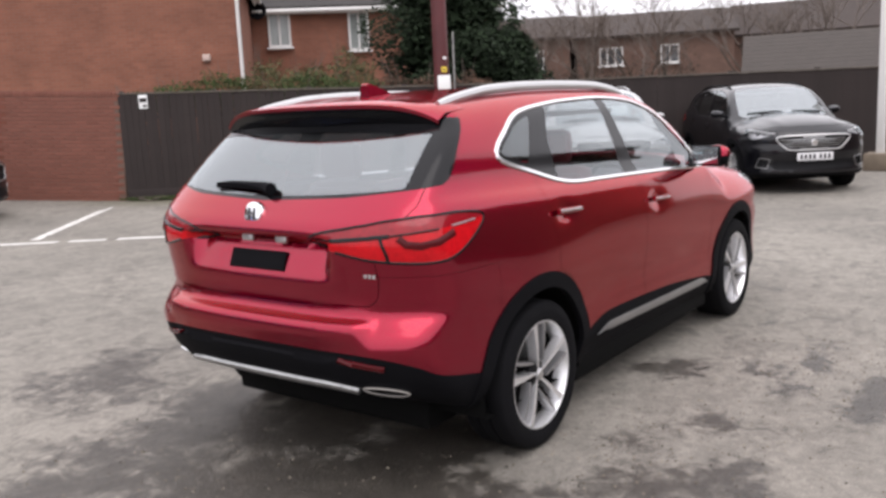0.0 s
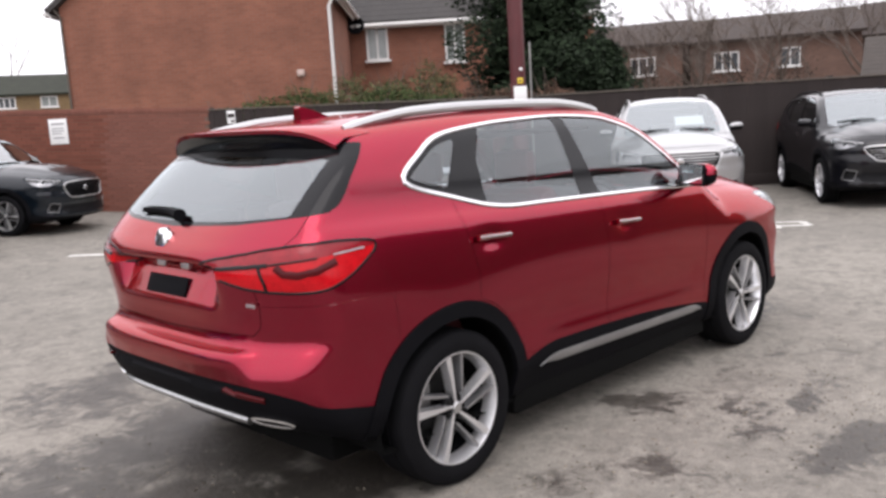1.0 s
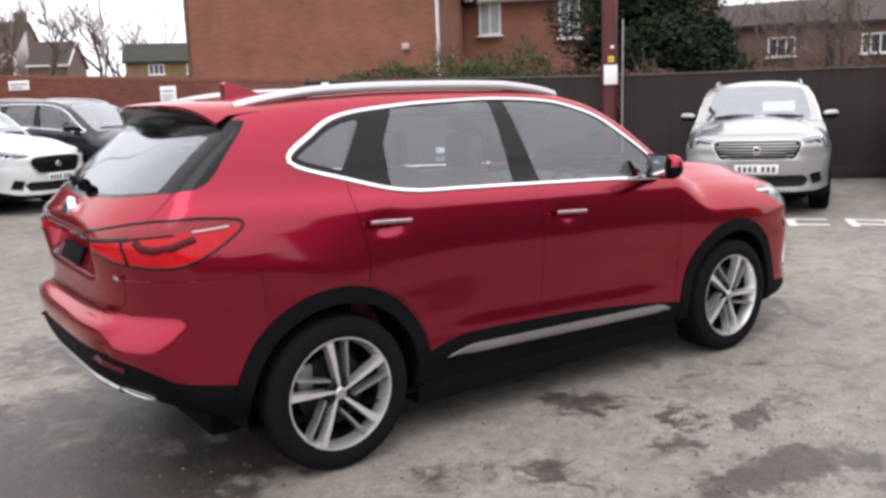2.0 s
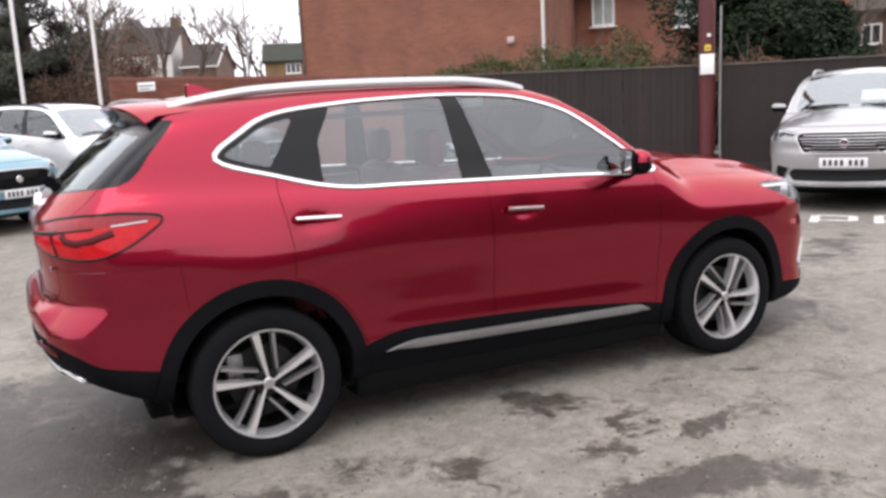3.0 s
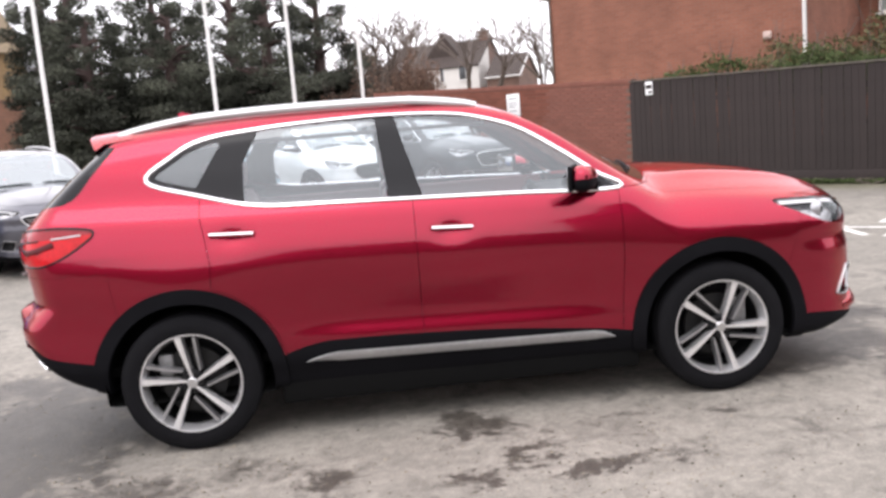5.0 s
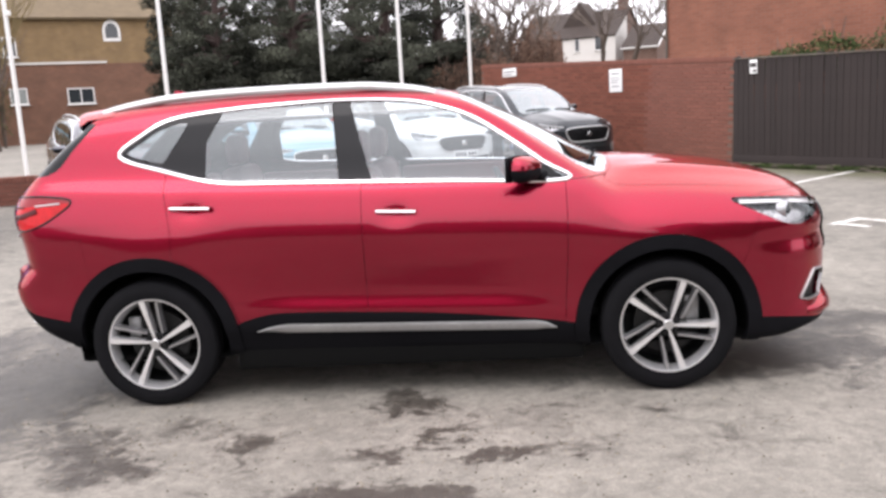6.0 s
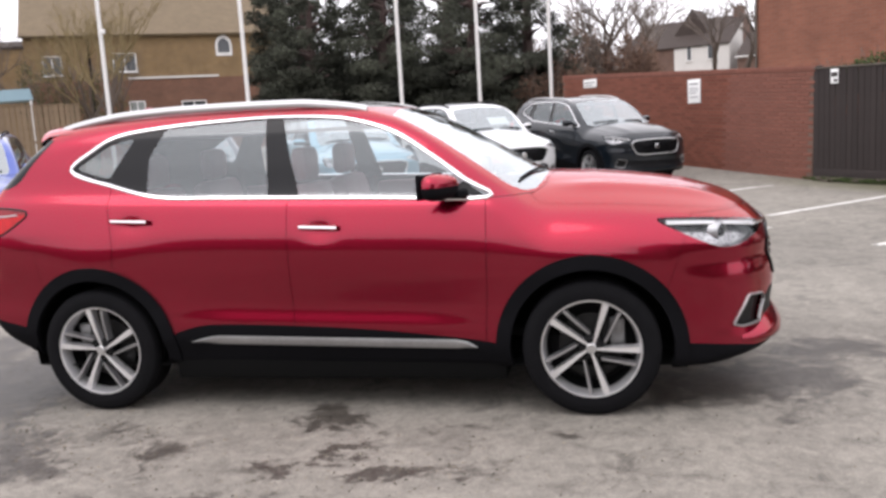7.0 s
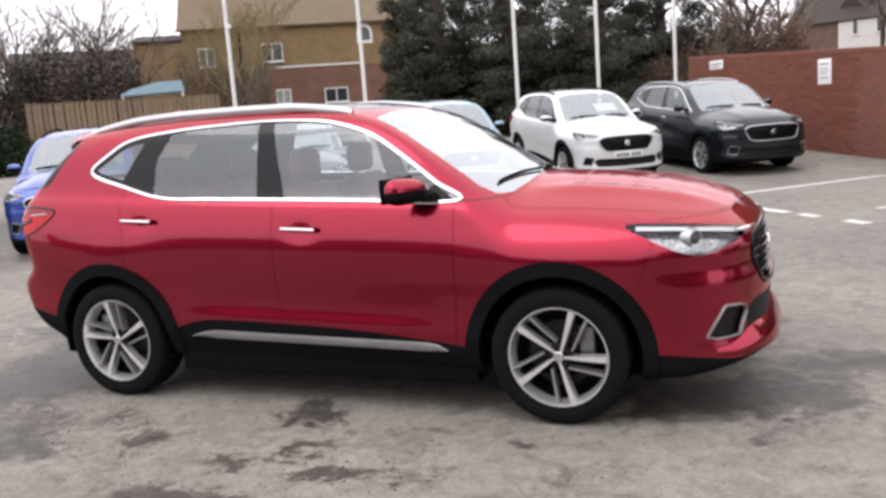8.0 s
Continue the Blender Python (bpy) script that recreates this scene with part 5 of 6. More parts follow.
def brick_wall(name, a, b, h, label, pieces, t=0.22):
    """A wall of single bricks over a mortar core; the first ones along it are objects, the rest one mesh."""
    m, length = frame_at(a, b)
    w = thing(name, m, label, "wall", kind="structure")
    link("mortar_core", box(length / 2, t / 2, h / 2 - 0.03, length - 0.02, t - 0.02, h - 0.06), MORTAR, w)
    shape = box(0, 0, 0, 0.215, t, 0.065, 0.004)
    me = link("brick", shape, BRICK, w).data
    bpy.data.objects.remove([o for o in w.children if o.data == me][0])
    rng, rest, spots = random.Random(5), [], []
    for j in range(int(h / 0.075) - 1):
        for i in range(int(length / 0.225) + 1):
            x = 0.1125 + i * 0.225 + (0.1125 if j % 2 else 0)
            if x < length - 0.08:
                spots.append((x, t / 2 + rng.uniform(-0.003, 0.003), 0.04 + j * 0.075))
    spots.sort(key=lambda p: -p[0])
    for k, p in enumerate(spots):
        if k < pieces:
            sharing("brick", me, Matrix.Translation(p), w)
        else:
            rest.append(moved(box(0, 0, 0, 0.215, t, 0.065), Matrix.Translation(p)))
    if rest:
        tagged(link("brickwork", join(*rest), BRICK_REST, w), kind="stuff")
    top = int(h / 0.075) - 1
    cap = link("coping", box(0, 0, 0, 0.065, t + 0.01, 0.11, 0.004), BRICK, w).data
    bpy.data.objects.remove([o for o in w.children if o.data == cap][0])
    n = int(length / 0.075)
    for i in range(n):
        sharing("coping_brick", cap, Matrix.Translation((0.04 + i * 0.075, t / 2, top * 0.075 + 0.065)), w)
    return w


BRICK_REST = leafy("brick_row", (0.175, 0.066, 0.046), 0.16)
BRICK_REST.node_tree.nodes["Principled BSDF"].inputs["Roughness"].default_value = 0.88


def board_fence(name, a, b, h0, h1, label, wood, width=0.125, base=True):
    """Close boards on posts and rails, with a gravel board."""
    m, length = frame_at(a, b)
    f = thing(name, m, label, "fence", kind="structure")
    n = int(length / width)
    rng = random.Random(int(length * 100))
    cache = {}
    for i in range(n):
        h = h0 + (h1 - h0) * i / n
        key = round(h, 1)
        if key not in cache:
            V = [(-0.064, 0, 0.14), (0.064, -0.009, 0.14), (0.064, 0.004, 0.14), (-0.064, 0.008, 0.14)]
            V += [(x, y, key) for x, y, _ in V]
            ob = link("board", (V, [(3, 2, 1, 0), (4, 5, 6, 7), (0, 1, 5, 4), (1, 2, 6, 5), (2, 3, 7, 6), (3, 0, 4, 7)]), wood, f, smooth=0)
            cache[key] = ob.data
            bpy.data.objects.remove(ob)
        sharing("board", cache[key], Matrix.Translation(((i + 0.5) * width, rng.uniform(-0.002, 0.002), rng.uniform(-0.012, 0.012) + h - key)) @ Matrix.Rotation(rng.uniform(-0.006, 0.006), 4, "Y"), f)
    for i in range(int(length / 1.83) + 1):
        x = min(i * 1.83 + 0.05, length - 0.05)
        link("post", box(x, 0.06, (h0 + (h1 - h0) * x / length) / 2 + 0.03, 0.1, 0.1, h0 + (h1 - h0) * x / length + 0.06, 0.01), wood, f)
    for z in (0.4, 1.0, 1.6):
        link("rail", box(length / 2, 0.035, z, length, 0.05, 0.08), wood, f)
    cap = moved(box(length / 2, 0.01, 0.015, length, 0.07, 0.03, 0.004), Matrix.Translation((0, 0, h0)) @ Matrix.Rotation(-math.atan2(h1 - h0, length), 4, "Y"))
    link("capping_rail", cap, CAP_WOOD if base else wood, f)
    if base:
        link("gravel_board", box(length / 2, 0.004, 0.105, length, 0.035, 0.22, 0.004), wood, f)
    return f


board_fence("fence_dark", (5.12, 12.17), (8.78, 6.83), 2.06, 1.91, "dark brown stained close-board timber fence", FENCE_WOOD)
board_fence("fence_dark", (8.8, 6.8), (16.2, -0.9), 1.91, 1.88, "dark brown stained close-board fence behind parked cars", FENCE_WOOD)

# ---- signs and posts ----


def sign(name, m, w, h, label, lines, board=None, ink=None):
    s = thing(name, m, label, "sign")
    link("sign_board", box(0, 0, 0, w, 0.012, h, 0.003), board or PAPER, s)
    for z, x0, x1, t in lines:
        link("print_bar", box((x0 + x1) / 2 * w, -0.0085, z * h, (x1 - x0) * w, 0.003, t * h), ink or INK, s)
    return s


def along(a, b, x, out, z):
    m, _ = frame_at(a, b)
    return m @ Matrix.Translation((x, -out, z))


WALL_A, WALL_B = (0.0, 19.65), (5.1, 12.2)
sign("wall_sign", along(WALL_A, WALL_B, 5.7, 0.012, 1.84), 0.42, 0.52, "white sheet sign on the brick wall", [(0.3, -0.35, 0.35, 0.07), (0.12, -0.35, 0.3, 0.04), (0.02, -0.35, 0.33, 0.04), (-0.08, -0.35, 0.2, 0.04), (-0.25, -0.3, 0.3, 0.05)])
sign("wall_notice", along(WALL_A, WALL_B, 1.5, 0.012, 2.27), 0.62, 0.22, "pale weathered notice board on the brick wall", [(0.1, -0.4, 0.4, 0.2), (-0.25, -0.4, 0.2, 0.15)])
sign("fence_sign", along((5.12, 12.17), (8.78, 6.83), 0.5, 0.022, 1.9), 0.17, 0.26, "small white sign with dark print on the fence", [(0.12, -0.4, 0.42, 0.3), (-0.3, -0.05, 0.42, 0.16)], PAPER, FENCE_WOOD)


def lamp_column(x, y):
    c = thing("steel_column", Matrix.Translation((x, y, 0)), "tall maroon painted steel column beside the fence", "column")
    link("shaft", lathe([(0.14, 0), (0.14, 7.5), (0.0001, 7.5)], 20), MAROON, c).matrix_local = Matrix.Rotation(radians(90), 4, "X")
    link("base_plate", box(0, 0, 0.015, 0.42, 0.42, 0.03, 0.008), MAROON, c)
    return c


lamp_column(8.6, 6.95)
pm = Matrix.Translation((8.47, 6.80, 0)) @ Matrix.Rotation(radians(-55.6), 4, "Z")
sign("column_notice", pm @ Matrix.Translation((0.0, -0.02, 1.94)), 0.24, 0.34, "blank white notice fixed to the maroon column", [])
sign("warning_sticker", pm @ Matrix.Translation((0.01, -0.02, 2.21)), 0.1, 0.1, "small yellow warning sticker on the column", [(0.0, -0.25, 0.25, 0.3)], YELLOW, DARK_INK)
sign("small_plate", pm @ Matrix.Translation((0.03, -0.02, 2.42)), 0.06, 0.05, "tiny pale plate on the column", [])
cable = thing("conduit_pole", Matrix.Translation((8.68, 6.72, 0)), "thin galvanised conduit pole against the fence", "pole")
link("pole", tube([(0, 0, 0), (0.0, 0, 1.4), (0.015, 0, 2.9)], 0.016, 10), GALV, cable)
link("bracket", box(0.0, 0.06, 0.42, 0.09, 0.09, 0.05, 0.008), GALV, cable)
wp = thing("white_post", Matrix.Translation((12.75, 0.12, 0)), "tall white painted post with a stained base", "post")
link("shaft", box(0, 0, 2.6, 0.14, 0.14, 5.2, 0.01), WHITE_PAINT, wp)
link("base", box(0, 0, 0.16, 0.5, 0.5, 0.32, 0.03), mat("stained_concrete", (0.2, 0.16, 0.12), 0.9, 0, 0, 0.3, 5), wp)

for x, y, ring in ((-9.6, 12.45, 4.0), (-6.95, 14.0, 0), (-3.8, 16.26, 0), (-2.0, 17.55, 0), (-0.23, 18.97, 0)):
    fp = thing("flagpole", Matrix.Translation((x, y, 0)), "tall white flagpole without a flag", "flagpole", "row of white flagpoles")
    link("shaft", tube([(0, 0, 0), (0, 0, 4), (0, 0, 8.5)], [0.05, 0.045, 0.032], 12), WHITE_PAINT, fp)
    link("base_collar", lathe([(0.0001, 0.12), (0.07, 0.12), (0.075, 0.0)], 14), WHITE_PAINT, fp).matrix_local = Matrix.Rotation(radians(90), 4, "X")
    link("cleat", box(0.07, -0.03, 3.9 if ring else 4.9, 0.12, 0.04, 0.1, 0.01), WHITE_PAINT, fp)

# ---- buildings ----


def window(parent, m, w, h, bars=1, pane=None):
    """A white framed window; x along the wall, -y outwards."""
    f = 0.06
    win = link("window", box(0, -0.012, 0, w - 0.04, 0.012, h - 0.04), pane or PANE, parent)
    win.matrix_local = m
    for z in (h / 2 - f / 2, f / 2 - h / 2):
        link("frame_rail", box(0, -0.03, z, w, 0.08, f), WHITE_PAINT, win)
    for x in (f / 2 - w / 2, w / 2 - f / 2):
        link("frame_stile", box(x, -0.03, 0, f, 0.08, h - 2 * f), WHITE_PAINT, win)
    for k in range(bars):
        link("mullion", box(-w / 2 + w * (k + 1) / (bars + 1), -0.03, 0, f * 0.9, 0.07, h - 2 * f), WHITE_PAINT, win)
    link("sill", box(0, -0.09, -h / 2 - 0.03, w + 0.14, 0.16, 0.06, 0.008), WHITE_PAINT, win)
    return win


def block(name, m, L, D, eave, ridge, wall, roof, label, windows=(), along_x=True, chimney=None, over=0.3, fascia=True, group="", thick_roof=0.12):
    """A house: x along its front of length L, y inwards, pitched roof with its ridge along x or along y."""
    h = thing(name, m, label, "house", group)
    if along_x:
        prof = [(0, 0), (0, eave), (D / 2, ridge), (D, eave), (D, 0)]
        V = [(0, y, z) for y, z in prof] + [(L, y, z) for y, z in prof]
        run, rise = D / 2, ridge - eave
    else:
        prof = [(0, 0), (0, eave), (L / 2, ridge), (L, eave), (L, 0)]
        V = [(x, 0, z) for x, z in prof] + [(x, D, z) for x, z in prof]
        run, rise = L / 2, ridge - eave
    F = [(0, 1, 2, 3, 4), (9, 8, 7, 6, 5)] + [(i, 5 + i, 5 + (i + 1) % 5, (i + 1) % 5) for i in (0, 3, 4)]
    link("wall", (V, F), wall, h, smooth=0)
    tilt = math.atan2(rise, run)
    for s in (0, 1):
        n = math.hypot(run, rise) + over
        slabv = box(0, n / 2 - over, thick_roof / 2 + 0.02, (L if along_x else D) + 2 * over * 0.6, n, thick_roof)
        rot = Matrix.Rotation(tilt, 4, "X")
        if along_x:
            place = Matrix.Translation((L / 2, 0, eave)) @ rot if s == 0 else Matrix.Translation((L / 2, D, eave)) @ Matrix.Rotation(math.pi, 4, "Z") @ rot
        else:
            turn = Matrix.Rotation(radians(-90 if s == 0 else 90), 4, "Z")
            place = Matrix.Translation((0 if s == 0 else L, D / 2, eave)) @ turn @ rot
        r = link("roof", slabv, roof, h, smooth=0)
        r.matrix_local = place
        rows = int(n / 0.28)
        lips = join(*[box(0, -over + 0.28 * (k + 0.5), thick_roof + 0.028, (L if along_x else D) + 2 * over * 0.6, 0.27, 0.016) for k in range(rows)])
        tagged(link("roof_tiling", lips, roof, r, smooth=0), kind="stuff")
        if fascia:
            link("fascia", box(0, -over - 0.01, 0.0, (L if along_x else D) + 2 * over * 0.6, 0.03, 0.2), WHITE_PAINT, r)
            ln = (L if along_x else D) / 2 + over * 0.6
            link("gutter", tube([(-ln, -over - 0.08, 0.06), (ln, -over - 0.08, 0.06)], 0.055, 8), WHITE_PAINT if fascia is True else BLACK_PLASTIC, r)
    for w in windows:
        face, a, z, ww, hh = w[:5]
        bars, pane = (w[5] if len(w) > 5 else 1), (w[6] if len(w) > 6 else None)
        mm = {"front": Matrix.Translation((a, 0, z)), "left": Matrix.Translation((0, a, z)) @ Matrix.Rotation(radians(-90), 4, "Z"), "right": Matrix.Translation((L, a, z)) @ Matrix.Rotation(radians(90), 4, "Z")}[face]
        window(h, mm, ww, hh, bars, pane)
    if chimney:
        cx, cy, w, top = chimney
        link("chimney", join(box(cx, cy, (eave + top) / 2, w, w, top - eave, 0.02), box(cx, cy, top - 0.12, w + 0.1, w + 0.1, 0.12, 0.02)), wall, h)
        for k in (-0.18, 0.18):
            link("chimney_pot", moved(lathe([(0.09, 0), (0.11, 0.3), (0.08, 0.3), (0.07, 0)], 10, True), Matrix.Translation((cx + k * w, cy, top)) @ Matrix.Rotation(radians(90), 4, "X")), TILE, h)
    return h


def facing(a, d):
    """A pose at plan point a whose x runs along d."""
    return Matrix.Translation((*a, 0)) @ Matrix.Rotation(math.atan2(d[1], d[0]), 4, "Z")


G = (0.715, -0.699)
hm = facing((5.11, 18.83), G)
gable = block("brick_house", hm, 6.82, 9.0, 4.95, 7.6, HOUSE_BRICK, SLATE, "two-storey orange-red brick house with a blank gable", along_x=False, over=0.28)
link("downpipe", tube([(6.76, -0.05, 0), (6.76, -0.05, 4.6), (6.95, -0.05, 4.9)], 0.045, 8), WHITE_PAINT, gable, "white plastic downpipe")
link("downpipe", tube([(0.03, -0.05, 0), (0.03, -0.05, 4.7), (-0.15, -0.05, 4.95)], 0.03, 8), CAP_WOOD, gable)
link("alarm_box", join(box(5.92, -0.05, 2.98, 0.2, 0.1, 0.18, 0.03), box(5.92, -0.105, 2.95, 0.1, 0.02, 0.06, 0.008)), mat("alarm_box", (0.5, 0.38, 0.33), 0.5), gable, "weathered alarm box")
block("brick_house_wing", hm @ Matrix.Translation((6.83, 4.66, 0)), 7.5, 5.5, 4.72, 7.0, HOUSE_BRICK, SLATE, "set-back wing of the brick house with white windows",
             [("front", 0.82, 4.1, 0.66, 1.2, 1, NET_PANE), ("front", 3.2, 3.9, 0.62, 1.15, 1, NET_PANE), ("front", 5.6, 3.9, 0.62, 1.15, 1, NET_PANE)], over=0.3)
dish = thing("satellite_dish", hm @ Matrix.Translation((7.05, 4.25, 4.55)), "black mesh satellite dish on the house wall", "satellite dish")
link("dish_bowl", lathe([(0.0001, 0.08), (0.12, 0.065), (0.22, 0.02), (0.27, -0.02), (0.26, -0.03), (0.12, 0.05), (0.0001, 0.065)], 20), BLACK_PLASTIC, dish)
link("dish_arm", tube([(0, 0.3, 0), (0, 0.06, 0), (0, -0.3, -0.12)], 0.02, 6), BLACK_PLASTIC, dish)
# far houses
block("brown_house", facing((30.6, 22.2), (0.42, -0.907)), 5.5, 8, 4.4, 5.65, FAR_BRICK, TILE, "distant brown brick house with tiled roof", [("front", 3.7, 3.45, 1.15, 0.85, 2), ("front", 1.3, 3.45, 0.8, 0.85, 1)], group="distant houses", fascia=False)
block("brown_house", facing((33.1, 16.9), (0.42, -0.907)), 7.2, 8, 4.3, 5.55, FAR_BRICK, TILE, "distant brown brick house with tiled roof", [("front", 1.6, 3.4, 1.1, 0.85, 2), ("front", 4.3, 3.4, 0.85, 0.85, 1)], group="distant houses", fascia=False)
block("brown_house", facing((39.04, 11.52), (0.27, -0.96)), 10.1, 8, 4.2, 5.9, FAR_BRICK, TILE, "distant house with a dark tiled roof", [("front", 4.0, 3.3, 1.2, 0.9, 2)], group="distant houses", fascia=False)
block("slate_roofed_shed", facing((23.75, 5.95), (0.27, -0.96)), 3.9, 5, 1.9, 3.25, FAR_BRICK, mat("pale_slate", (0.044, 0.035, 0.029), 0.8, 0, 0, 0.2, 3, 0.3, 14), "low outbuilding with a ribbed slate roof", group="", fascia=False)
block("terrace_house", facing((13.75, 55.2), (0.95, -0.31)), 6.0, 6, 4.8, 6.1, BUFF_BRICK, GREEN_ROOF, "distant buff house with a dark mossy roof", [("front", 1.95, 4.3, 1.0, 0.7, 2), ("front", 4.4, 4.3, 1.0, 0.7, 1, NET_PANE)], group="distant houses", fascia=False)
# the far white house stands at a slant, its gable end half plastered and half brick
slant = (0.9, -0.436)
small = block("gabled_house", facing((13.35, 85.5), slant), 3.5, 8, 6.2, 8.5, FAR_BRICK, TILE, "distant small house with white verge boards", group="distant houses", over=0.25)
for a, b in (((-0.3, 6.0), (4.0, 8.5)), ((4.0, 8.5), (8.3, 6.0))):
    link("verge_board", moved(prism([a, b, (b[0], b[1] + 0.24), (a[0], a[1] + 0.24)], 0.06), Matrix.Translation((3.78, 0, 0)) @ Matrix.Rotation(radians(90), 4, "Z")), WHITE_PAINT, small)
white = block("white_house", facing((2.8, 92.9), slant), 11.2, 10, 7.75, 10.75, FAR_BRICK, TILE, "distant white rendered house with a brown roof", chimney=(10.6, 5.0, 1.0, 11.75), group="distant houses", fascia=False)
link("rendered_front", box(8.33, -0.05, 3.86, 5.85, 0.1, 7.7), RENDER_WHITE, white, "white rendered wall")
link("rendered_gable", moved(prism([(-0.1, 0), (-0.1, 7.6), (3.9, 9.9), (3.9, 0)], -0.1), Matrix.Translation((11.2, 0, 0)) @ Matrix.Rotation(radians(90), 4, "Z")), RENDER_WHITE, white, "white rendered half of the gable end")
for x_, w_ in ((7.05, 0.55), (9.45, 0.9)):
    window(white, Matrix.Translation((x_, -0.1, 7.0)), w_, 1.5, 0)
link("roof_gable", moved(prism([(-2.3, 8.6), (0, 11.7), (2.3, 8.6)], 3.4), Matrix.Translation((6.6, 1.9, 0))), TILE, white, "small tile-hung roof gable")
bd = Vector((11.6, 7.6)).normalized()
BUFF_TILE = mat("buff_tile", (0.13, 0.095, 0.055), 0.85, 0, 0, 0.2, 2, 0.2, 10)
bk = block("buff_block", facing((-33.4 + 2.8 * bd.x, 37.0 + 2.8 * bd.y), (bd.x, bd.y)), 14.5, 10, 7.6, 10.6, BUFF_BRICK, BUFF_TILE, "three-storey buff brick block with white windows",
           [("front", 9.0, 3.2, 1.45, 0.9, 1), ("front", 5.75, 3.3, 0.9, 0.9, 1, NET_PANE), ("front", 5.3, 6.0, 1.3, 1.1, 1), ("front", 1.4, 5.9, 1.0, 1.1, 1)], fascia=False)
arcw = smooth_loop([(-0.5, -0.6), (-0.5, 0.1), (-0.32, 0.48), (0, 0.62), (0.32, 0.48), (0.5, 0.1), (0.5, -0.6)], False, 3)
aw = link("arched_window", prism([(p[0] * 0.95, p[1] * 1.0) for p in arcw], -0.05, None), WHITE_PAINT, bk, "white arched window surround")
aw.matrix_local = Matrix.Translation((11.05, 0, 6.85))
link("pane", prism([tuple(p * 0.68) for p in arcw], -0.08), PANE, aw)
link("string_course", box(8.0, -0.04, 5.08, 5.2, 0.08, 0.12), RENDER_WHITE, bk)
link("ground_storey", box(7.25, 0.046, 2.5, 14.49, 0.1, 5.0), GROUND_BRICK, bk, "red-brown brick ground storey")
link("downpipe", tube([(3.4, -0.07, 0), (3.4, -0.07, 7.4)], 0.06, 8), BLACK_PLASTIC, bk)
block("dark_roofed_house", facing((-49.5, 42.5), (0.73, 0.68)), 12, 8, 5.5, 8.3, FAR_BRICK, SLATE, "distant house with a dark roof behind trees", group="distant houses", fascia=False)
block("brown_annexe", facing((-33.4, 37.0), (bd.x, bd.y)), 2.78, 6, 6.9, 7.5, BUFF_BRICK, TILE, "buff brick annexe beside the block", group="", fascia=False, over=0.1)
cn = thing("canvas_shelter", facing((-24.2, 25.1), (0.75, 0.66)), "pale blue canvas shelter roof behind a fence", "shelter")
link("canopy", prism([(0, 3.3), (0.4, 3.55), (1.6, 3.82), (2.6, 3.85), (2.7, 3.4)], 2.0), TARP, cn)
for x in (0.1, 2.6):
    link("post", box(x, 0.1, 1.7, 0.08, 0.08, 3.4), WHITE_PAINT, cn)
brick_wall("wall_low", (-12.0, 7.9), (-5.6, 9.4), 0.72, "low red brick boundary wall beside the road", 120)
board_fence("fence_pale", (-19.8, 15.86), (-15.6, 20.29), 2.75, 2.75, "weathered pale timber fence across the road", PALE_WOOD, 0.16, False)
# unseen buildings behind the camera, added to darken the car's reflections
back = thing("building_behind", Matrix.Translation((0, -20, 0)), "plain dark brick building, unseen, placed for dark reflections", "building")
link("wall", box(0, -0.2, 1.5, 60, 0.4, 3.0), FAR_BRICK, back)
link("roof", box(0, -2.5, 3.1, 60.6, 5.4, 0.25), SLATE, back)
# unseen block, placed so doors and windows mirror a dark building
side = thing("showroom_behind", Matrix.Translation((4.5, -9.8, 0)), "plain dark brick building, unseen, placed for dark reflections", "building")
link("wall", box(9.0, -3.0, 2.6, 18, 6, 5.2), FAR_BRICK, side)
link("roof", box(9.0, -3.0, 5.3, 18.5, 6.5, 0.2), SLATE, side)

# ---- plants ----


def leaf_cloud(rng, centre, radii, count, size, hollow=0.5):
    """Small folded leaves scattered through an uneven blob."""
    V, F = [], []
    for _ in range(count):
        while True:
            p = Vector((rng.uniform(-1, 1), rng.uniform(-1, 1), rng.uniform(-1, 1)))
            if hollow < p.length < 1:
                break
        lump = 0.78 + 0.34 * noise.noise(Vector((p.x * 2.1 + centre[0], p.y * 2.1 + centre[1], p.z * 2.1 + centre[2])))
        c = Vector(centre) + Vector((p.x * radii[0], p.y * radii[1], p.z * radii[2])) * lump
        s = size * rng.uniform(0.6, 1.4)
        a = Vector((rng.gauss(0, 1), rng.gauss(0, 1), rng.gauss(0, 1))).normalized() * s
        b = a.orthogonal().normalized() * s * 0.55
        n = len(V)
        V += [tuple(c - a), tuple(c + b * 0.9), tuple(c + a), tuple(c - b)]
        F.append((n, n + 1, n + 2, n + 3))
    return V, F


def limbs(rng, base, top, r0, count, reach, droop=0.0):
    """A tapered trunk with side limbs."""
    out = [tube([base, tuple((Vector(base) + Vector(top)) / 2 + Vector((rng.uniform(-0.15, 0.15), rng.uniform(-0.15, 0.15), 0))), top], [r0, r0 * 0.7, r0 * 0.25], 8)]
    for _ in range(count):
        t = rng.uniform(0.3, 0.95)
        p = Vector(base).lerp(Vector(top), t)
        a = rng.uniform(0, 2 * math.pi)
        d = Vector((math.cos(a), math.sin(a), rng.uniform(0.1, 0.7) - droop)).normalized() * reach * (1.15 - t) * rng.uniform(0.6, 1.1)
        out.append(tube([tuple(p), tuple(p + d * 0.5 + Vector((0, 0, 0.1))), tuple(p + d)], [r0 * 0.3, r0 * 0.2, r0 * 0.06], 5))
    return join(*out)


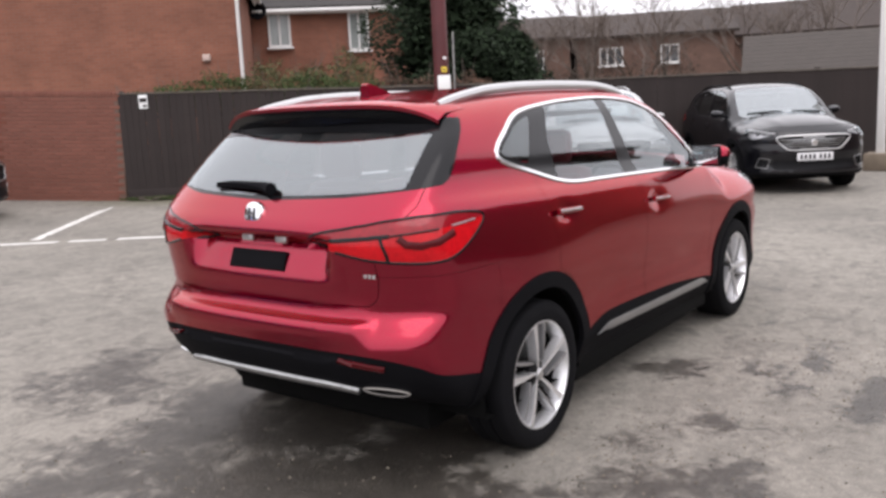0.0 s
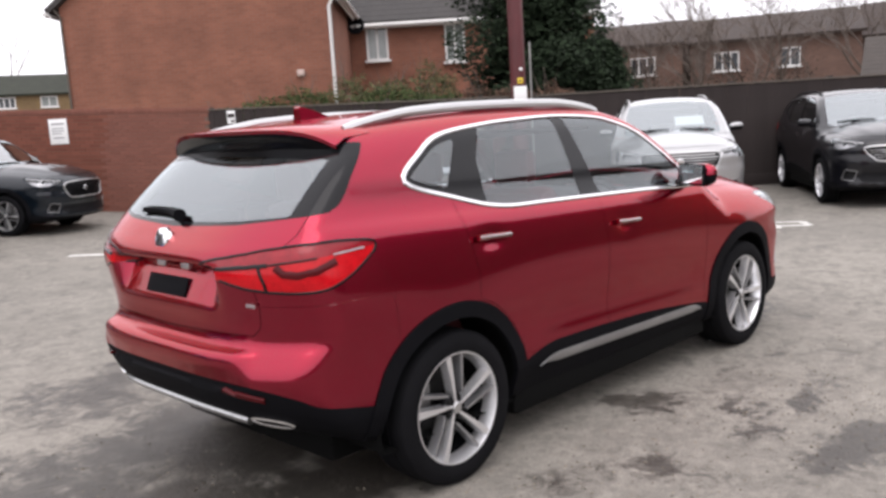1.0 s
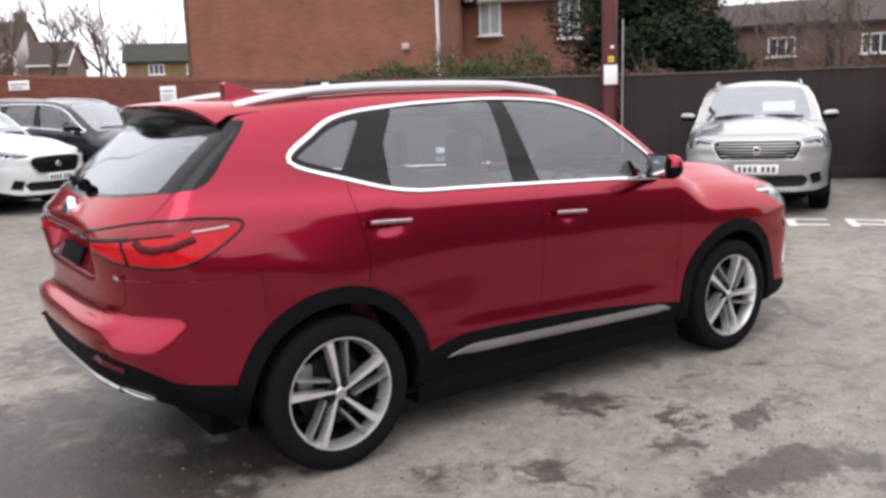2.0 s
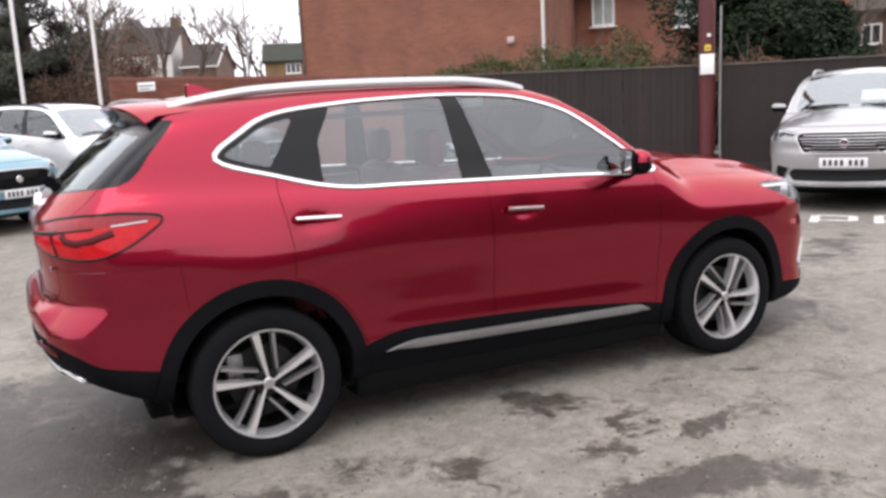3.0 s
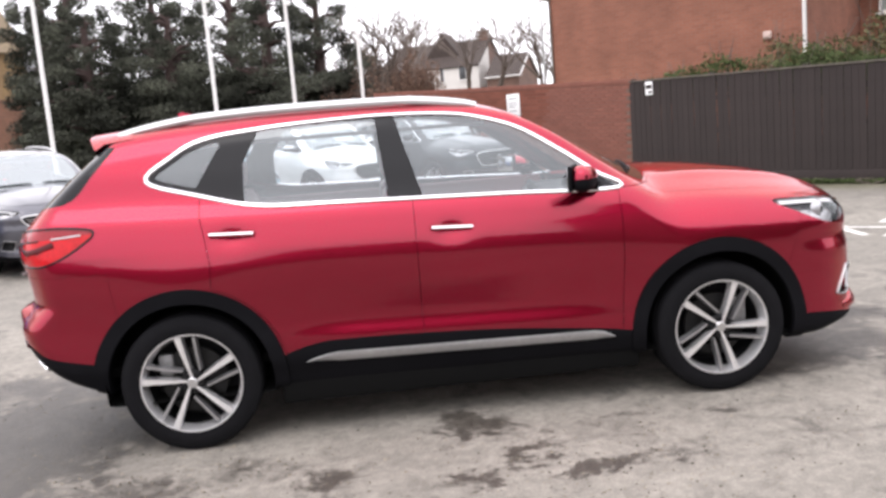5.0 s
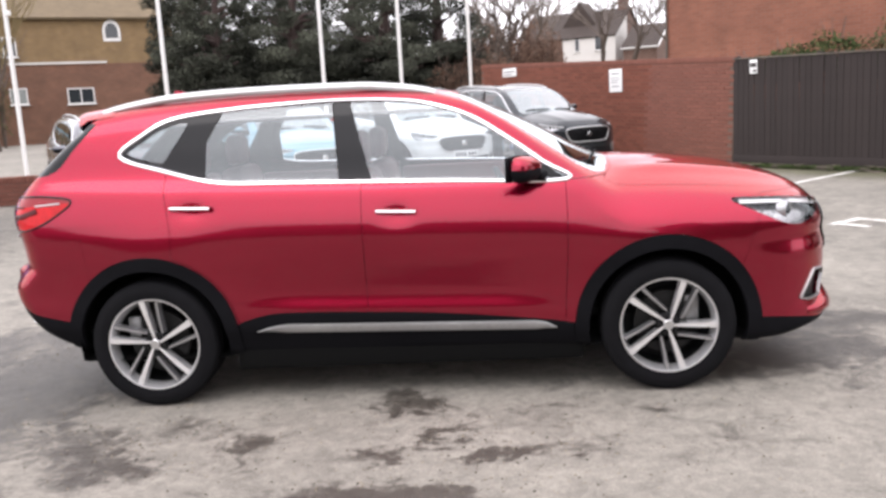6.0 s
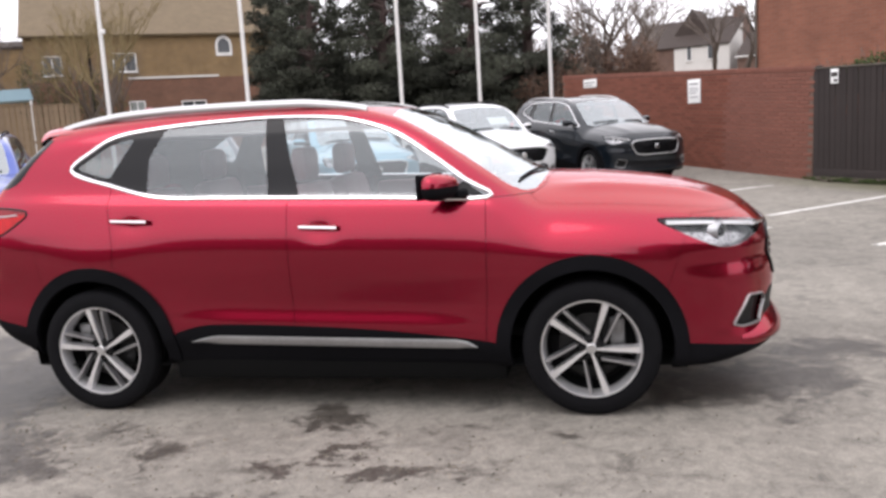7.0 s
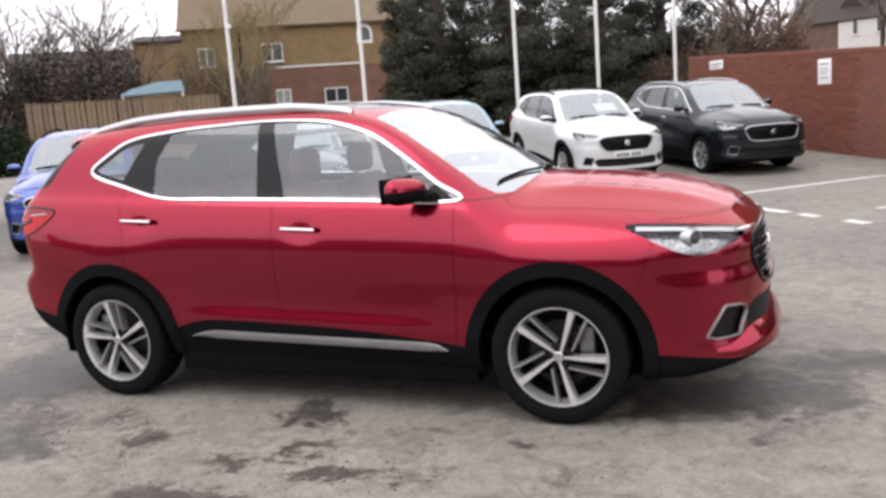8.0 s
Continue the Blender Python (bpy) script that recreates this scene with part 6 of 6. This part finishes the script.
def evergreen(name, x, y, h, r, label, leaf, seed, count=5000, size=0.16, bare=0.2, group=""):
    """A conifer: a bare reddish trunk, and boughs of needles that stand apart towards the top."""
    rng = random.Random(seed)
    t = thing(name, Matrix.Translation((x, y, 0)), label, "tree", group)
    link("trunk", limbs(rng, (0, 0, 0), (0.1, 0.1, h * 0.97), 0.2 + 0.02 * h, 30, r * 1.05), RED_BARK, t)
    shapes, n = [], 34
    for k in range(n):
        f = (k + 0.5) / n
        wide = r * (1.05 - 0.5 * f ** 2.5)
        a = k * 2.4 + rng.uniform(-0.5, 0.5)
        off = wide * rng.uniform(0.35, 0.8)
        pad = wide * (0.58 - 0.3 * f) * rng.uniform(0.75, 1.25)
        at = (off * math.cos(a), off * math.sin(a), h * (bare + (1 - bare) * f))
        shapes.append(leaf_cloud(rng, at, (pad, pad, h * rng.uniform(0.045, 0.075)), int(count / n * (1.35 - 0.9 * f)), size, 0.1))
    for k in range(6):
        f = bare + (0.55 - bare) * (k + 0.3) / 6
        shapes.append(leaf_cloud(rng, (rng.uniform(-0.4, 0.4), rng.uniform(-0.4, 0.4), h * f), (r * 0.6, r * 0.6, h * 0.06), 900, 0.15, 0.0))
    tagged(link("crown", join(*shapes), leaf, t, smooth=0), kind="stuff")
    return t


def bare_tree(name, x, y, h, seed, label, group="bare winter trees", thick_=0.16, levels=4, spread=0.55, twig=None):
    """A leafless tree: forks that thin out to twigs."""
    rng = random.Random(seed)
    t = thing(name, Matrix.Translation((x, y, 0)), label, "tree", group)
    wood, twigs = [], []

    def grow(p, d, length, r, level):
        q = p + d * length * 0.5 + Vector((rng.uniform(-1, 1), rng.uniform(-1, 1), 0)) * length * 0.05
        e = p + d * length
        (wood if level < 2 else twigs).append(tube([tuple(p), tuple(q), tuple(e)], [r, r * 0.82, r * 0.62], 6 if level < 2 else 3, False))
        if level < levels:
            for _ in range(3 if level else 4):
                nd = (d + Vector((rng.gauss(0, spread), rng.gauss(0, spread), rng.uniform(-0.1, 0.45)))).normalized()
                grow(p.lerp(e, rng.uniform(0.6, 1.0)), nd, length * rng.uniform(0.55, 0.8), r * 0.58, level + 1)
    grow(Vector((0, 0, 0)), Vector((0, 0, 1)), h * 0.36, thick_, 0)
    link("trunk", join(*wood), BARK, t)
    tagged(link("twig_growth", join(*twigs), twig or TWIG, t), kind="stuff")
    return t


for i, (x, y, h, r) in enumerate(((-12.4, 30.4, 8.0, 1.9), (-10.9, 28.6, 7.6, 2.4), (-9.2, 24.6, 6.2, 2.0), (-8.0, 29.5, 7.8, 2.7), (-6.6, 25.2, 6.4, 2.3), (-4.9, 28.0, 7.4, 2.8), (-3.3, 24.6, 6.6, 2.0), (-1.7, 27.2, 6.8, 2.1))):
    evergreen("conifer", x, y, h, r, "tall dark green conifer with gaps of sky", PINE, 10 + i, 40000, 0.045, 0.1 if i % 2 else 0.16, "dark conifers behind the flagpoles")


def laurel(name, x, y, h, r, seed, label, count=26000):
    """A broad dense evergreen, leafy to the ground."""
    rng = random.Random(seed)
    t = thing(name, Matrix.Translation((x, y, 0)), label, "tree", "dense evergreens behind the fence")
    link("trunk", limbs(rng, (0, 0, 0), (0.1, 0.1, h * 0.9), 0.2, 18, r * 0.95), BARK, t)
    shapes = []
    for k in range(26):
        f = (k + 0.5) / 26
        wide = r * (0.75 + 0.5 * math.sin(math.pi * min(1, 0.25 + 0.8 * f))) * (1 if f < 0.75 else 1.3 - 0.4 * f)
        a, off = k * 2.4, wide * rng.uniform(0.25, 0.55)
        shapes.append(leaf_cloud(rng, (off * math.cos(a), off * math.sin(a), 0.4 + (h - 0.6) * f), (wide * 0.56, wide * 0.56, h * 0.12), count // 26, 0.06, 0.15))
        shapes.append(leaf_cloud(rng, (0, 0, 0.4 + (h - 0.6) * f), (wide * 0.6, wide * 0.6, h * 0.07), 500, 0.16, 0.0))
    tagged(link("crown", join(*shapes), LAUREL, t, smooth=0), kind="stuff")


laurel("evergreen_tree", 11.95, 9.15, 8.2, 1.95, 41, "broad dense dark evergreen tree behind the fence", 60000)
laurel("evergreen_tree", 12.75, 8.0, 3.2, 1.1, 42, "lower dark evergreen bush behind the fence", 12000)


def hedge(name, a, b, z0, z1, w, leaf, label, seed, count, size=0.07):
    rng = random.Random(seed)
    m, length = frame_at(a, b)
    h = thing(name, m, label, "shrub")
    n = max(2, int(length / 0.8))
    shapes, stems = [], []
    for k in range(n):
        x = length * (k + 0.5) / n
        top = z1 * rng.uniform(0.86, 1.08)
        shapes.append(leaf_cloud(rng, (x, rng.uniform(-0.1, 0.1), (z0 + top) / 2), (length / n * 0.95, w, (top - z0) / 2), count // n, size, 0.25))
        for _ in range(4):
            stems.append(tube([(x, 0, 0), (x + rng.uniform(-0.3, 0.3), rng.uniform(-0.2, 0.2), top * 0.7), (x + rng.uniform(-0.5, 0.5), rng.uniform(-0.3, 0.3), top * 1.04)], [0.02, 0.012, 0.004], 4, False))
    tagged(link("stem_growth", join(*stems), TWIG, h), kind="stuff")
    tagged(link("foliage", join(*shapes), leaf, h, smooth=0), kind="stuff")
    return h


hedge("ivy_hedge", (5.3, 12.6), (8.3, 8.3), 1.5, 2.38, 0.35, IVY, "green ivy growing over the top of the fence", 3, 12000, 0.028)
hedge("winter_shrub", (7.5, 11.2), (9.3, 9.3), 0.9, 3.15, 0.75, SHRUB, "half-bare brownish green shrub behind the fence", 4, 9000, 0.032)
hedge("winter_shrub", (9.2, 9.2), (10.6, 7.2), 0.8, 2.5, 0.5, BROWN_LEAF, "russet winter shrub behind the fence", 5, 6000, 0.032)
hedge("dark_hedge", (-21.5, 13.2), (-18.9, 14.9), 0.0, 2.75, 0.7, LAUREL, "dark clipped hedge beside the pale fence", 6, 9000, 0.06)
hedge("brown_hedge", (-46, 34), (-36, 40), 0.0, 6.2, 2.5, BROWN_LEAF, "dark brown winter thicket", 7, 16000, 0.13)
hedge("dark_thicket", (-12.8, 31.4), (1.0, 29.8), 0.0, 4.7, 1.4, THICKET, "dark tangled thicket behind the conifers", 14, 34000, 0.07)
hedge("dark_thicket", (-38.0, 26.5), (-26.6, 29.0), 0.0, 6.6, 1.6, THICKET, "dark brown winter thicket beside the road", 12, 16000, 0.1)
hedge("winter_shrub", (-28.4, 34.2), (-24.2, 37.2), 0.3, 6.3, 0.8, SHRUB, "tall half-bare olive shrub before the buff block", 15, 8000, 0.05)
hedge("brown_hedge", (-1.7, 24.9), (0.9, 23.3), 0.0, 3.5, 0.8, BROWN_LEAF, "russet winter bush at the end of the conifers", 16, 9000, 0.04)
hedge("winter_thicket", (25.5, 21.5), (27.5, 9.0), 0.0, 3.5, 0.9, THICKET, "thin brown winter thicket before the distant houses", 17, 7000, 0.05)
hedge("low_weeds", (5.05, 12.0), (8.5, 6.95), 0.0, 0.1, 0.1, IVY, "moss and low weeds along the fence foot", 13, 7000, 0.022)
hedge("brown_hedge", (-2.3, 33.6), (3.2, 32.2), 0.0, 5.4, 1.3, BROWN_LEAF, "reddish brown hedge behind the brick wall", 9, 26000, 0.05)
hedge("brown_hedge", (-2.4, 39), (3.4, 38), 0.0, 5.6, 1.6, BROWN_LEAF, "russet winter thicket beyond the wall", 8, 20000, 0.07)
for i, (x, y, h) in enumerate(((-41, 36, 12), (-45, 40, 13), (0.5, 60, 14), (2.5, 52, 13), (3.6, 57, 12), (12, 70, 13), (15, 66, 14), (18, 72, 13), (10, 75, 15), (21, 70, 12), (1.0, 33, 8.5), (-36, 34.5, 12))):
    bare_tree("bare_tree", x, y, h, 60 + i, "leafless winter tree with fine twigs", thick_=0.2)
for i, (x, y, h) in enumerate(((28, 19.5, 7.0), (29.5, 14.5, 7.5), (30.5, 11.5, 7.2), (27, 22, 6.4), (29, 16.5, 6.2), (25.5, 10.5, 5.6), (24.5, 11.8, 5.2), (30.0, 8.0, 6.4), (31.0, 5.0, 6.8), (29.0, 6.2, 6.0))):
    bare_tree("bare_tree", x, y, h, 90 + i, "small leafless tree before the distant houses", thick_=0.08, levels=6)
for i, (x, y, h) in enumerate(((-26.5, 35.6, 8.0), (-24.6, 37.0, 7.6), (-28.2, 35.0, 7.2))):
    bare_tree("bare_tree", x, y, h, 120 + i, "thin leafless shrub before the buff block", thick_=0.07, spread=0.4)
for i, (x, y, h) in enumerate(((-31.0, 30.5, 11.0), (-34.0, 29.5, 12.0), (-28.6, 31.0, 9.5))):
    bare_tree("bare_tree", x, y, h, 140 + i, "tall leafless grey-brown tree beside the road", thick_=0.15, levels=5)

for i, (x, y, h) in enumerate(((-21.0, 30.5, 9.5), (-23.2, 32.5, 9.0))):
    bare_tree("willow", x, y, h, 160 + i, "leafless yellowish willow before the buff block", thick_=0.13, levels=6, spread=0.42, twig=OCHRE_TWIG)
for i, (x, y, h) in enumerate(((-42.0, 32.5, 13.0), (-38.5, 30.5, 12.0), (-44.0, 28.5, 13.0), (-39.5, 25.0, 11.5))):
    bare_tree("bare_tree", x, y, h, 180 + i, "dense grey leafless tree beyond the road", thick_=0.13, levels=6, spread=0.6)


def loose_grit():
    """Small stones and leaf crumbs, thickest where the tarmac is damp."""
    rng = random.Random(77)
    V, F = [], []
    spots = ((-1.9, -0.9, 0.7), (-1.2, -1.3, 0.6), (0.2, -2.1, 0.6), (-0.5, -1.5, 0.9), (0.6, -1.7, 0.7), (-2.4, 0.3, 0.8), (1.5, -1.6, 1.2))
    for _ in range(1500):
        cx, cy, r = rng.choice(spots)
        x, y, q = rng.gauss(cx, r * 0.6), rng.gauss(cy, r * 0.5), rng.uniform(0.003, 0.009)
        a = rng.uniform(0, 6.28)
        n = len(V)
        V += [(x + q * math.cos(a + k * 2.09) * rng.uniform(0.7, 1.5), y + q * math.sin(a + k * 2.09), 0.001) for k in range(3)] + [(x, y, 0.001 + q * rng.uniform(0.4, 0.9))]
        F += [(n, n + 1, n + 3), (n + 1, n + 2, n + 3), (n + 2, n, n + 3)]
    tagged(link("grit", (V, F), GRIT, smooth=0), "loose grit and leaf crumbs scattered on damp tarmac", "grit", kind="stuff")


loose_grit()
mast = thing("lamp_mast", Matrix.Translation((15.1, 65.2, 0)), "slender grey lamp mast far behind the wall", "mast")
link("shaft", tube([(0, 0, 0), (0, 0, 12)], [0.12, 0.07], 8), GALV, mast)
wall = brick_wall("wall_brick", WALL_A, WALL_B, 2.15, "red-brown brick boundary wall of the car park", 280)
wall.matrix_world = frame_at(WALL_A, WALL_B)[0] @ Matrix.Translation((9.03, 0, -0.02)) @ Matrix.Rotation(radians(2.86), 4, "Y") @ Matrix.Translation((-9.03, 0, 0))

# ---- the vehicles ----
SKID_METAL = mat("skid_metal", (0.42, 0.42, 0.42), 0.3, 0.9, 0, 0.35, 5.0)
suv, suv_field = build_suv("red_suv", Matrix.Identity(4), "metallic red family SUV parked on worn tarmac", RED, step=0.019)


def roof_height(x, y):
    lo, hi = 1.0, 2.2
    for _ in range(30):
        mid = (lo + hi) / 2
        lo, hi = (mid, hi) if suv_field(np.array([[x, y, mid]]))[0] < 0 else (lo, mid)
    return lo


def red_suv_tail():
    """Spoiler, fin, badge, wiper, plate bracket, skid strip and exhausts of the red car."""
    ys = np.linspace(-0.665, 0.665, 29)
    top, low, n = [], [], len(ys)
    for y in ys:
        t = (y / 0.665) ** 2
        xr = -1.845 + 0.045 * t + 0.06 * t * t
        z0 = roof_height(-1.55, y)
        zr = roof_height(-1.55, 0) - 0.02 - 0.012 * t - 0.07 * t ** 3
        top += [(-1.55, y, z0 + 0.003), (-1.69, y, (z0 + zr) / 2 + 0.008), (xr + 0.02, y, zr + 0.008), (xr, y, zr), (xr + 0.004, y, zr - 0.016)]
        low += [(xr + 0.004, y, zr - 0.016), (xr + 0.022, y, zr - 0.04), (xr + 0.032, y, zr - 0.07), (-1.765 + 0.09 * t, y, 1.492 - 0.02 * t)]
    strip = lambda k: [(i * k + a, i * k + a + 1, (i + 1) * k + a + 1, (i + 1) * k + a) for i in range(n - 1) for a in range(k - 1)]
    sp = link("spoiler", (top, strip(5)), RED, suv, "red roof spoiler", 40)
    link("spoiler_lip", (low, strip(4)), GLOSS_BLACK, sp, "gloss black spoiler underside", 60)
    fin = [(-1.44, 1.62), (-1.44, 1.69), (-1.425, 1.698), (-1.38, 1.685), (-1.31, 1.66), (-1.26, 1.64), (-1.26, 1.62)]
    V, F = prism(fin, 0.05, Matrix.Translation((0, -0.025, 0.005)))
    V = [(x, y * (1.3 - 8 * max(0, z - 1.64)), z) for x, y, z in V]
    link("aerial_fin", (V, F), RED, suv, "red shark-fin aerial")
    P, N = on_end(suv_field, [(0.0, 1.16)], -1, 0.006)
    disc = lathe([(0.0001, -0.01), (0.042, -0.01), (0.05, -0.006), (0.054, 0.004), (0.054, 0.02)], 24)
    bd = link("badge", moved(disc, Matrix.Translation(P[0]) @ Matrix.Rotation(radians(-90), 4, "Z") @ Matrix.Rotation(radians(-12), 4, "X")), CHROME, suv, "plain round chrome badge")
    link("badge_mark", moved(join(box(-0.016, -0.012, 0, 0.008, 0.006, 0.05), box(0.016, -0.012, 0.0, 0.008, 0.006, 0.05), box(0, -0.012, 0.004, 0.03, 0.006, 0.008)), Matrix.Translation(P[0]) @ Matrix.Rotation(radians(-90), 4, "Z") @ Matrix.Rotation(radians(-12), 4, "X")), DARK_INK, bd)
    P, N = on_end(suv_field, [(0.0, 0.965)], -1, 0.005)
    br = link("plate_bracket", box(0, 0, 0, 0.012, 0.34, 0.085, 0.004), BLACK_PLASTIC, suv, "empty dark plate bracket")
    br.matrix_local = Matrix.Translation(P[0]) @ Matrix.Rotation(radians(22), 4, "Y")
    for y in (-0.13, 0.08):
        Q, _ = on_end(suv_field, [(y, 1.06)], -1, 0.004)
        link("plate_lamp", box(Q[0][0], y, 1.055, 0.02, 0.07, 0.03, 0.008), SATIN, suv)
    Q, _ = on_end(suv_field, [(-0.61, 0.935)], -1, 0.004)
    link("model_badge", join(*[box(Q[0][0], -0.60 + k * -0.022, 0.935, 0.006, 0.015, 0.016, 0.003) for k in range(3)]), SATIN, suv, "small plain silver badge")
    # wiper
    Q, _ = on_end(suv_field, [(-0.04, 1.245), (0.02, 1.255), (0.12, 1.262), (0.24, 1.265), (0.34, 1.262)], -1, 0.022)
    link("rear_wiper", tube([tuple(p) for p in Q], [0.03, 0.022, 0.014, 0.011, 0.006], 8), BLACK_PLASTIC, suv, "black rear wiper")
    link("wiper_blade", tube([tuple(p + np.array((0, 0, -0.012))) for p in Q[1:]], 0.009, 6), RUBBER, suv)
    # bumper trim
    yy = np.linspace(-0.70, 0.70, 41)
    P, N = on_end(suv_field, [(y, 0.475 - 0.045 * (max(0, abs(y) - 0.36) / 0.3) ** 1.5) for y in yy], -1, 0.006)
    link("skid_strip", ribbon(P[5:-5], N[5:-5], 0.04, 0.012), SKID_METAL, suv, "bright silver skid strip")
    for s in (-1, 1):
        oval = [(s * 0.64 + 0.085 * math.cos(a), 0.462 + 0.02 * math.sin(a) - s * 0.08 * 0.085 * math.cos(a)) for a in np.linspace(0, 2 * math.pi, 25)]
        P, N = on_end(suv_field, oval, -1, 0.004)
        ex = link("exhaust_trim", tube([tuple(p) for p in P], 0.007, 8, False), CHROME, suv, "chrome exhaust surround")
        # flat near-black cap, its colour standing for shade inside the pipe
        V, F = [tuple(p) for p in P[:-1]], [tuple(range(24))]
        link("exhaust_opening", (V, F), DARK, ex)
        P, N = on_end(suv_field, [(s * y, 0.60 - 0.01 * k) for k, y in enumerate((0.50, 0.56, 0.62, 0.68))], -1, 0.002)
        link("rear_reflector", ribbon(P, N, 0.026, 0.006), TAIL_DARK, suv, "dark red reflector")


red_suv_tail()


def red_suv_nose():
    """The bumper's red chin, which stands proud and slopes back to the intake, and the chrome strips beside the grille."""
    ys = np.linspace(-0.78, 0.78, 53)
    rows = []
    for lift, drop in ((-0.02, 0.0), (0.004, 0.012), (0.03, 0.07), (0.036, 0.1), (0.03, 0.125), (0.004, 0.15)):
        pts = []
        for y in ys:
            t = min(1.0, max(0.0, (abs(y) - 0.5) / 0.28))
            head, foot = 0.455 - 0.07 * t * t * (3 - 2 * t), 0.30 + 0.045 * t
            pts.append((y, head + (foot - head) * drop / 0.15))
        P, N = on_end(suv_field, pts, 1, 0.0)
        fade = np.array([1 - max(0.0, (abs(y) - 0.6) / 0.18) ** 2 for y in ys])
        P[:, 0] += lift * np.maximum(fade, 0.12)
        rows.append(P)
    n = len(ys)
    V = [tuple(p) for r in rows for p in r]
    F = [(r * n + i, (r + 1) * n + i, (r + 1) * n + i + 1, r * n + i + 1) for r in range(len(rows) - 1) for i in range(n - 1)]
    link("front_lip", (V, F), RED, suv, "red lower bumper lip", 40)
    for sgn in (-1, 1):
        P, N = on_end(suv_field, [(sgn * y, 0.905 + 0.03 * (y - 0.4)) for y in np.linspace(0.36, 0.6, 9)], 1, 0.003)
        link("grille_wing", ribbon(P, N, 0.016, 0.006), CHROME, suv, "chrome strip beside the grille")


red_suv_nose()


def plate_on(car, field, z, way=1, w=0.52, h=0.115, colour=None, bars=True):
    """A number plate with plain bars for its characters."""
    P, _ = on_end(field, [(0, z)], way, 0.012)
    p = link("number_plate", box(0, 0, 0, 0.014, w, h, 0.004), colour or WHITE_PLASTIC, car, "white number plate")
    p.matrix_local = Matrix.Translation(P[0])
    if bars:
        for k in range(7):
            y = -0.2 + k * 0.062 + (0.03 if k > 3 else 0)
            link("character_bar", box(way * 0.009, y, 0, 0.004, 0.035, 0.07), DARK_INK, p)


def parked(name, nose_at, yaw, label, body, half=2.29, **kw):
    """A car whose nose stands at a plan point, turned by yaw degrees."""
    d = Vector((math.cos(radians(yaw)), math.sin(radians(yaw)), 0))
    mid = Vector((*nose_at, 0)) - d * half * kw.get("sx", 1.0)
    a, b = mid + d * 1.36, mid - d * 1.36
    za, zb = rise(a.x, a.y), rise(b.x, b.y)
    m = Matrix.Translation((mid.x, mid.y, (za + zb) / 2)) @ Matrix.Rotation(radians(yaw), 4, "Z") @ Matrix.Rotation(math.atan2(zb - za, 2.72), 4, "Y")
    return build_suv(name, m, label, body, 0.045, group="parked cars", detail=False, **kw)


ROW = -55.6
NAVY = paint("dark_navy_paint", (0.003, 0.006, 0.010), 0.1, 0.3, 0.05, 0.5)
WHITE_CAR = paint("white_paint_gloss", (0.62, 0.63, 0.64), 0.0, 0.35)
PALE_BLUE = paint("pale_blue_paint", (0.16, 0.3, 0.37), 0.3, 0.33)
DARK_GREY = paint("dark_grey_paint", (0.075, 0.075, 0.09), 0.5, 0.33)
BLUE = paint("bright_blue_paint", (0.02, 0.055, 0.3), 0.5, 0.33)
SILVER = paint("silver_paint", (0.36, 0.36, 0.36), 0.5, 0.35)
BLACK_CAR = paint("black_paint", (0.003, 0.003, 0.005), 0.1, 0.35, 0.05, 0.5)
for dark in (NAVY, BLACK_CAR):
    dark.node_tree.nodes["Principled BSDF"].inputs["Specular IOR Level"].default_value = 0.15
    dark.node_tree.nodes["Principled BSDF"].inputs["Coat Weight"].default_value = 0.8
parked("navy_suv", (2.22, 11.6), ROW, "dark navy SUV with black grille beside the brick wall", NAVY)
white, wf = parked("white_suv", (-0.15, 10.35), ROW, "white compact SUV with black grille and roof rails", WHITE_CAR, sx=0.95, sy=0.96, sz=0.99, chrome_loop=False)
plate_on(white, wf, 0.56)
pale, pf = parked("pale_blue_suv", (-2.3, 8.4), ROW, "pale blue compact SUV with a large black grille", PALE_BLUE, sx=0.95, sy=0.96, sz=0.98, chrome_loop=False)
plate_on(pale, pf, 0.56)
est, ef = parked("grey_estate", (-4.3, 6.3), ROW, "dark grey estate car with chrome grille bars", DARK_GREY, sx=1.0, sy=0.97, sz=0.92, front="low", wheel=0.32)
plate_on(est, ef, 0.5)
parked("blue_hatchback", (-6.56, 3.94), ROW, "bright blue compact crossover", BLUE, sx=0.95, sy=0.96, sz=0.97, chrome_loop=False)
parked("black_car", (-9.15, 2.3), ROW, "black car parked beside the blue crossover", BLACK_CAR, sz=0.92, wheel=0.32)
vol, vf = parked("silver_suv", (6.45, 2.42), -145.6, "silver SUV with a barred grille, nose out", SILVER, sx=1.01, sz=1.03, front="wide")
plate_on(vol, vf, 0.6)
frd, ff = parked("black_people_carrier", (8.85, 0.35), -145.6, "black people carrier with chrome grille bars", BLACK_CAR, sx=1.03, sy=1.0, sz=1.0, front="low", chrome_loop=False)
plate_on(frd, ff, 0.56)
for car, f, z in ((vol, vf, 1.38), (white, wf, 1.34)):
    sheet = link("price_sheet", moved(box(0, 0, 0, 0.004, 0.42, 0.26), Matrix.Translation((0.62, 0.28, z - 0.03)) @ Matrix.Rotation(radians(-60), 4, "Y")), PAPER, car, "white price sheet behind the glass")
